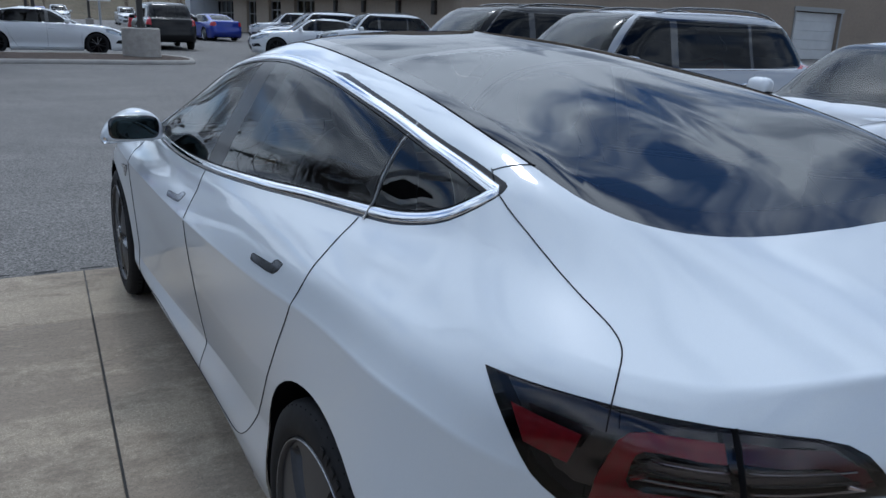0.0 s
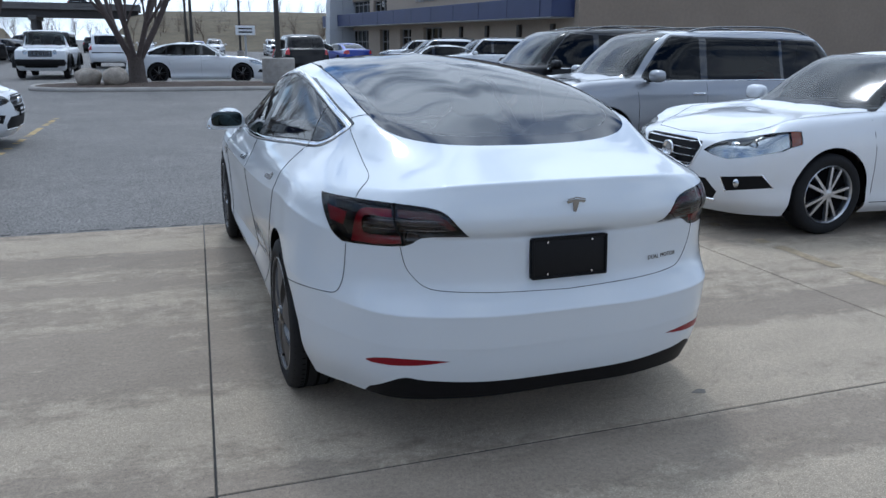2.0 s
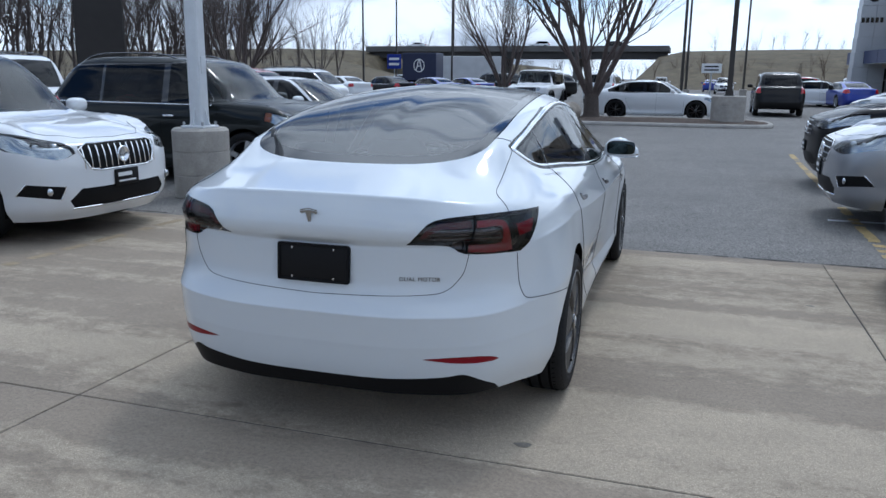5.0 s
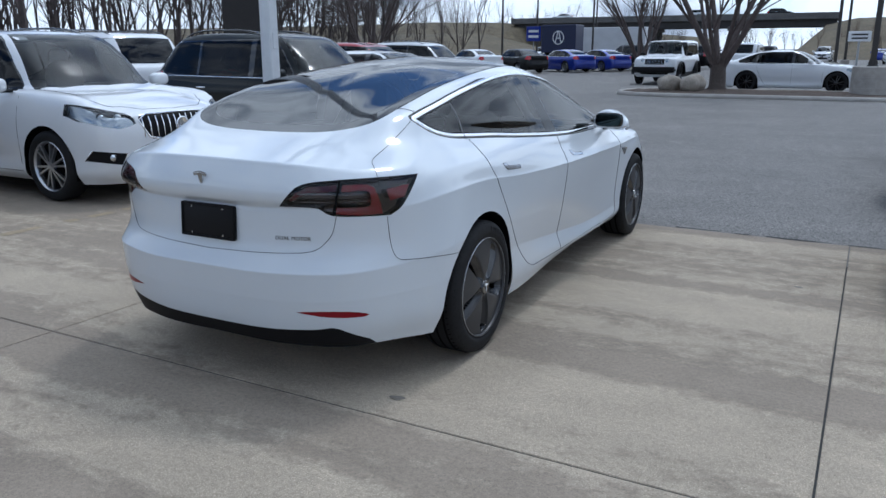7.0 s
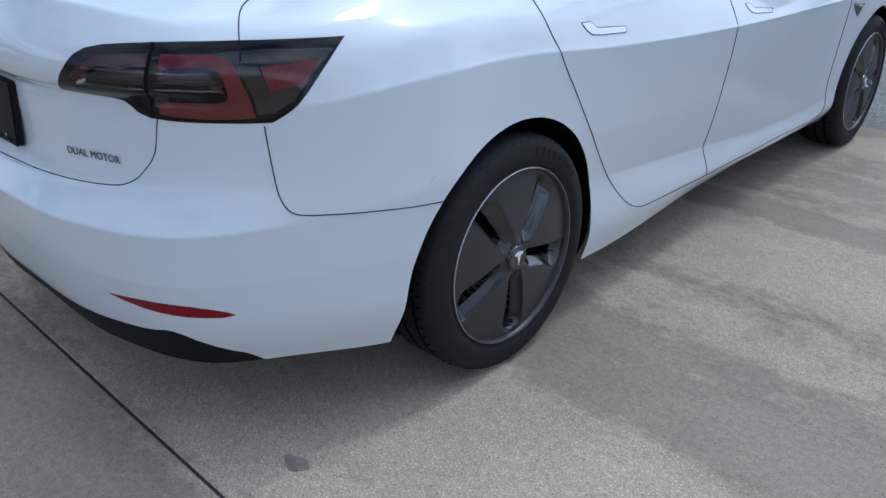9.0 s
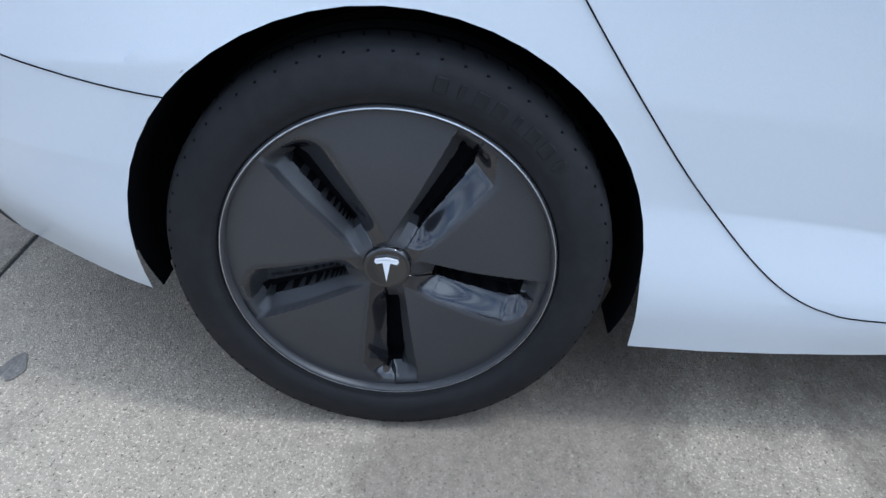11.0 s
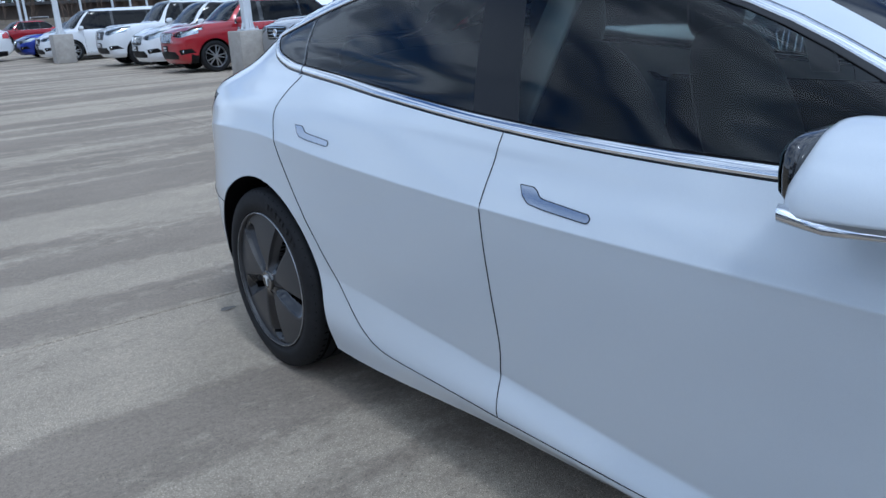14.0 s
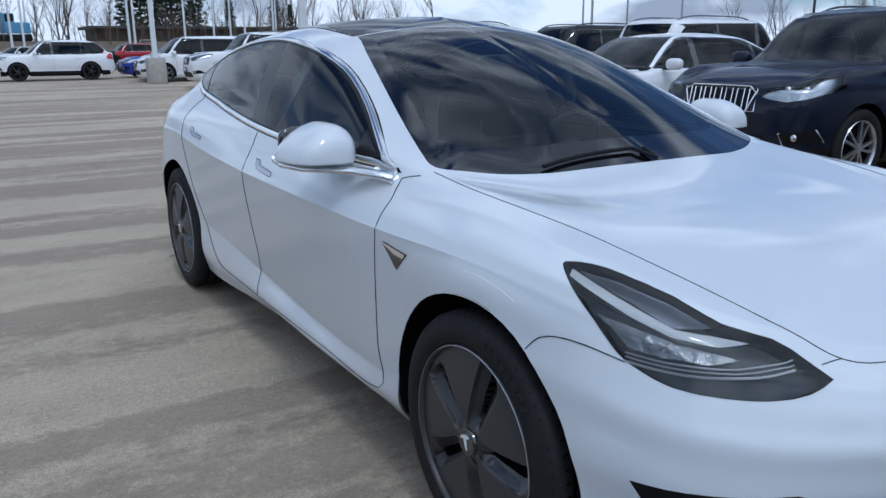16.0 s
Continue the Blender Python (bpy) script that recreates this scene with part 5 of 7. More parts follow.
def car_rings(c):
    w, y0, y1 = c["W"] / 2, -c["L"] / 2, c["L"] / 2
    yf = y1 - c["fo"]
    yr = yf - c["wb"]
    sq = c["square"]
    ys = [y0 + 0.24, y0 + 0.55, yr, yr + 0.45, (yr + yf) / 2 - 0.1, yf - 0.85, yf - 0.42, yf, y1 - 0.42]
    rings = []

    def low(z_r, z_s, z_f, k, ir, jf, kc=1.0):
        c1 = 0.93 + 0.05 * sq
        pts = [(0, y0 + ir, z_r), (.5 * w, y0 + ir + .02 * (1 - sq), z_r), (.82 * w * k, y0 + ir + .07 * (1 - sq), z_r), (c1 * w * k, ys[0], (z_r + z_s) / 2), (.985 * w * k, ys[1], z_s)]
        pts += [(w * k * (kc if 0 < i < 4 else 1), y, z_s + (z_f - z_s) * max(0, (i - 3) / 6)) for i, y in enumerate(ys[2:8])]
        pts += [(.965 * w * k, ys[8], z_f), ((.84 + .10 * sq) * w * k, y1 - jf - .16 * (1 - .6 * sq), z_f), (.5 * w, y1 - jf - .035 * (1 - sq), z_f), (0, y1 - jf, z_f)]
        return pts

    b, n, t = c["belt"], c["nose"], c["tail"]
    g = c["gc"]
    rings.append(low(g + .10, g, g + .02, .90, .10, .12))
    rings.append(low(g + .18, g + .07, g + .12, .975, .04, .04, .99))
    rings.append(low(g + .32, g + .22, g + .26, .985, .0, .0, .965))
    rings.append(low(g + .45, g + .38, g + .38, 1.0, .02, .0, .985))
    rings.append(low(t - .28, b - .26, n - .12, 1.0, .06, .02, .995))
    rings.append(low(t - .14, b - .12, n - .04, .985, .07, .05, 1.0))
    top = low(t, b, n, .94, .09, .12, 1.0)
    # the shoulder climbs from the nose to the cowl
    fix = []
    for i, (x, y, z) in enumerate(top):
        if i in (9, 10, 11):
            z = n + (c["cowl"] - .03 - n) * min(1, max(0, (y1 - .15 - y) / (y1 - .15 - c["yc"]))) ** .7
        fix.append((x, y, z))
    rings.append(fix)

    def high(f, fr, x_s, z_s, zr, zf, cw):
        """Upper rings: f runs 0 at the glass's foot to 1 at the roof."""
        ya = c["ygb"] + (c["yrr"] - c["ygb"]) * fr
        yb = c["yc"] + (c["yrf"] - c["yc"]) * f
        tau = [0.02, 0.07, 0.15, 0.28, 0.52, 0.76, 0.93]
        xs = [.80, .93, .97, 1, 1, .99, .93]
        xs = [v + (1 - v) * sq for v in xs]
        pts = [(0, ya, zr), (.45 * x_s, ya + .005, zr), (.66 * x_s, ya + .02, zr)]
        pts += [(x_s * v, ya + (yb - ya) * tt, zr + (z_s - zr) * min(1, tt / .2) if tt < .2 else z_s + (zf - z_s) * max(0, (tt - .6) / .4)) for v, tt in zip(xs, tau)]
        pts += [(x_s * .80, yb + (1 - f) * .02, zf), (x_s * .64, yb + cw * .5, zf), (x_s * .44, yb + cw * .8, zf), (x_s * .22, yb + cw * .95, zf), (0, yb + cw, zf)]
        return pts

    H, hr, tb = c["H"], c["hr"], c["tumble"]
    mid = [((x * .965), y + (.10 if i < 3 and c["deck"] else .015) * (i < 4), z + .03 if i < 10 else z) for i, (x, y, z) in enumerate(fix)]
    foot = high(0, 0, .90 * w, b + .055, c["zgb"], c["cowl"], .12)
    bon = []
    for i, (x, y, z) in enumerate(foot):
        if i >= 9:
            px, py, pz = fix[i]
            bon.append(((x * .45 + px * .55) * (.97 if i < 13 else 1), y * .5 + py * .5, z * .62 + pz * .38 + .018))
        else:
            px, py, pz = fix[i]
            bon.append((x * .6 + px * .4, y * .5 + py * .5, z * .5 + pz * .5 + (.012 if i < 4 else 0)))
    rings.append(bon)
    rings.append(foot)
    rings.append(high(.45, .40, w * (.90 + (tb - .90) * .45), b + (H - b) * .46, c["zgb"] + (hr - c["zgb"]) * .46, c["cowl"] + (H - c["cowl"]) * .50, .10))
    rings.append(high(.88, .86, w * tb * 1.0, b + (H - b) * .86, c["zgb"] + (hr - c["zgb"]) * .86, c["cowl"] + (H - c["cowl"]) * .88, .08))
    rings.append(high(1.06, 1.10, w * tb * .90, H - .035, hr - .015, H - .045, .06))
    rings.append(high(1.20, 1.35, w * tb * .55, H - .008, hr + .006, H - .02, .03))
    ya, yb = c["yrr"] + .25, c["yrf"] - .35
    rings.append([(0, ya + (yb - ya) * k / 14, H if k > 4 else hr + .01 + (H - hr - .01) * k / 5) for k in range(15)])
    return rings, yr, yf


ALLOY = {}


def alloy_mesh(r, spokes):
    """A cast wheel: barrel, rim, hub and paired spokes; axle along x, face at x = 0."""
    key = (round(r, 3), spokes)
    if key in ALLOY:
        return ALLOY[key]
    rr = r * 0.70
    bm = lathe_bm([(-.16, rr * .93), (-.03, rr * .94), (-.012, rr * .965), (0, rr), (-.01, rr * 1.03)], 40)
    lathe_bm([(-.04, rr * .20), (-.012, rr * .19), (-.006, rr * .12), (-.006, .001)], 16, bm)
    for k in range(spokes):
        a = 2 * math.pi * (k + (.16 if k % 2 else -.16)) / spokes
        m = Matrix.Rotation(a, 4, "X") @ Matrix.Translation((-.028, 0, rr * .56)) @ Matrix.Rotation(-.05, 4, "Y")
        box = bmesh.ops.create_cube(bm, size=1, matrix=m @ Matrix.Diagonal((.030, rr * (1.5 if spokes < 8 else .95) / spokes, rr * .84, 1)))["verts"]
    me = bpy.data.meshes.new("rim")
    bm.to_mesh(me)
    bm.free()
    me.materials.append(M_ALLOY)
    me.shade_smooth()
    me.set_sharp_from_angle(angle=radians(35))
    # flat near-black disc that closes the wheel behind the spokes
    back = lathe_bm([(-.06, rr * .95), (-.06, .001)], 24)
    mb = bpy.data.meshes.new("wheel_backing")
    back.to_mesh(mb)
    back.free()
    mb.materials.append(M_WELLSHADE)
    ty = lathe_bm([(-.20, rr * .98), (-.215, rr * 1.12), (-.21, r * .95), (-.18, r * .99), (-.03, r * .995), (-.005, r * .955), (.006, r * .88), (.004, r * .80), (-.006, rr * 1.02), (-.02, rr * .97)], 48)
    mt = bpy.data.meshes.new("tyre")
    ty.to_mesh(mt)
    ty.free()
    mt.materials.append(M_RUBBER)
    mt.shade_smooth()
    ALLOY[key] = (me, mb, mt)
    return ALLOY[key]


def make_car(name, label, c, body, m, group="parked cars", dark_wheels=False, jeep=False, sticker=False, tint=None, fine=False):
    car = empty(name, m, label, "car", group)
    rings, yr, yf = car_rings(c)
    B = Body(shell(rings, 5 if fine else 4, 4 if fine else 3, 1))
    w, y0, y1 = c["W"] / 2, -c["L"] / 2, c["L"] / 2
    b, H, n, t, g = c["belt"], c["H"], c["nose"], c["tail"], c["gc"]
    side = lambda p: p.x > w * .45  # noqa: E731
    R = c["tyre"]
    for k, cy in enumerate((yr, yf)):
        B.cut("arch_%d" % k, SIDE, arch(cy, R + .045, R + .005, 16), side)
    if c["clad"]:
        B.cut("cladding", SIDE, [(y0 + .3, .05), (y0 + .3, g + .20), (yr - R - .1, g + .20), (yf + R + .1, g + .20), (y1 - .3, g + .24), (y1 - .3, .05)], side)
    # side windows
    tb = c["tumble"]
    back = c["ygb"] + .28 if c["style"] != "saloon" else c["ygb"] + .22
    topz = b + (H - b) * .84
    if c["style"] == "saloon":
        dlo = [(back, b + .035), (c["yc"] - .20, b + .03), (c["yrf"] + .12, topz - .01), (c["yrf"] - .35, topz + .015), (c["yrr"] + .25, topz), (c["yrr"] - .10, topz - .07)]
    else:
        dlo = [(back + .02, b + .06), (c["yc"] - .22, b + .03), (c["yrf"] + .10, topz - .01), (c["yrf"] - .3, topz + .01), (c["yrr"] + .10, topz - .015), (back + .16, topz - .07)]
    dlo = rounded(dlo, 3, keep=(1,))
    B.cut("surround", SIDE, dlo, side)
    inner = shrink(dlo, .018)
    p1, p2 = (yr + yf) / 2 + .02, yr + .32
    panes = [clip(inner, (p1 + .05, 3), (p1 + .09, 0)), clip(clip(inner, (p2 + .05, 3), (p2 - .02, 0)), (p1 - .01, 0), (p1 - .05, 3)), clip(inner, (p2 - .07, 0), (p2, 3))]
    for i, q in enumerate(panes):
        if len(q) > 2:
            B.cut("pane_%d" % i, SIDE, q, side, over=("surround",))
    # screens
    ws = [(-.1, c["yrf"] + .05), (tb * w * .80, c["yrf"] + .02), (w * .80, c["yc"] - .06), (w * .55, c["yc"] + .05), (-.1, c["yc"] + .10)]
    B.cut("windscreen", TOP, ws, lambda p: p.z > c["cowl"] - .03 and p.y > c["yrf"] - .3)
    hrz = c["zgb"] + (c["hr"] - c["zgb"]) * .86
    B.cut("rear_window", REAR, [(-.1, c["zgb"] + .03), (w * .62, c["zgb"] + .04), (w * .60 * tb / .74, hrz), (-.1, hrz + .02)], lambda p: p.y < c["yrr"] + .35)
    # nose
    lz0, lz1 = n - .13, n - .01
    nose = lambda p: p.y > y1 - .75  # noqa: E731
    if jeep:
        B.cut("head_lamp", FRONT, [(w * .55 + .085 * math.cos(2 * math.pi * k / 18), n - .10 + .085 * math.sin(2 * math.pi * k / 18)) for k in range(18)], nose)
    else:
        B.cut("head_lamp", FRONT, rounded([(w * (c["gw"] + .03), lz0 + .02), (w * .62, lz1 - .005), (w * .95, lz1 + .085), (w * 1.0, lz1 + .075), (w * .97, lz0 + .05), (w * .74, lz0 - .025)], 2, keep=(0, 3)), nose)
        if c["amber"]:
            B.cut("indicator", SIDE, [(y1 - .75, lz0 - .05), (y1 - .545, lz0 - .05), (y1 - .53, lz1 + .15), (y1 - .75, lz1 + .15)], nose, over=("head_lamp",))
    gw = w * c["gw"]
    gz0, gz1 = n - .27, n - .03
    B.cut("grille", FRONT, rounded([(-.1, gz1), (gw * .8, gz1 - .005), (gw, gz1 - .05), (gw * .82, gz0 + .02), (gw * .6, gz0), (-.1, gz0)], 2, keep=(0, 5)) if not jeep else [(-.1, gz1), (gw, gz1), (gw, gz0), (-.1, gz0)], nose)
    B.cut("intake", FRONT, [(-.1, g + .30), (w * .55, g + .30), (w * .66, g + .20), (w * .60, g + .13), (-.1, g + .12)], nose)
    B.cut("fog", FRONT, [(w * .70, g + .33), (w * .93, g + .36), (w * .95, g + .26), (w * .74, g + .22)], nose)
    # tail
    rear = lambda p: p.y < y0 + .55  # noqa: E731
    B.cut("tail_lamp", REAR, [(w * .66, t - .20), (w * .70, t - .03), (w * 1.01, t + .0), (w * 1.01, t - .18), (w * .85, t - .24)] if c["style"] == "saloon" else [(w * .78, b - .18), (w * .80, b + .10), (w * 1.01, b + .12), (w * 1.01, b - .16)], rear)
    B.normals()
    gl = tint or M_CARGL
    part("body", B.piece("body", body, sym=True), None, car)
    for nm, kind, mt in [("surround", "window_surround", M_GLOSSBLK)] + [("pane_%d" % i, "side_window", gl) for i in range(3) if "pane_%d" % i in B.names] + ([("cladding", "cladding", M_PLASTIC)] if c["clad"] else []) + [
            ("fog", "fog_lamp_recess", M_PLASTIC), ("tail_lamp", "tail_lamp", M_REDLENS)]:
        for mir in (False, True):
            part(kind, B.piece(nm, mt, mirror=mir), None, car)
    for mir in (False, True):
        lamp = part("head_lamp", B.piece(("head_lamp", "indicator") if "indicator" in B.names else "head_lamp", M_LENS, mirror=mir), None, car)
        part("lamp_housing", B.piece("head_lamp", M_LAMPREFL, off=-.03, mirror=mir), None, lamp)
        if "indicator" in B.names:
            part("indicator", B.piece("indicator", M_AMBER, off=-.012, mirror=mir), None, lamp)
        s = -1 if mir else 1
        for x in (.66, .80):
            part("lamp_reflector", blob_bm((s * w * x, y1 - (.22 if x < .7 else .30), n - .055), (.05, .05, .04), 2.2, 14, 8), M_LAMPREFL, lamp, smooth=True)
        part("fog_lamp", blob_bm((s * w * .82, B.on(FRONT, (w * .82, g + .30))[0].y + .004, g + .295), (.035, .02, .035), 2, 14, 8), M_LAMPREFL, car, smooth=True)
    part("windscreen", B.piece("windscreen", M_CARGLF, sym=True), None, car)
    part("rear_window", B.piece("rear_window", gl, sym=True), None, car)
    gr = part("grille", B.piece("grille", M_PLASTIC, off=-.012, sym=True), None, car)
    part("intake", B.piece("intake", M_PLASTIC, off=-.006, sym=True), None, car)
    # grille bars
    if jeep or c["bars"] in ("v", "slots"):
        slots = jeep or c["bars"] == "slots"
        nb = 7 if slots else 13
        for k in range(nb):
            x = gw * .92 * (2 * k / (nb - 1) - 1)
            pz = [gz0 + .02 + (gz1 - gz0 - .04) * q / 4 for q in range(5)]
            if slots:
                fr = [(x - gw * .09, pz[0]), (x - gw * .09, pz[4]), (x + gw * .09, pz[4]), (x + gw * .09, pz[0]), (x - gw * .09, pz[0])]
                pn = [B.on(FRONT, (abs(a), z)) for a, z in fr]
                part("grille_slot", sweep_bm([Vector((a, r[0].y, r[0].z)) + Vector((0, .004, 0)) for (a, z), r in zip(fr, pn)], [(0, 1, 0)] * 5, .012, .010, n=6), M_CHROME, gr)
            else:
                pn = [B.on(FRONT, (abs(x), z)) for z in pz]
                part("grille_bar", sweep_bm([Vector((x, r[0].y, r[0].z)) for r in pn], [(0, 1, 0)] * 5, .012, .012, n=6), M_CHROME, gr)
    else:
        for k in range(4):
            z = gz0 + .035 + (gz1 - gz0 - .06) * k / 3
            xs = [gw * .86 * (q / 8 - 1) for q in range(17)]
            pn = [B.on(FRONT, (abs(x), z)) for x in xs]
            part("grille_bar", sweep_bm([Vector((x, r[0].y + .002, r[0].z)) for x, r in zip(xs, pn)], [(0, 1, .2)] * 17, .014, .012, n=6), M_CHROME, gr)
    if not jeep and c["bars"] != "slots":
        pm = B.on(FRONT, (0, (gz0 + gz1) / 2))[0]
        part("maker_mark", lathe_bm([(-.008, .075), (.006, .075), (.008, .062), (.002, .058), (.002, .001)], 24), M_CHROME, gr, smooth=True).matrix_local = pose(0, pm.y + .008, pm.z, 0, 0, 90)
    # bright edges of the grille and the fog lamp recesses
    if fine:
        go = [(-gw * .82, gz0 + .02), (-gw, gz1 - .05), (-gw * .8, gz1), (0, gz1 + .003), (gw * .8, gz1), (gw, gz1 - .05), (gw * .82, gz0 + .02), (gw * .6, gz0), (-gw * .6, gz0)]
        q = [B.on(FRONT, (abs(x), z)) for x, z in go]
        part("grille_edge", sweep_bm([Vector((x, r[0].y + .004, z)) for (x, z), r in zip(go, q)], [(0, 1, .1)] * 9, .016, .012, closed=True, n=8), M_CHROME, gr)
        part("bumper_strip", sweep_bm([Vector((x, B.on(FRONT, (abs(x), g + .125))[0].y + .006, g + .125)) for x in [w * .62 * (k / 6 - 1) for k in range(13)]], [(0, 1, 0)] * 13, .018, .010, n=6), M_CHROME, car, "chrome strip below the intake")
        fo = [(w * .70, g + .33), (w * .93, g + .36), (w * .95, g + .26), (w * .74, g + .22)]
        both(car, "fog_lamp_edge", lambda: sweep_bm([B.on(FRONT, u)[0] + Vector((0, .004, 0)) for u in fo], [(0, 1, 0)] * 4, .014, .010, closed=True, n=6), M_CHROME)
    # plate with two bars for its writing
    pp = B.on(FRONT, (0, g + .36))[0]
    plate = part("number_plate", box_bm(0, pp.y + .012, g + .36, .31, .014, .155, .008, 2), M_PLATE, car, angle=40)
    part("plate_bar", box_bm(.03, pp.y + .021, g + .385, .18, .004, .035), M_INK, plate)
    part("plate_bar", box_bm(0, pp.y + .021, g + .325, .22, .004, .016), M_INK, plate)
    # gaps, handles, mirrors
    yd = yf - R - .10
    zs = g + .10
    lines = [(SIDE, [(yd, zs), (yd + .02, b - .25), (yd + .06, b - .02)]), (SIDE, [(p1, zs), (p1 + .01, b)]), (SIDE, [(p2 + .30, zs), (p2 + .10, g + .45), (p2 - .02, b - .02)]), (SIDE, [(yd, zs), (p1, zs - .01), (p2 + .30, zs)]),
             (TOP, [(w * .78, c["yc"] - .02), (w * .76, (c["yc"] + y1) / 2), (w * .62, y1 - .34), (w * .40, y1 - .16), (0, y1 - .125)])]
    for view, pts in lines:
        both(car, "panel_gap", lambda view=view, pts=pts: sweep_bm(*B.line(view, pts, .08), .006, .004, n=5), M_GAP, smooth=False)
    for yh in (p1 + .14, p2 + .12):
        q, nq = B.on(SIDE, (yh, b - .13))
        both(car, "door_handle", lambda q=q: blob_bm((q.x + .012, q.y, q.z), (.014, .10, .016), 3.0, 16, 8), M_CHROME if fine else body)
    both(car, "door_mirror", lambda: blob_bm((w + .10, c["yc"] - .30, b + .09), (.12, .075, .075), 2.8, 20, 12), body if not jeep else M_PLASTIC)
    both(car, "mirror_foot", lambda: box_bm(w - .01, c["yc"] - .28, b + .03, .12, .05, .03, .01), M_PLASTIC)
    both(car, "window_trim", lambda: sweep_bm(*B.line(SIDE, [(back + .06, b + .04), (c["yc"] - .22, b + .022)], .10), .016, .008, n=6), M_CHROME)
    if jeep:
        part("bumper", box_bm(0, y1 + .06, g + .32, c["W"] * .92, .22, .24, .04, 2), M_PLASTIC, car, "black steel front bumper", angle=40)
        for cy in (yr, yf):
            both(car, "fender_flare", lambda cy=cy: sweep_bm([(w + .02, cy + (R + .10) * math.cos(a), R + (R + .10) * math.sin(a)) for a in [math.pi * k / 10 for k in range(11)]], [(0, math.cos(math.pi * k / 10), math.sin(math.pi * k / 10)) for k in range(11)], .16, .05, n=6), M_PLASTIC)
    if c["rails"]:
        def rail():
            res = [B.on(TOP, (w * tb * .82, c["yrf"] - .25 + (c["yrr"] + .1 - c["yrf"] + .25) * k / 12)) for k in range(13)]
            lift = [0, .03, .045] + [.05] * 7 + [.045, .03, 0]
            return sweep_bm([r[0] + Vector((0, 0, z)) for r, z in zip(res, lift)], [(0, 0, 1)] * 13, .030, .026, n=8)
        both(car, "roof_rail", rail, M_GLOSSBLK, "black roof rail")
    if sticker:
        sp = B.on(TOP, (-w * .0 + w * .52, c["yrf"] + .17))
        part("price_sticker", sweep_bm([sp[0] + Vector((-.07, 0, -.004)), sp[0] + Vector((.07, 0, -.004))], [sp[1]] * 2, .09, .002, n=4), M_INK, car, "white price sheet behind the windscreen")
    # wheels
    me, mb, mt = alloy_mesh(R, c["spokes"])
    for cy in (yr, yf):
        for s in (1, -1):
            wh = part("wheel", mt, None, car)
            wh.matrix_local = pose(s * (w - .012), cy, R, 0, 0, 0 if s > 0 else 180)
            rm = part("rim", me, None, wh)
            part("wheel_backing", mb, None, wh)
            if dark_wheels:
                rm.material_slots[0].link = "OBJECT"
                rm.material_slots[0].material = M_COVGLOSS
            li = lathe_bm([(w - .03, R + .045), (w - .28, R + .04), (w - .30, R * .5), (w - .30, 0.0)], 28)
            bmesh.ops.bisect_plane(li, geom=li.verts[:] + li.edges[:] + li.faces[:], plane_co=(0, 0, -.12), plane_no=(0, 0, -1), clear_outer=True)
            part("wheel_liner", li, M_WELLSHADE, car, smooth=True).matrix_local = pose(0, cy, R) @ Matrix.Diagonal((s, 1, 1, 1))
    # cabin and underside
    part("cabin_floor", box_bm(0, (c["yc"] + c["ygb"]) / 2 - .1, b - .30, W_IN(c), c["yc"] - c["ygb"], .06, .01), M_CARPET, car)
    part("underside", box_bm(0, -.02, g + .10, c["W"] * .78, c["L"] - .7, .10, .02), M_WELLSHADE, car)
    part("dashboard", box_bm(0, c["yc"] - .22, b - .02, W_IN(c), .40, .14, .03), M_SEAT, car)
    for x in (-.38, .38):
        st = part("front_seat", blob_bm((x, -.05 + p1 - .05, b + .02), (.23, .10, .30), 3), M_SEAT, car, smooth=True)
        part("headrest", blob_bm((x, -.12 + p1 - .05, b + .36), (.13, .05, .09), 2.6), M_SEAT, st, smooth=True)
    B.full.free()
    B.bm.free()
    return car


def W_IN(c):
    return c["W"] * .80


M_CARGLF = glass("car_windscreen_glass", (0.55, 0.60, 0.60), 1.52, 0.14)


def facing_east(x_front, y, c, yaw=0.0):
    """A car in the west row, nose towards +x."""
    return LOT @ pose(x_front - c["L"] / 2, y, 0, 0, 0, -90 + yaw)


def facing_west(x_front, y, c, yaw=0.0):
    return LOT @ pose(x_front + c["L"] / 2, y, 0, 0, 0, 90 + yaw)


PASSAT = spec(L=4.87, W=1.83, H=1.48, wb=2.80, fo=.95, tyre=.335, gc=.15, nose=.78, cowl=.98, belt=.95, yc=1.02, yrf=.20, yrr=-1.05, hr=1.43, ygb=-1.72, zgb=1.10, tail=1.06, deck=1, tumble=.70, spokes=10, style="saloon", amber=True)
LACROSSE = spec(L=5.0, W=1.86, H=1.46, wb=2.90, fo=.98, tyre=.345, gc=.14, nose=.76, cowl=.97, belt=.97, yc=1.05, yrf=.22, yrr=-1.0, hr=1.41, ygb=-1.80, zgb=1.10, tail=1.05, deck=1, tumble=.68, spokes=10, style="saloon")
TLX = spec(L=4.94, W=1.91, H=1.43, wb=2.87, fo=.95, tyre=.35, gc=.14, nose=.76, cowl=.96, belt=.95, yc=.98, yrf=.12, yrr=-1.05, hr=1.37, ygb=-1.85, zgb=1.08, tail=1.04, deck=1, tumble=.68, spokes=10, style="saloon")
JOURNEY = spec(L=4.89, W=1.85, H=1.70, wb=2.89, fo=.93, tyre=.365, gc=.19, nose=.90, cowl=1.10, belt=1.05, yc=1.22, yrf=.48, yrr=-1.75, hr=1.66, ygb=-2.22, zgb=1.16, tail=1.10, tumble=.74, spokes=5, rails=True)
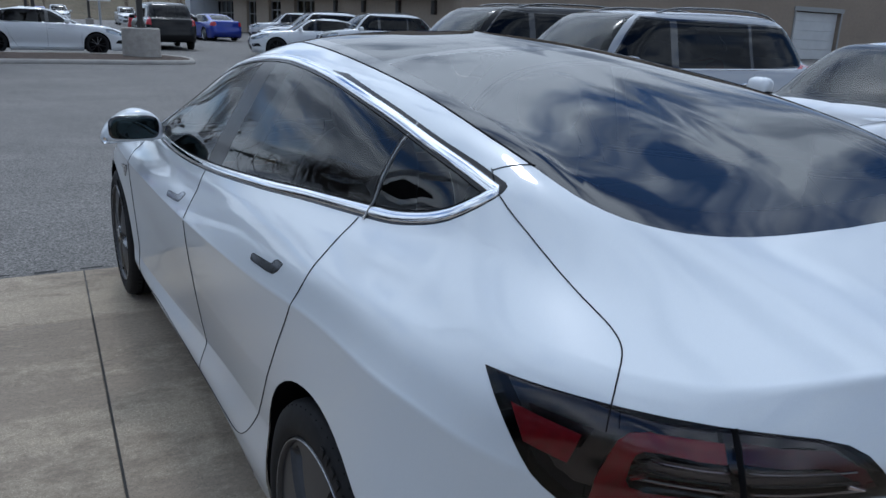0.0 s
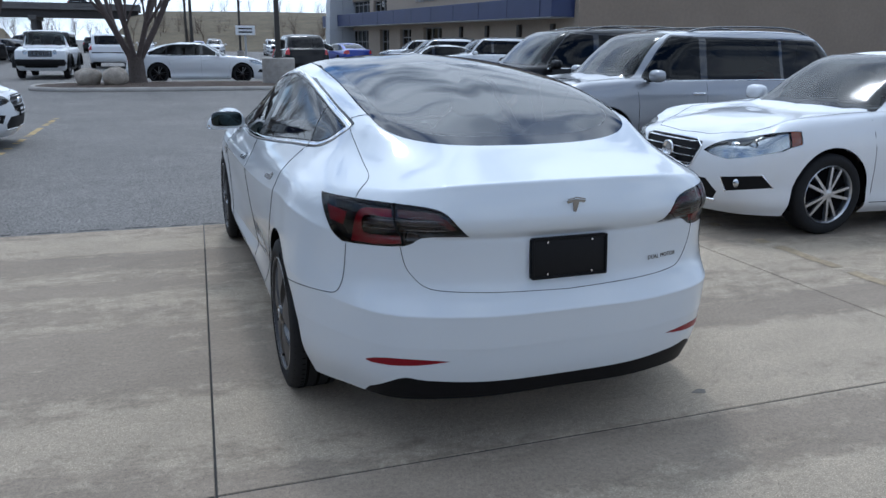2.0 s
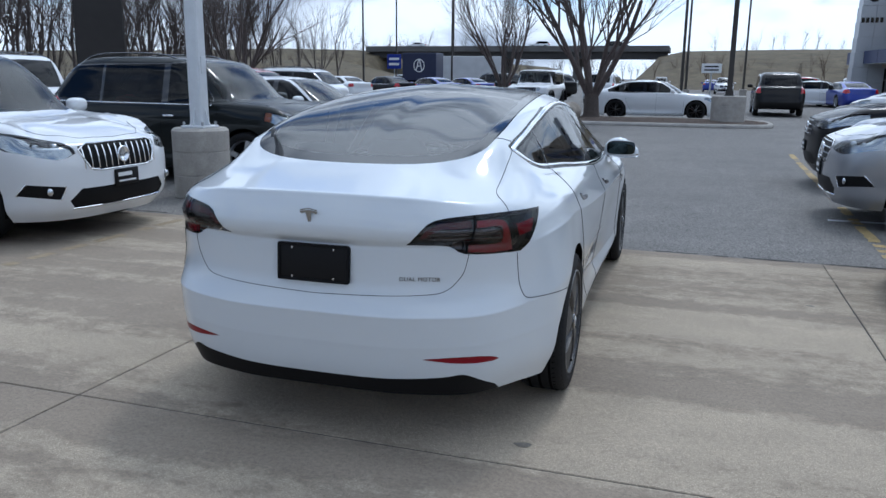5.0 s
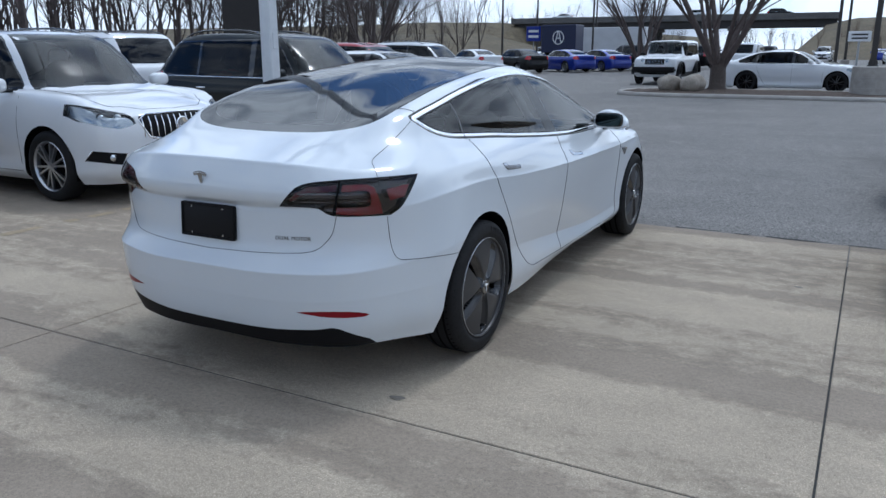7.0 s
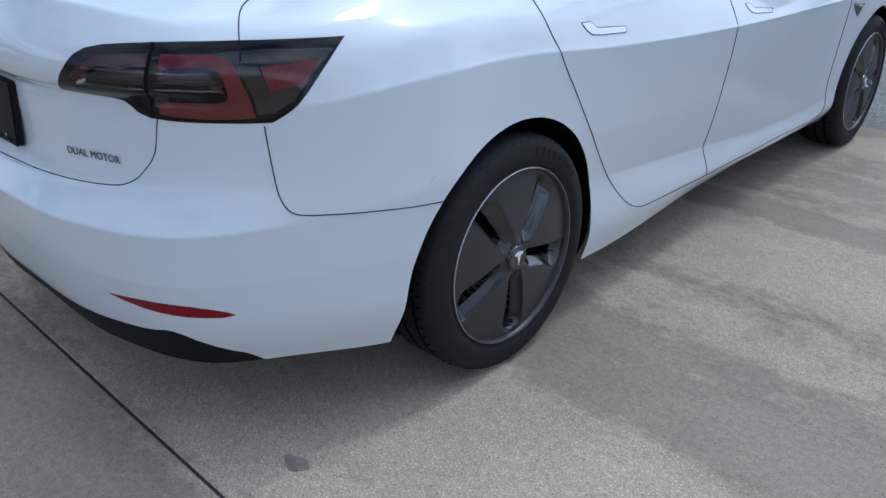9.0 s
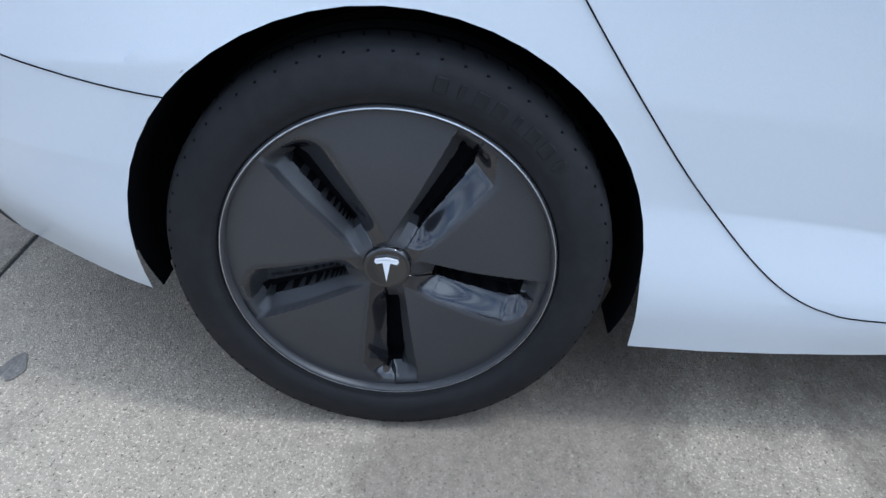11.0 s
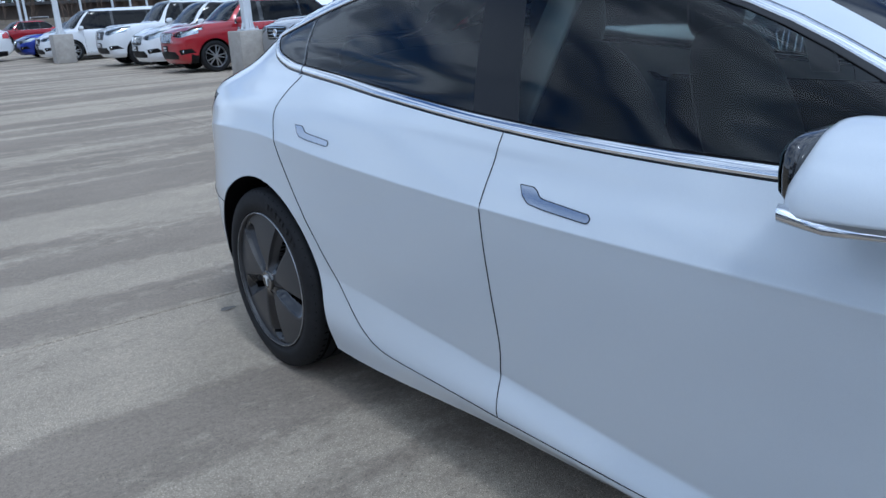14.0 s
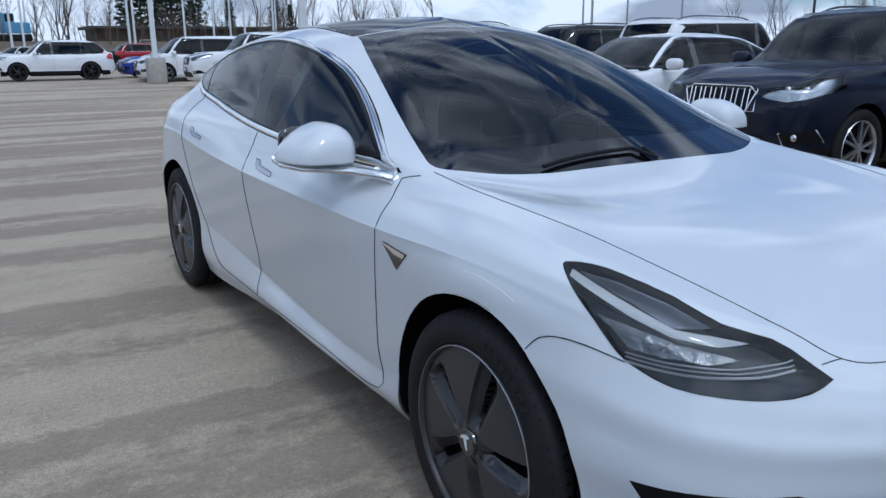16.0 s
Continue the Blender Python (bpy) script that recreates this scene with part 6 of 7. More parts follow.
SANTAFE = spec(L=4.66, W=1.89, H=1.73, wb=2.70, fo=.94, tyre=.365, gc=.20, nose=.92, cowl=1.12, belt=1.05, yc=1.10, yrf=.36, yrr=-1.60, hr=1.68, ygb=-2.10, zgb=1.16, tail=1.10, tumble=.73, spokes=6, rails=True, amber=True)
ENVISION = spec(L=4.67, W=1.84, H=1.70, wb=2.74, fo=.93, tyre=.355, gc=.18, nose=.90, cowl=1.09, belt=1.05, yc=1.14, yrf=.36, yrr=-1.60, hr=1.64, ygb=-2.12, zgb=1.18, tail=1.10, tumble=.72, spokes=12, rails=True, bars="v", gw=.53)
ATLAS = spec(L=4.95, W=1.95, H=1.76, wb=2.95, fo=.92, tyre=.375, gc=.20, nose=.98, cowl=1.16, belt=1.10, yc=1.25, yrf=.50, yrr=-1.85, hr=1.72, ygb=-2.25, zgb=1.22, tail=1.15, tumble=.75, spokes=10, rails=True)
CHEROKEE = spec(L=4.65, W=1.86, H=1.68, wb=2.71, fo=.90, tyre=.365, gc=.20, nose=.96, cowl=1.12, belt=1.06, yc=1.05, yrf=.30, yrr=-1.62, hr=1.62, ygb=-2.10, zgb=1.16, tail=1.12, tumble=.74, spokes=10, rails=True, clad=True, bars="slots")
COMPASS = spec(L=4.42, W=1.82, H=1.65, wb=2.64, fo=.87, tyre=.36, gc=.21, nose=.97, cowl=1.12, belt=1.05, yc=1.0, yrf=.28, yrr=-1.52, hr=1.59, ygb=-2.0, zgb=1.16, tail=1.12, tumble=.74, spokes=10, rails=True, clad=True, bars="slots")
RDX = spec(L=4.75, W=1.90, H=1.67, wb=2.75, fo=.95, tyre=.37, gc=.20, nose=.92, cowl=1.08, belt=1.03, yc=1.05, yrf=.25, yrr=-1.55, hr=1.60, ygb=-2.10, zgb=1.16, tail=1.10, tumble=.71, spokes=10, clad=True)
VAN = spec(L=5.15, W=2.0, H=1.76, wb=3.08, fo=.98, tyre=.35, gc=.16, nose=.86, cowl=1.08, belt=1.02, yc=1.55, yrf=.75, yrr=-2.1, hr=1.74, ygb=-2.45, zgb=1.12, tail=1.06, tumble=.78, spokes=10)
FOURRUN = spec(L=4.82, W=1.92, H=1.80, wb=2.79, fo=.90, tyre=.39, gc=.25, nose=1.04, cowl=1.18, belt=1.12, yc=.95, yrf=.35, yrr=-2.0, hr=1.76, ygb=-2.26, zgb=1.20, tail=1.14, tumble=.78, spokes=6, rails=True, square=.4)
WRANGLER = spec(L=4.55, W=1.86, H=1.84, wb=2.95, fo=.72, tyre=.42, gc=.30, nose=1.10, cowl=1.20, belt=1.16, yc=.75, yrf=.42, yrr=-2.05, hr=1.82, ygb=-2.2, zgb=1.22, tail=1.16, tumble=.86, spokes=5, clad=True, square=.9)

passat = make_car("saloon_car", "white saloon with chrome grille bars parked nose out", PASSAT, M_WHITE2, facing_west(2.72, 2.50, PASSAT), "east row of parked cars", fine=True)
journey = make_car("crossover_car", "silver grey crossover with roof rails and chrome grille", JOURNEY, M_SILVER, facing_west(2.62, 5.95, JOURNEY), "east row of parked cars", fine=True)
atlas = make_car("suv", "black SUV with chrome grille bars and roof rails", ATLAS, M_BLACKP, facing_west(2.75, 9.0, ATLAS), "east row of parked cars")
santafe = make_car("suv", "dark grey SUV with chrome grille parked nose out", SANTAFE, M_DARK, facing_east(-3.50, 6.36, SANTAFE), "west row of parked cars", fine=True)
lacrosse = make_car("saloon_car", "white saloon with dark oval grille parked nose out", LACROSSE, M_WHITE2, facing_east(-3.55, 9.45, LACROSSE), "west row of parked cars", fine=True)
envision = make_car("crossover_car", "white crossover with chrome waterfall grille", ENVISION, M_WHITE2, facing_east(-3.72, 2.35, ENVISION), "west row of parked cars", fine=True, sticker=True)
cherokee = make_car("suv", "dark navy SUV with seven chrome-rimmed grille slots", CHEROKEE, M_NAVY, facing_east(-4.2, -0.75, CHEROKEE), "west row of parked cars", jeep=False, fine=True, sticker=True)
compass = make_car("suv", "red compact SUV with a black grille", COMPASS, M_RED, facing_east(-4.1, -16.6, COMPASS), "west row of parked cars", dark_wheels=False, jeep=False)
rdx = make_car("crossover_car", "white crossover with black wheels standing across the aisle", RDX, M_WHITE2, LOT @ pose(-.95, -33.3, 0, 0, 0, -90), "cars behind the lot", dark_wheels=True)
van = make_car("minivan", "white minivan parked beside a lamp post", VAN, M_WHITE2, facing_east(-3.5, -29.0, VAN), "west row of parked cars")
fourrun = make_car("suv", "white off-road SUV with roof rails", FOURRUN, M_WHITE2, facing_east(-4.0, -22.2, FOURRUN), "west row of parked cars")
tlx = make_car("saloon_car", "white saloon with dark wheels behind the planted island", TLX, M_WHITE2, LOT @ pose(-.75, 27.3, 0, 0, 0, -90), "far cars", dark_wheels=True)
wrangler = make_car("off_road_car", "white boxy off-road car with black bumper and big tyres", WRANGLER, M_WHITE2, LOT @ pose(-6.4, 32.5, 0, 0, 0, 180), "far cars", dark_wheels=True, jeep=True)
black_saloon = make_car("saloon_car", "black saloon in a row of parked cars", PASSAT, M_BLACKP, LOT @ pose(-19, 44, 0, 0, 0, 60), "far cars")
blue_saloon = make_car("saloon_car", "bright blue saloon in a row of parked cars", TLX, M_BLUE, LOT @ pose(-17, 47, 0, 0, 0, 60), "far cars")
silver_suv = make_car("crossover_car", "white crossover in a row of parked cars", ENVISION, M_WHITE2, facing_east(-4.2, -19.4, ENVISION), "west row of parked cars")

for x, y, r, k in ((.82, -.69, .032, 1), (-2.6, -1.4, .035, 6), (2.25, 1.9, .03, 5)):
    oil_stain(x, y, r, k)

# ---- lamp posts, planted island, trees ----
M_POLE = mat("pale_grey_painted_steel", (0.60, 0.62, 0.64), 0.45, var=(6, 0.06, 60, 0.05), bump=(120, 0.05, 0.001))
M_POLED = mat("dark_bronze_painted_steel", (0.035, 0.030, 0.026), 0.5, var=(8, 0.15))
M_PED = mat("cast_concrete_base", (0.36, 0.335, 0.30), 0.9, var=(5, 0.16, 60, 0.12), bump=(90, 0.35, 0.004))
M_BOLT = mat("galvanised_bolt", (0.35, 0.36, 0.37), 0.4, 0.8, var=(80, 0.2))
M_BARK = mat("grey_brown_bark", (0.085, 0.068, 0.058), 0.95, var=(14, 0.3, 60, 0.25), bump=(50, 0.8, 0.01))
M_TWIG = mat("bare_twig_bark", (0.095, 0.075, 0.068), 0.95, var=(8, 0.25))
M_WOODS = mat("far_bare_woods", (0.075, 0.060, 0.055), 0.95, var=(2, 0.3))
M_PINE = mat("dark_evergreen_needles", (0.022, 0.035, 0.020), 0.85, var=(4, 0.4))
M_BRUSH = mat("reddish_winter_brush", (0.12, 0.085, 0.06), 0.95, var=(3, 0.35))
M_BOULDER = mat("weathered_boulder", (0.33, 0.29, 0.24), 0.9, var=(6, 0.25, 30, 0.2), bump=(20, 0.7, 0.02))


def lamp_post(x, y, h=9.5, side=0.17, steel=None, base=(0.34, 1.0, True), heads=2, label="", arm=0.9, yaw=0.0, fine=True):
    """A square steel post on a concrete base: base is (half width, height, round)."""
    steel = steel or M_POLE
    post = empty("lamp_post", pose(x, y, 0, 0, 0, YAW + yaw), label, "lamp post", "lot lamp posts")
    r, bh, is_round = base
    if bh:
        bm = bmesh.new()
        if is_round:
            prof = [(0, r), (bh * .32, r), (bh * .325, r - .006), (bh * .335, r - .006), (bh * .34, r), (bh * .66, r), (bh * .665, r - .006), (bh * .675, r - .006), (bh * .68, r), (bh - .03, r), (bh, r - .03), (bh, .001)]
            lathe_bm(prof, 40, bm)
            bmesh.ops.rotate(bm, verts=bm.verts, cent=(0, 0, 0), matrix=Matrix.Rotation(radians(-90), 3, "Y"))
        else:
            box_bm(0, 0, bh / 2, 2 * r, 2 * r, bh, .025, 2, bm)
        part("base", bm, M_PED, post, "weathered concrete base", angle=35)
    flange = part("flange", box_bm(0, 0, bh + .015, side * 1.9, side * 1.9, .03, .006, 1), steel, post, angle=35)
    for sx in (-1, 1) if fine else ():
        for sy in (-1, 1):
            b = part("bolt", cyl_bm((sx * side * .78, sy * side * .78, bh + .02), (sx * side * .78, sy * side * .78, bh + .075), .016, n=6), M_BOLT, flange)
    for a in range(4) if fine else ():
        g = bmesh.new()
        vs = [g.verts.new(p) for p in ((side * .5, -.006, bh + .03), (side * .88, -.006, bh + .03), (side * .5, -.006, bh + .24))]
        g.faces.new(vs)
        ex = bmesh.ops.extrude_face_region(g, geom=g.faces[:])["geom"]
        bmesh.ops.translate(g, vec=(0, .012, 0), verts=[v for v in ex if isinstance(v, bmesh.types.BMVert)])
        bmesh.ops.rotate(g, verts=g.verts, cent=(0, 0, 0), matrix=Matrix.Rotation(a * math.pi / 2, 3, "Z"))
        bmesh.ops.recalc_face_normals(g, faces=g.faces)
        part("gusset", g, steel, post)
    bm = bmesh.new()
    rings = []
    for z, k in ((bh + .03, 1.0), (h * .5, .88), (h, .72)):
        s, c = side / 2 * k, side * .07
        rings.append([bm.verts.new(p) for p in ((s - c, -s, z), (s, -s + c, z), (s, s - c, z), (s - c, s, z), (-s + c, s, z), (-s, s - c, z), (-s, -s + c, z), (-s + c, -s, z))])
    for p, q in zip(rings, rings[1:]):
        for i in range(8):
            bm.faces.new((p[i], p[(i + 1) % 8], q[(i + 1) % 8], q[i]))
    bm.faces.new(rings[-1])
    part("pole", bm, steel, post)
    part("hand_hole_cover", box_bm(side * .5 + .002, 0, bh + .75, .012, side * .45, .20, .004, 1), steel, post)
    for k in range(heads):
        a = math.pi * k + math.pi / 2
        d = Vector((math.cos(a), math.sin(a), 0))
        ar = part("arm", cyl_bm(Vector((0, 0, h - .15)), d * arm + Vector((0, 0, h - .05)), .035, n=8), steel, post)
        hd = part("lamp_head", box_bm(d.x * (arm + .3), d.y * (arm + .3), h - .04, .34 if abs(d.y) > .5 else .62, .62 if abs(d.y) > .5 else .34, .16, .03, 2), steel, post, "flat box lamp head", angle=40)
    return post


def lot(x, y):
    p = LOT @ Vector((x, y, 0))
    return p.x, p.y


near_post = lamp_post(-4.34, 4.72, base=(.34, .84, True), label="pale grey steel lamp post on a round concrete base")
lamp_post(-4.95, -12.5, base=(.32, .95, False), label="pale grey steel lamp post on a square concrete base")
lamp_post(-4.84, -26.9, base=(.32, .95, False), label="pale grey steel lamp post on a square concrete base")
lamp_post(2.65, 24.3, side=.17, steel=M_POLED, base=(.55, .95, True), label="dark bronze lamp post on a broad concrete base")

curb = bmesh.new()
isl = rounded([(-4.6, 22.9), (-3.4, 22.25), (0, 22.3), (3.2, 22.45), (3.9, 23.3), (3.85, 25.0), (3.0, 25.9), (0, 25.9), (-3.4, 25.8), (-4.6, 25.2), (-4.95, 24.0)], 5)
sweep_bm([(x, y, .02) for x, y in isl], [(0, 0, 1)] * len(isl), .20, .20, curb, closed=True, n=10)
kerb = part("curb", curb, M_CURB, None, smooth=True)
tagged(kerb, "pale concrete curb round a planted island", "curb", kind="structure")
rnd = random.Random(5)
bed = bmesh.new()
mid = bed.verts.new((-.4, 24.1, .18))
inner = [[bed.verts.new((-.4 + (x + .4) * k, 24.1 + (y - 24.1) * k, .09 + .10 * (1 - k) + rnd.uniform(-.012, .012))) for x, y in isl] for k in (.35, .6, .8, .92, .985)]
for i in range(len(isl)):
    j = (i + 1) % len(isl)
    bed.faces.new((mid, inner[0][i], inner[0][j]))
    for a, b in zip(inner, inner[1:]):
        bed.faces.new((a[i], b[i], b[j], a[j]))
tagged(part("mulch_bed", bed, M_MULCH, None, smooth=True), "brown mulch bed inside the curbed island", "mulch", kind="structure")


def boulder(x, y, s, seed):
    rd = random.Random(seed)
    ks = [rd.uniform(0, 6) for _ in range(6)]
    bm = blob_bm((0, 0, s * .55), (s, s * .8, s * .66), 2.4, 22, 14, lambda p: p * (1 + .10 * math.sin(3 * p.x + ks[0]) + .08 * math.sin(4 * p.y + ks[1]) * math.cos(3 * p.z + ks[2]) + .04 * math.sin(9 * p.x + ks[3])))
    ob = part("boulder", bm, M_BOULDER, None, smooth=True)
    ob.matrix_world = pose(x, y, .10, 0, 0, seed * 40)
    tagged(ob, "rounded tan boulder on the mulch bed", "boulder", "island boulders")


boulder(-3.35, 23.9, .42, 1)
boulder(-2.55, 23.7, .46, 2)


def grow(V, F, p, d, length, rad, level, top, rd, droop, sides, up, kids=3):
    """Adds one limb and, from it, finer ones: tapered bent bars."""
    n = sides if level else sides + 2
    steps = 3 if level < 2 else 2
    ring = None
    for s in range(steps + 1):
        t = s / steps
        r = rad * (1 - .45 * t)
        a = d.orthogonal().normalized()
        b = d.cross(a).normalized()
        cur = len(V)
        for k in range(n):
            c = p + a * (r * math.cos(2 * math.pi * k / n)) + b * (r * math.sin(2 * math.pi * k / n))
            V.append((c.x, c.y, c.z))
        if ring is not None:
            for k in range(n):
                F.append((ring + k, ring + (k + 1) % n, cur + (k + 1) % n, cur + k))
        ring = cur
        if level < top and s > 0:
            for _ in range(rd.choice((1, 2)) if s < steps else kids - 1):
                e = (d + Vector((rd.uniform(-1, 1), rd.uniform(-1, 1), rd.uniform(-.55, .8))) * (.62 if level else .5)).normalized()
                grow(V, F, p, e, length * rd.uniform(.55, .80), r * rd.uniform(.5, .72), level + 1, top, rd, droop, max(3, sides - 1), up, kids)
        if s < steps:
            p = p + d * (length / steps)
            d = (d + Vector((rd.uniform(-.16, .16), rd.uniform(-.16, .16), up * .10 - droop * level * .03))).normalized()


def bare_tree(x, y, h, stems, seed, top=4, lean=.5, trunk=.16, z=0.0, label="", name="tree"):
    rd = random.Random(seed)
    tree = empty(name, pose(x, y, z), label, "tree", "bare lot trees")
    V, F = [], []
    n0 = 12
    prof = [(0, trunk * 1.9), (.12, trunk * 1.45), (.45, trunk * 1.25), (.9, trunk * 1.25)]
    rings = []
    for zz, r in prof:
        rings.append(len(V))
        for k in range(n0):
            w = 1 + .12 * math.sin(3 * k + zz * 4)
            V.append((r * w * math.cos(2 * math.pi * k / n0), r * w * math.sin(2 * math.pi * k / n0), zz))
    for a, b in zip(rings, rings[1:]):
        for k in range(n0):
            F.append((a + k, a + (k + 1) % n0, b + (k + 1) % n0, b + k))
    part("trunk", mesh_of("trunk", V, F, M_BARK), None, tree)
    V, F = [], []
    for s in range(stems):
        a = 2 * math.pi * (s + rd.uniform(-.2, .2)) / stems
        d = Vector((math.cos(a) * lean, math.sin(a) * lean, 1)).normalized()
        grow(V, F, Vector((math.cos(a) * trunk * .5, math.sin(a) * trunk * .5, .70)), d, h * rd.uniform(.36, .46), trunk * rd.uniform(.42, .62), 0, top, rd, .3, 5, 1)
    part("crown", mesh_of("crown", V, F, M_TWIG), None, tree, "bare branching limbs and twigs")
    return tree


island_tree = bare_tree(-1.9, 24.6, 8.5, 7, 11, 4, .55, .19, .12, "bare multi-stemmed tree on the mulch island")
bare_tree(-10.2, 47, 9.5, 6, 23, 4, .5, .19, 0, "bare multi-stemmed tree behind parked cars")
bare_tree(-18.6, 29.0, 9.0, 6, 31, 4, .55, .20, 0, "bare multi-stemmed tree beside the lot")


def woods(name, spots, seed, label, material=M_WOODS, top=3, kids=3):
    """Many bare trees as one far wood; spots of (x, y, z, height)."""
    rd = random.Random(seed)
    V, F = [], []
    for x, y, z, h in spots:
        d = Vector((rd.uniform(-.08, .08), rd.uniform(-.08, .08), 1)).normalized()
        grow(V, F, Vector((x, y, z)), d, h * .52, h * .014, 0, top, rd, .1, 3, 1, kids)
    ob = part(name, mesh_of(name, V, F, material, False), None)
    return tagged(ob, label, "trees", kind="stuff")


rd = random.Random(77)
woods("woods", [(-rd.uniform(40, 66) - k * .10, -6 + k * 1.25 + rd.uniform(-1, 1), 0, rd.uniform(9, 15)) for k in range(75)] + [(-rd.uniform(46, 80), rd.uniform(-15, 110), 0, rd.uniform(8, 14)) for k in range(110)], 1, "dense bare winter woods beside the lot", kids=4)
woods("brush", [(-rd.uniform(44, 70), rd.uniform(-10, 100), 0, rd.uniform(2, 4.5)) for k in range(160)], 8, "grey brown undergrowth below the woods", M_WOODS, 2, 4)
woods("woods", [(-170 + k * 2.6 + rd.uniform(-1.5, 1.5), rd.uniform(196, 225), 5, rd.uniform(6, 10)) for k in range(48)], 2, "far bare tree line behind the highway bank", kids=3)
woods("woods", [(-70 + k * 2.0 + rd.uniform(-1, 1), rd.uniform(184, 200), 0, rd.uniform(4, 7)) for k in range(38)], 12, "bare trees seen below the bridge", kids=4)
woods("woods", [(8 + k * 3.0 + rd.uniform(-1.5, 1.5), rd.uniform(190, 215), 6, rd.uniform(4, 7.5)) for k in range(30)], 3, "low bare trees along the highway bank")
woods("woods", [(-78 + k * 1.9 + rd.uniform(-2, 2), -rd.uniform(112, 150), 0, rd.uniform(9, 15)) for k in range(62)], 4, "bare winter trees beyond the lot")
woods("brush", [(rd.uniform(-45, 30), -rd.uniform(86, 96), 1.6, rd.uniform(2.2, 4.6)) for k in range(110)], 5, "reddish leafless brush on a bank", M_BRUSH, 2, 4)
woods("brush", [(rd.uniform(-160, -66), rd.uniform(126, 160), 1.0 + 0, rd.uniform(3, 6)) for k in range(70)] + [(rd.uniform(-4, 90), rd.uniform(120, 150), .6, rd.uniform(3, 5.5)) for k in range(110)], 9, "leafless brush on the highway bank", M_BRUSH, 2, 4)
woods("woods", [(-60 - k * 3.0, -40 - k * 1.0 + rd.uniform(-6, 6), 0, rd.uniform(4, 7)) for k in range(40)], 6, "low bare trees along the road")


def evergreen(x, y, h, seed):
    rd = random.Random(seed)
    tree = empty("evergreen_tree", pose(x, y, 0), "tall dark evergreen with an uneven open crown", "tree", "evergreens behind the lot")
    part("trunk", cyl_bm((0, 0, 0), (0, 0, h * .95), h * .018, h * .004, 8), M_BARK, tree)
    V, F = [], []
    for k in range(1500):
        t = rd.random() ** .8
        z = h * (.12 + .88 * t)
        a = rd.uniform(0, 2 * math.pi)
        lobe = .72 + .28 * math.sin(a * 3 + math.floor(t * 11) * 2.1)
        r = h * .20 * (1 - t) ** .75 * lobe * math.sqrt(rd.uniform(.15, 1)) + .1
        c = Vector((r * math.cos(a), r * math.sin(a), z - r * .18))
        s = h * .020 * rd.uniform(.6, 1.5)
        i = len(V)
        for _ in range(3):
            q = c + Vector((rd.uniform(-1, 1), rd.uniform(-1, 1), rd.uniform(-.5, .5))) * s * 1.6
            V.append(tuple(q))
        F.append((i, i + 1, i + 2))
    part("crown", mesh_of("crown", V, F, M_PINE, False), None, tree)


for k, (x, y, h) in enumerate([(-20.5, -112, 17), (-23.5, -110, 19), (-26.5, -114, 18), (-29, -112, 15), (-36, -118, 9), (-44, -120, 10), (-47, -121, 8), (-4, -125, 9)]):
    evergreen(x, y, h, 60 + k)

# ---- highway bank and bridge ----
M_BRIDGE = mat("weathered_bridge_concrete", (0.13, 0.125, 0.12), 0.9, var=(.6, .2, 4, .15))
M_STEELB = mat("dark_bridge_girder", (0.045, 0.043, 0.042), 0.7, var=(1, .2))


def bank(name, pts, ys, heights, label, material):
    """A grassy bank: heights over the rows ys, along the stations pts of x and a factor."""
    rd = random.Random(len(name) + len(pts))
    bm = bmesh.new()
    rows = []
    for x, k in pts:
        rows.append([bm.verts.new((x, y + rd.uniform(-.6, .6), max(-.3, h * k + rd.uniform(-.12, .12) * (h > .5)))) for y, h in zip(ys, heights)])
    for a, b in zip(rows, rows[1:]):
        for i in range(len(ys) - 1):
            bm.faces.new((a[i], b[i], b[i + 1], a[i + 1]))
    ob = part(name, bm, material, None, smooth=True)
    return tagged(ob, label, "grass bank", kind="structure")


M_BANK = mat("dry_winter_grass_bank", (0.105, 0.083, 0.048), 0.95, var=(.35, .3, 3, .3), bump=(4, .8, .15))
bank("embankment", [(-420, .9), (-260, .95), (-180, 1), (-120, 1), (-90, 1.05), (-72, 1), (-66, .85), (-62, .0)], [118, 128, 142, 156, 166, 200, 420], [-.3, .8, 3.2, 5.8, 7.2, 7.3, 7.0], "brown winter grass bank carrying the highway", M_BANK)
bank("embankment", [(-9, .0), (-5, .8), (0, .95), (20, 1), (60, 1.0), (120, 1), (300, 1), (500, 1)], [112, 124, 138, 154, 166, 200, 420], [-.3, 1.0, 3.6, 6.0, 7.3, 7.4, 7.2], "brown winter grass bank carrying the highway", M_BANK)
bank("embankment", [(-140, .9), (-60, 1), (-20, 1.05), (10, 1.2), (45, 1.3), (90, 1.2)], [-78, -83, -88, -98, -110], [-.2, .8, 1.7, 1.9, 1.6], "brown brushy bank at the end of the lot", mat("brown_brush_bank", (0.115, 0.088, 0.058), 0.95, var=(.8, .35, 5, .3), bump=(6, .8, .1)))
bank("embankment", [(-75, .6), (-74, 1), (-60, 1.0), (-40, .0)], [60, 75, 90, 115, 130], [-.2, .8, 2.4, 3.8, 4.2], "grassy slope below the woods", M_BANK)
bridge = empty("highway_bridge", pose(-36, 170, 0), "low dark concrete highway bridge with piers", "bridge")
part("deck", box_bm(0, 0, 7.15, 66, 12, .7, .08, 1), M_BRIDGE, bridge)
part("girder", box_bm(0, -4.8, 6.15, 65, .5, 1.3), M_STEELB, bridge)
part("girder", box_bm(0, 4.8, 6.15, 65, .5, 1.3), M_STEELB, bridge)
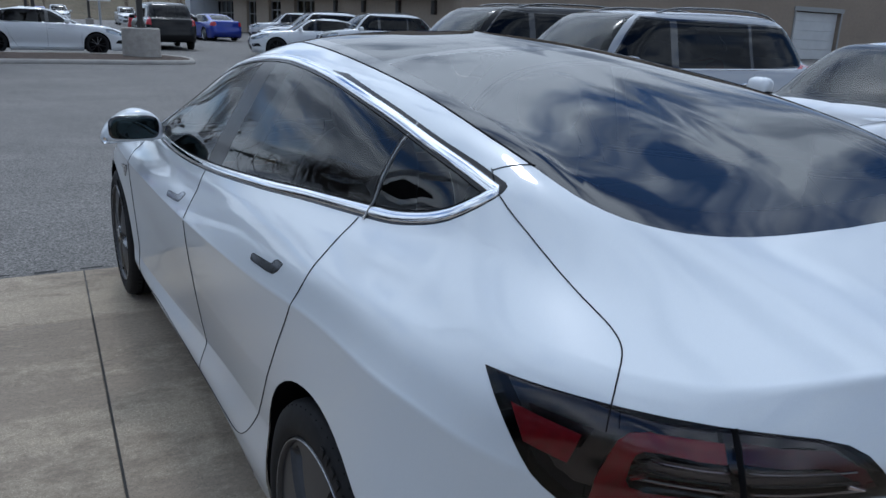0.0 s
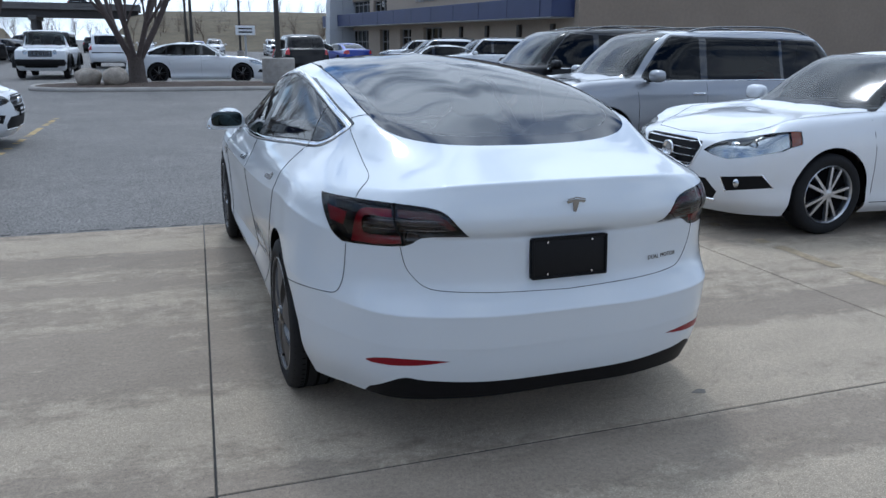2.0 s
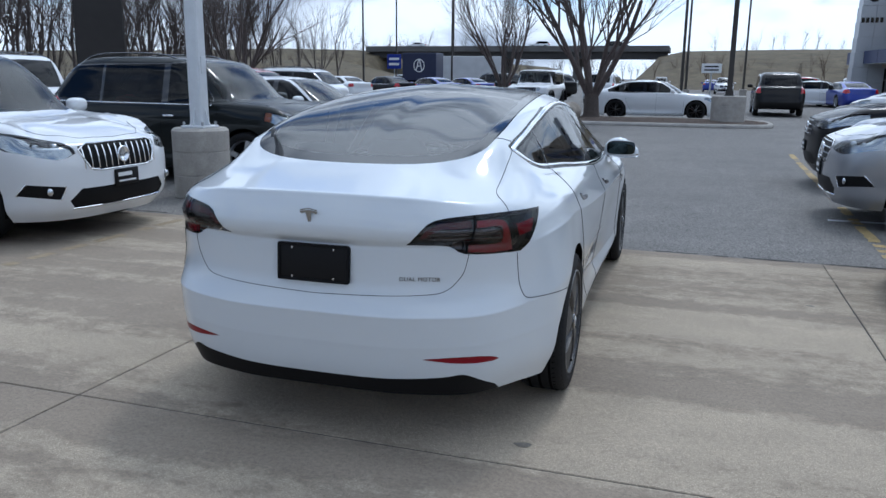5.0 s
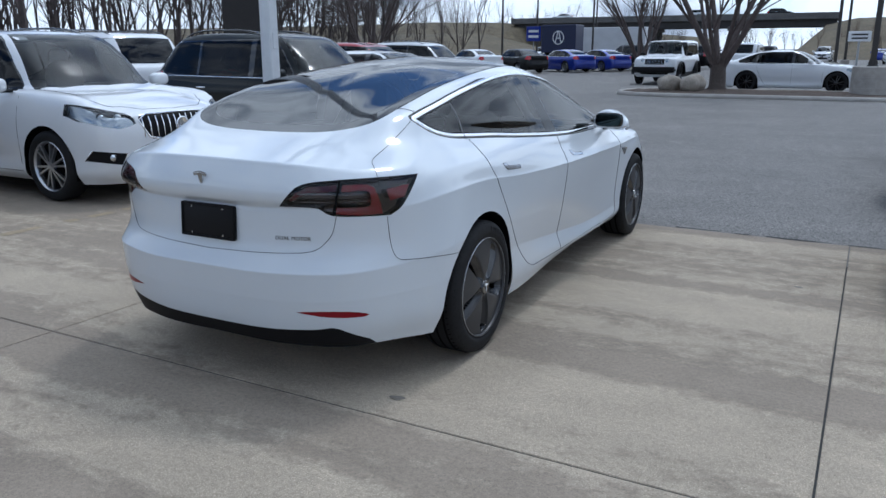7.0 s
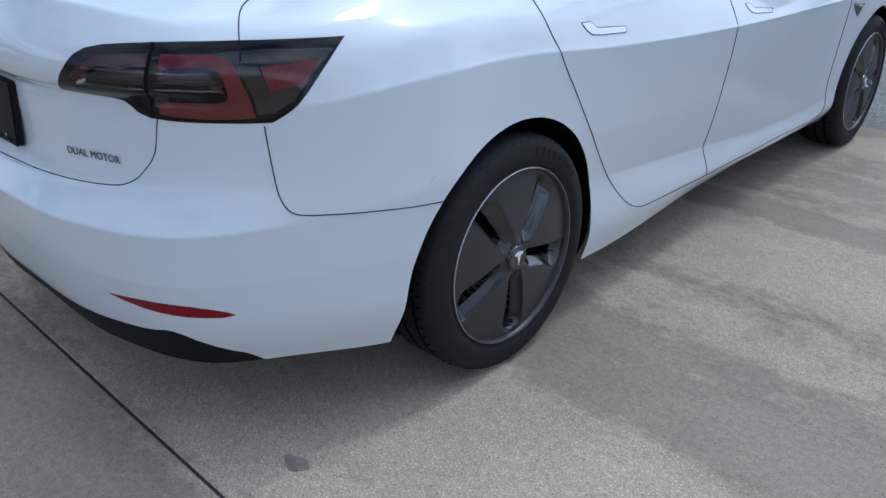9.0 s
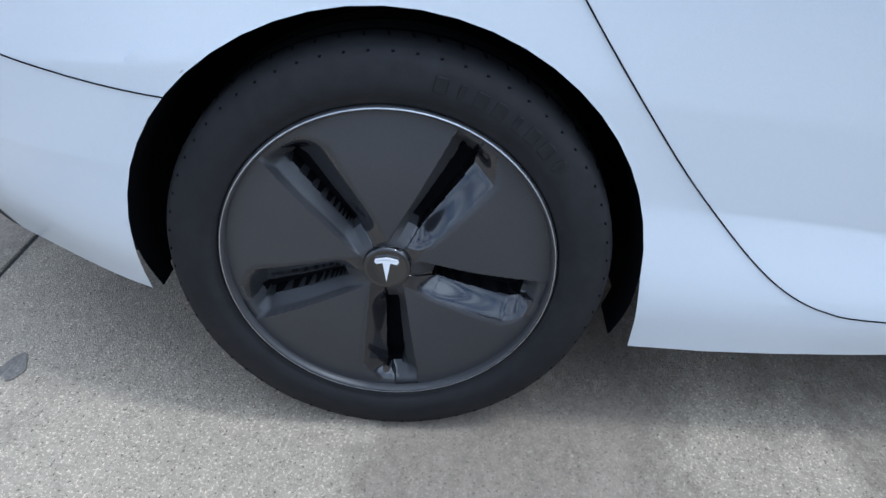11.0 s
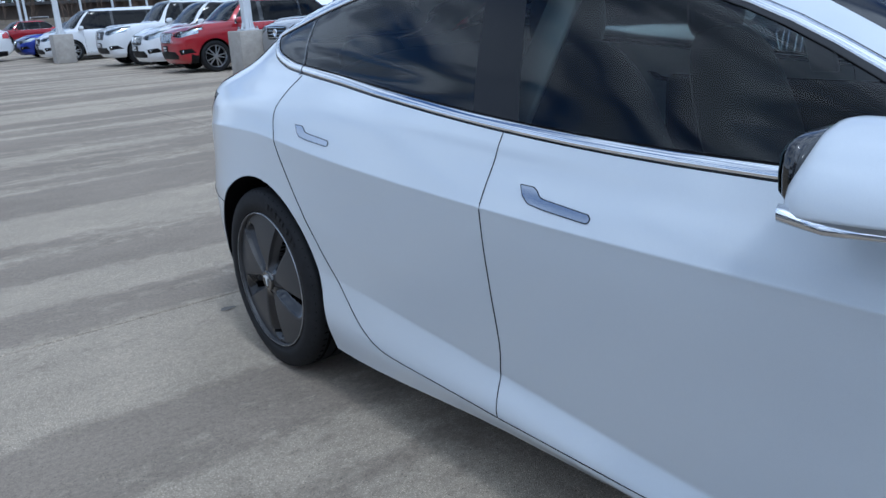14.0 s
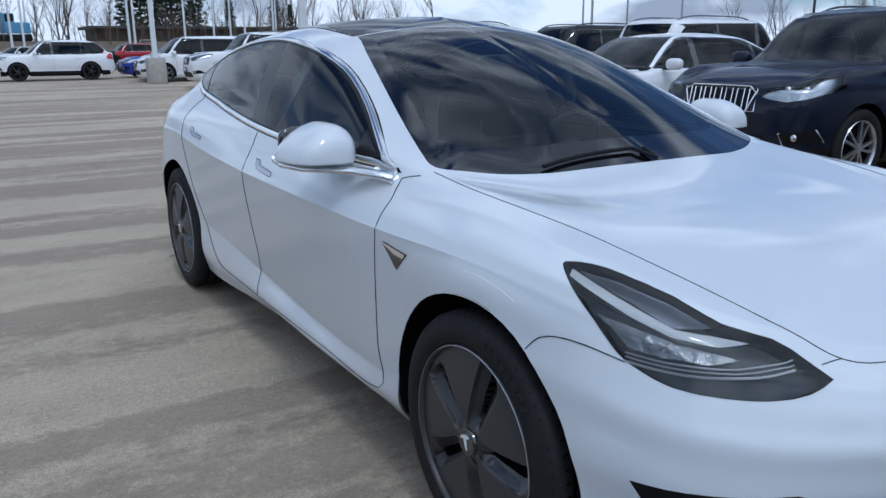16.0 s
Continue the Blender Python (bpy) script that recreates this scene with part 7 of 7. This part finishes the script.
part("parapet", box_bm(0, -5.9, 7.75, 66, .22, .55), M_BRIDGE, bridge)
part("parapet", box_bm(0, 5.9, 7.75, 66, .22, .55), M_BRIDGE, bridge)
for x in (-18, -2, 14):
    pr = part("pier", box_bm(x, 0, 5.3, 1.4, 11, .9, .1, 1), M_BRIDGE, bridge)
    for y in (-4, 0, 4):
        part("column", cyl_bm((x, y, -.1), (x, y, 4.9), .5, n=14), M_BRIDGE, pr)

M_TRAILER = mat("pale_trailer_sheet", (0.55, 0.56, 0.57), 0.5, var=(1, .08), bump=(3, .2, .02))
M_BLUESIGN = mat("navy_sign_sheet", (0.010, 0.016, 0.055), 0.4, var=(3, .1))


def trailer(x, y, length, yaw, material, label, name="box_trailer"):
    t = empty(name, pose(x, y, 0, 0, 0, yaw), label, "trailer", "far trailers")
    part("box", box_bm(0, 0, 2.45, length, 2.5, 2.7, .05, 1), material, t)
    part("chassis", box_bm(0, 0, 1.0, length * .95, 1.2, .2, .02, 1), M_WELLSHADE, t)
    for sx in (-.38, -.28, .34):
        for sy in (-1, 1):
            part("wheel", lathe_bm([(-.15, .3), (-.15, .5), (.12, .5), (.14, .3), (.1, .01)], 20), M_RUBBER, t).matrix_local = pose(sx * length, sy * 1.05, .5, 0, 0, 90)
    return t


navy = trailer(-24.9, 74, 3.6, 0, M_BLUESIGN, "navy blue box body with a white ring mark", "box_truck")
ring = bmesh.new()
N = 32
sweep_bm([(.55 * math.cos(2 * math.pi * k / N), -1.27, 2.55 + .62 * math.sin(2 * math.pi * k / N)) for k in range(N)], [(0, -1, 0)] * N, .09, .02, ring, closed=True, n=6)
for a, b in (((-.30, 2.05), (-.05, 3.1)), ((.30, 2.05), (.05, 3.1)), ((-.2, 2.5), (.2, 2.5))):
    sweep_bm([(a[0], -1.27, a[1]), (b[0], -1.27, b[1])], [(0, -1, 0)] * 2, .10, .02, ring, n=6)
part("ring_mark", ring, M_INK, navy, "white ring mark")
trailer(-23.6, 86, 8.5, 4, M_TRAILER, "long pale grey box trailer")
trailer(-33, 110, 9, 2, M_TRAILER, "long pale grey box trailer")
pyl = empty("sign_pylon", pose(-27.2, 30, 0, 0, 0, 40), "tall dark brown sign pylon", "sign")
part("panel", box_bm(0, 0, 7.2, 2.3, .7, 13, .06, 1), mat("dark_brown_sign_sheet", (0.02, 0.016, 0.014), 0.6, var=(2, .15)), pyl)
part("footing", box_bm(0, 0, .35, 2.7, 1.1, .7, .04, 1), M_PED, pyl)

for x, y, h in ((-32.3, 86, 12), (-31.5, 74, 11), (-27, 92, 12), (-38.5, 62, 11), (-23, 78, 12)):
    lamp_post(x, y, h, .18, M_POLED, (.3, .7, True), 2, "tall dark lamp post in the far lot", fine=False)
for x, y in ((1.1, 60), (.9, 47), (5.6, 66)):
    lamp_post(x, y, 11, .18, M_POLED, (.3, .7, True), 2, "tall dark lamp post in the far lot", fine=False)
for x, y in ((-3.0, -70), (-4.2, -74), (-11.4, -66), (-13, -72), (-19, -78), (-22.5, -80), (-25.5, -84), (-24.5, -76), (-29, -80), (-33, -90), (-6, -92)):
    lamp_post(x, y, 9.0 + (abs(x) % 3) * .5, .19, M_POLE, (.3, .7, False), 1, "pale steel lamp post at the far end of the lot", 1.4, fine=False)

# ---- traffic signals, road signs, pylons beyond the lot ----
M_SIGNAL = mat("black_signal_housing", (0.012, 0.012, 0.012), 0.5, var=(5, .1))
M_GALV = mat("galvanised_steel_mast", (0.38, 0.39, 0.40), 0.5, 0.6, var=(4, .1))
mast = empty("traffic_signal", pose(-57.8, -61, 0, 0, 0, 0), "grey mast arm with black traffic signals", "traffic light")
part("mast", cyl_bm((0, 0, 0), (0, 0, 8.6), .16, .11, 12), M_GALV, mast)
part("arm", cyl_bm((0, 0, 6.9), (-13.5, 0, 7.0), .10, .06, 10), M_GALV, mast)
for x in (1.2, -2.6, -6.3, -9.8):
    s = part("signal_head", box_bm(x, -.1, 6.9, .36, .24, 1.05, .05, 2), M_SIGNAL, mast, angle=40)
    for k in range(3):
        part("visor", cyl_bm((x, .02, 7.2 - k * .31), (x, .28, 7.17 - k * .31), .115, n=12, caps=False), M_SIGNAL, s)
for x, y, h in ((-62.5, -60.5, 8.3), (-70.6, -60, 9), (-103, -58, 8.5), (-61, -66, 8)):
    u = empty("utility_pole", pose(x, y, 0), "plain steel utility pole beside the road", "pole", "road poles")
    part("shaft", cyl_bm((0, 0, 0), (0, 0, h), .14, .09, 10), M_GALV, u)
    part("cap", cyl_bm((0, 0, h), (0, 0, h + .12), .11, .05, 10), M_GALV, u)
rs = empty("road_sign", pose(-95.5, -60, 0, 0, 0, -35), "white board above a road on a dark post", "sign")
part("post", box_bm(0, 0, 4.0, .28, .28, 8.0, .03, 1), M_POLED, rs)
bd = part("board", box_bm(-.4, .2, 7.6, 4.2, .12, .9, .03, 1), M_INK, rs)
for k in range(4):
    part("writing_bar", box_bm(-1.7 + k * .9, .27, 7.6, .6, .02, .35), M_SIGNAL, bd)


def power_pylon(x, y, h):
    t = empty("power_pylon", pose(x, y, 0, 0, 0, 20), "far grey steel lattice power pylon", "pylon", "power pylons")
    bm = bmesh.new()
    for sx in (-1, 1):
        for sy in (-1, 1):
            cyl_bm((sx * 3.2, sy * 3.2, 0), (sx * .6, sy * .6, h * .62), .16, n=4, bm=bm)
            cyl_bm((sx * .6, sy * .6, h * .62), (sx * .25, sy * .25, h), .14, n=4, bm=bm)
    for k in range(7):
        z0, z1 = h * .62 * k / 7, h * .62 * (k + 1) / 7
        r0, r1 = 3.2 - 2.6 * k / 7, 3.2 - 2.6 * (k + 1) / 7
        for s in (-1, 1):
            cyl_bm((-r0, s * r0, z0), (r1, s * r1, z1), .10, n=3, bm=bm)
            cyl_bm((s * r0, r0, z0), (s * r1, -r1, z1), .10, n=3, bm=bm)
    part("lattice", bm, M_GALV, t)
    for z, w in ((.66, 6), (.79, 7), (.92, 5)):
        part("crossarm", box_bm(0, 0, h * z, 2 * w, .35, .45), M_GALV, t)


for x, y, h in ((-255, -180, 33), (-262, -150, 33), (-300, -140, 30)):
    power_pylon(x, y, h)

low = empty("roadside_building", pose(-29, -104, 0, 0, 0, 0), "low dark brown building with a flat roof", "building")
part("wall", box_bm(0, 0, 1.8, 30, 8, 3.6), mat("dark_brown_siding", (0.06, 0.045, 0.035), .85, var=(.5, .2, 6, .15)), low)
part("roof", box_bm(0, 0, 3.75, 31.5, 9.4, .35, .04, 1), mat("dark_grey_roofing", (0.05, 0.05, 0.052), .9, var=(.5, .2)), low)
for x in (-10, -4, 3, 9):
    w = part("window", box_bm(x, 4.02, 1.7, 2.0, .10, 1.2, .02, 1), M_INK, low)
    part("pane", box_bm(x, 4.06, 1.7, 1.84, .06, 1.04), M_CARGL, w)

# ---- dealership building ----
M_STUCCO = mat("beige_stucco", (0.36, 0.30, 0.235), 0.92, var=(.25, .08, 5, .07), bump=(40, .35, .01))
M_STUCCO2 = mat("brown_stucco", (0.27, 0.215, 0.165), 0.92, var=(.25, .08, 5, .07), bump=(40, .35, .01))
M_BAND = mat("navy_canopy_panel", (0.022, 0.035, 0.105), 0.45, var=(.6, .12, 20, .05))
M_TOWER = mat("silver_clad_panel", (0.46, 0.48, 0.51), 0.4, 0.35, var=(.4, .06, 12, .04))
M_FRAMEG = mat("grey_window_frame", (0.28, 0.28, 0.27), 0.5, .3)
M_WINDARK = glass("shop_window_glass", (0.12, 0.14, 0.14), 1.6)
M_ROOMDARK = mat("dim_room_wall", (0.10, 0.095, 0.09), 0.9)
M_GARAGE = mat("white_sectional_door", (0.55, 0.55, 0.54), 0.5, var=(1, .06))


def wall_bm(length, height, thick, holes):
    """A wall along x, face at y = 0, with rectangular holes (x0, x1, z0, z1)."""
    bm = bmesh.new()
    xs = sorted({0, length, *[h[0] for h in holes], *[h[1] for h in holes]})
    for a, b in zip(xs, xs[1:]):
        cut = sorted((h[2], h[3]) for h in holes if h[0] <= a and h[1] >= b)
        z = 0
        for z0, z1 in cut + [(height, height)]:
            if z0 > z + 1e-6:
                box_bm((a + b) / 2, -thick / 2, (z + z0) / 2, b - a, thick, z0 - z, bm=bm)
            z = z1
    bmesh.ops.remove_doubles(bm, verts=bm.verts, dist=1e-4)
    return bm


dealer = empty("dealership_building", pose(20.5, 35.5, 0), "beige stucco showroom with a navy canopy and silver tower", "building")
fac = Matrix(((-.0854, -.9963, 0, 0), (.9963, -.0854, 0, 0), (0, 0, 1, 0), (0, 0, 0, 1)))
up_w = [(29.2, 32.6, 3.98, 5.1), (33.6, 41.0, 3.98, 5.25), (18.4, 22.8, 6.25, 7.4), (8, 12.5, 6.25, 7.4)]
low_w = [(28.7, 30.9, .0, 2.6), (34.0, 41.6, .0, 2.6), (23.7, 26.1, .7, 2.6), (17.7, 21.2, .0, 2.65)]
w = part("wall", wall_bm(43.5, 9.0, .4, up_w + low_w), M_STUCCO, dealer)
w.matrix_local = fac
for x0, x1, z0, z1 in up_w + low_w:
    win = part("window", box_bm((x0 + x1) / 2, -.34, (z0 + z1) / 2, x1 - x0, .04, z1 - z0), M_WINDARK, dealer)
    win.matrix_local = fac
    nb = max(2, round((x1 - x0) / 1.2) + 1)
    for k in range(nb):
        xx = x0 + .04 + (x1 - x0 - .08) * k / (nb - 1)
        part("mullion", box_bm(xx, -.28, (z0 + z1) / 2, .08, .10, z1 - z0), M_FRAMEG, win)
    for zz in (z0 + .04, (z0 + z1) / 2 + .25, z1 - .04):
        part("rail", box_bm((x0 + x1) / 2, -.285, zz, x1 - x0, .09, .08), M_FRAMEG, win)
wing_holes = [(11.6, 17.3, 0, 3.25), (28, 33, 0, 3.25)]
w = part("wall", wall_bm(60, 9.0, .4, wing_holes), M_STUCCO2, dealer, "plain brown stucco side wall")
w.matrix_local = pose(60, 0, 0, 0, 0, 180)
for a, b, z0, z1 in [(60 - q, 60 - p, u, v) for p, q, u, v in wing_holes]:
    gd = part("garage_door", box_bm((a + b) / 2, .30, 1.6, b - a, .05, 3.2), M_GARAGE, dealer, "white sectional garage door")
    for k in range(5):
        part("panel", box_bm((a + b) / 2, .262, .34 + k * .64, b - a - .1, .03, .58, .012, 1), M_GARAGE, gd)
    part("lintel", box_bm((a + b) / 2, -.03, 3.40, b - a + .5, .10, .30, .01, 1), M_FRAMEG, dealer)
    for xx in (a - .08, b + .08):
        part("jamb", box_bm(xx, -.02, 1.62, .16, .08, 3.24, .01, 1), M_FRAMEG, dealer)
part("roof", box_bm(30, 21, 9.1, 61, 43, .25), M_FRAMEG, dealer).matrix_local = pose(.4, .2, 0)
part("back_wall", box_bm(59.8, 21, 4.5, .4, 42, 9), M_STUCCO2, dealer)
part("back_wall", box_bm(28.5, 43.2, 4.5, 63, .4, 9), M_STUCCO2, dealer)
part("inner_wall", box_bm(21, -6, 4.5, 43, .2, 8.9), M_ROOMDARK, dealer).matrix_local = fac
can = part("canopy", box_bm(22.1, .75, 3.47, 43.4, 1.5, 1.08, .02, 1), M_BAND, dealer, "navy blue canopy band")
can.matrix_local = fac
for k in range(12):
    part("panel_joint", box_bm(1.6 + 3.7 * k, 1.503, 3.47, .03, .012, 1.06), M_GAP, can)
part("soffit", box_bm(22.1, .75, 2.915, 43.2, 1.46, .03), M_GARAGE, can)
for x in (14.3, 10.4, 6.2, 2.4):
    wl2 = part("wall_lamp", box_bm(x, .10, 2.25, .35, .20, .75, .03, 2), M_POLED, dealer, "dark upright wall lamp", angle=40)
    wl2.matrix_local = fac
for k in range(7):
    part("wall_letter", box_bm(18.7 + k * .62, .05, 4.92, .40, .10, .72 if k % 3 else .60, .03, 1), M_FRAMEG, dealer, "plain bar for a sign letter").matrix_local = fac
for x in (1.6, 24.2):
    part("flood_lamp", blob_bm((x, .30, 5.2 if x > 2 else 4.9), (.16, .22, .12), 3.0, 14, 8), M_POLE, dealer).matrix_local = fac
# tapered tower of stacked silver panels
tower = part("tower", box_bm(0, 0, 6.5, 1.6, 1.8, 13), M_FRAMEG, dealer, "silver panelled tower")
tower.matrix_local = pose(-4.2, 39.5, 0)
for k in range(10):
    z0, z1 = 1.3 * k + .01, 1.3 * (k + 1) - .01
    x0, x1 = -1.45 + .055 * k, 1.15
    for a, b in ((x0, (x0 + x1) / 2 - .01), ((x0 + x1) / 2 + .01, x1)):
        part("panel", box_bm((a + b) / 2, -1.0, (z0 + z1) / 2, b - a, .16, z1 - z0, .01, 1), M_TOWER, tower)
    part("panel", box_bm(x0 + .08, .0, (z0 + z1) / 2, .16, 1.8, z1 - z0, .01, 1), M_TOWER, tower)
part("oval_mark", blob_bm((-.3, -1.12, 8.9), (.62, .05, .80), 2.0, 28, 10), M_GLOSSBLK, tower, "dark oval mark", smooth=True)
for k in range(5):
    part("tower_letter", box_bm(-1.0 + k * .36, -1.11, 6.6, .24, .06, .42), M_GLOSSBLK, tower)

# ---- more parked cars ----
RIDGE = spec(L=5.3, W=1.95, H=1.80, wb=3.18, fo=.95, tyre=.39, gc=.24, nose=1.02, cowl=1.16, belt=1.12, yc=1.05, yrf=.40, yrr=-1.95, hr=1.74, ygb=-2.35, zgb=1.20, tail=1.16, tumble=.78, spokes=6, square=.5)
lexus = tagged(copy_thing(lacrosse, facing_east(-4.15, -3.95, LACROSSE)), "white saloon parked nose out beside a navy SUV", "car", "west row of parked cars")
trailsuv = tagged(copy_thing(fourrun, facing_west(-9.2 - 4.82, -7.2, FOURRUN)), "white off-road SUV with black roof rails seen tail on", "car", "second row of parked cars")
blacktail = tagged(copy_thing(atlas, facing_west(-9.3 - 4.95, -10.6, ATLAS)), "black SUV with roof rails parked tail towards the lane", "car", "second row of parked cars")
pickup = make_car("pickup", "black pickup with a covered bed beside the island", RIDGE, M_BLACKP, LOT @ pose(3.9, 34.0, 0, 0, 0, 0), "far cars")
redsuv = make_car("crossover_car", "dark red crossover near the showroom", RDX, M_RED, LOT @ pose(6.6, 49, 0, 0, 0, -100), "far cars")
patriot = make_car("suv", "silver boxy SUV parked nose out", FOURRUN, M_SILVER, facing_east(-4.6, -12.2 + .6, FOURRUN), "west row of parked cars")


def again(car, m, label=None):
    ob = copy_thing(car, m)
    if label:
        ob["label"] = label
    return ob


# second row, tails towards the west row
again(trailsuv, facing_west(-9.3 - 4.82, 6.9, FOURRUN), None)
again(atlas, facing_west(-9.4 - 4.95, 12.2, ATLAS))
again(redsuv, facing_west(-9.4 - 4.75, 15.3, RDX))
again(silver_suv, facing_west(-9.4 - 4.67, 18.4, ENVISION))
again(black_saloon, facing_west(-9.4 - 4.87, -13.6, PASSAT))
again(lexus, facing_west(-9.4 - 5.0, -16.8, LACROSSE))
# west row further on
again(black_saloon, facing_east(-3.9, -31.4, PASSAT))
again(blue_saloon, facing_east(-3.6, -34.4, TLX))
# by the showroom
again(tlx, LOT @ pose(8.4, 27.4, 0, 0, 0, 78))
again(rdx, LOT @ pose(9.2, 29.6, 0, 0, 0, 84))
again(silver_suv, LOT @ pose(10.4, 26.6, 0, 0, 0, 86))
again(blue_saloon, LOT @ pose(8.2, 45.5, 0, 0, 0, 12))
again(lexus, LOT @ pose(7.0, 46.5, 0, 0, 0, -100))
again(rdx, LOT @ pose(12.5, 44, 0, 0, 0, 80))
again(atlas, LOT @ pose(13.0, 40.5, 0, 0, 0, 84))
# rows beyond the island
again(blue_saloon, LOT @ pose(-15.4, 49.5, 0, 0, 0, 60))
again(atlas, LOT @ pose(-14.0, 52.5, 0, 0, 0, 60))
again(black_saloon, LOT @ pose(-12.5, 56, 0, 0, 0, 60))
again(atlas, LOT @ pose(-11.4, 59, 0, 0, 0, 60))
again(lexus, LOT @ pose(-21, 41.5, 0, 0, 0, 60))
again(silver_suv, LOT @ pose(-23.5, 38.5, 0, 0, 0, 60))
again(fourrun, LOT @ pose(-5.0, 44.5, 0, 0, 0, 0))
rd = random.Random(3)
for k in range(0, 16, 2):
    src, c = rd.choice(((lexus, LACROSSE), (silver_suv, ENVISION), (black_saloon, PASSAT), (atlas, ATLAS), (rdx, RDX), (blue_saloon, TLX)))
    again(src, LOT @ pose(-40 + k * 2.9, 98 + rd.uniform(-.5, .5), 0, 0, 0, 0 if k % 3 else 180))
for k in range(0, 9, 2):
    src, c = rd.choice(((lexus, LACROSSE), (silver_suv, ENVISION), (black_saloon, PASSAT), (atlas, ATLAS), (rdx, RDX)))
    again(src, LOT @ pose(2 + k * 3.0, 84 + rd.uniform(-.5, .5), 0, 0, 0, 180))
# end of the lot
for x, y, src, yaw in ((-10.5, -62, redsuv, -80), (-7, -61, black_saloon, -85), (-14.5, -58, blue_saloon, -60), (-17, -66, lexus, -75), (1.5, -56, compass, -60), (4.5, -58, black_saloon, -60), (-23, -70, rdx, -90), (-31, -74, trailsuv, -90), (-35, -70, silver_suv, -85), (7, -60, atlas, -60), (-2.6, -58, lexus, -60)):
    again(src, pose(x, y, 0, 0, 0, yaw))
# on the highway bridge
for x, src, yaw in ((-58, lexus, 90), (-30, rdx, 90), (-14, atlas, -90)):
    again(src, pose(x, 167.5 if yaw > 0 else 172.5, 7.5, 0, 0, yaw))


def board_sign(x, y, z, w, h, material, label, yaw=0.0):
    s = empty("road_sign", pose(x, y, 0, 0, 0, yaw), label, "sign", "small signs")
    part("post", box_bm(0, 0, z / 2, .07, .07, z, .01, 1), M_GALV, s)
    b = part("board", box_bm(0, -.05, z, w, .03, h, .008, 1), material, s)
    for k in range(2):
        part("writing_bar", box_bm(0, -.068, z + h * (.18 - .36 * k), w * .7, .008, h * .16), M_INK if material is M_BLUE else M_SIGNAL, b)


board_sign(2.15, 29.5, 1.9, .75, .36, M_INK, "small white notice board on a post")
board_sign(-28.8, 76, 3.0, 1.6, 1.5, M_BLUE, "blue square sign on a steel post")
board_sign(-33.5, 100, 2.6, 1.2, .7, M_INK, "white road sign on a steel post")

M_DIGGER = mat("worn_yellow_machine_paint", (0.50, 0.30, 0.04), 0.5, var=(3, .15))
M_DIGBLUE = mat("blue_machine_panel", (0.10, 0.28, 0.45), 0.5, var=(3, .12))
dig = empty("excavator", pose(-4.6, -92, 2.1, 0, 0, 20), "yellow and blue excavator standing on the brushy bank", "excavator")
part("track", box_bm(0, -.9, .35, 3.2, .5, .7, .2, 3), M_RUBBER, dig)
part("track", box_bm(0, .9, .35, 3.2, .5, .7, .2, 3), M_RUBBER, dig)
part("house", box_bm(-.2, 0, 1.35, 2.6, 2.2, 1.1, .08, 2), M_DIGBLUE, dig)
cab = part("cab", box_bm(.6, .6, 2.2, 1.1, .9, 1.2, .08, 2), M_DIGBLUE, dig)
part("window", box_bm(.6, 1.06, 2.35, .85, .02, .75), M_CARGL, cab)
part("boom", sweep_bm([(.9, 0, 1.6), (2.0, 0, 3.3), (3.6, 0, 3.6)], [(0, 1, 0)] * 3, .45, .35, n=6), M_DIGGER, dig)
part("stick", sweep_bm([(3.5, 0, 3.7), (4.6, 0, 1.6)], [(0, 1, 0)] * 2, .32, .28, n=6), M_DIGGER, dig)
part("bucket", blob_bm((4.6, 0, 1.3), (.45, .5, .4), 3.0, 14, 8), M_DIGGER, dig, smooth=True)
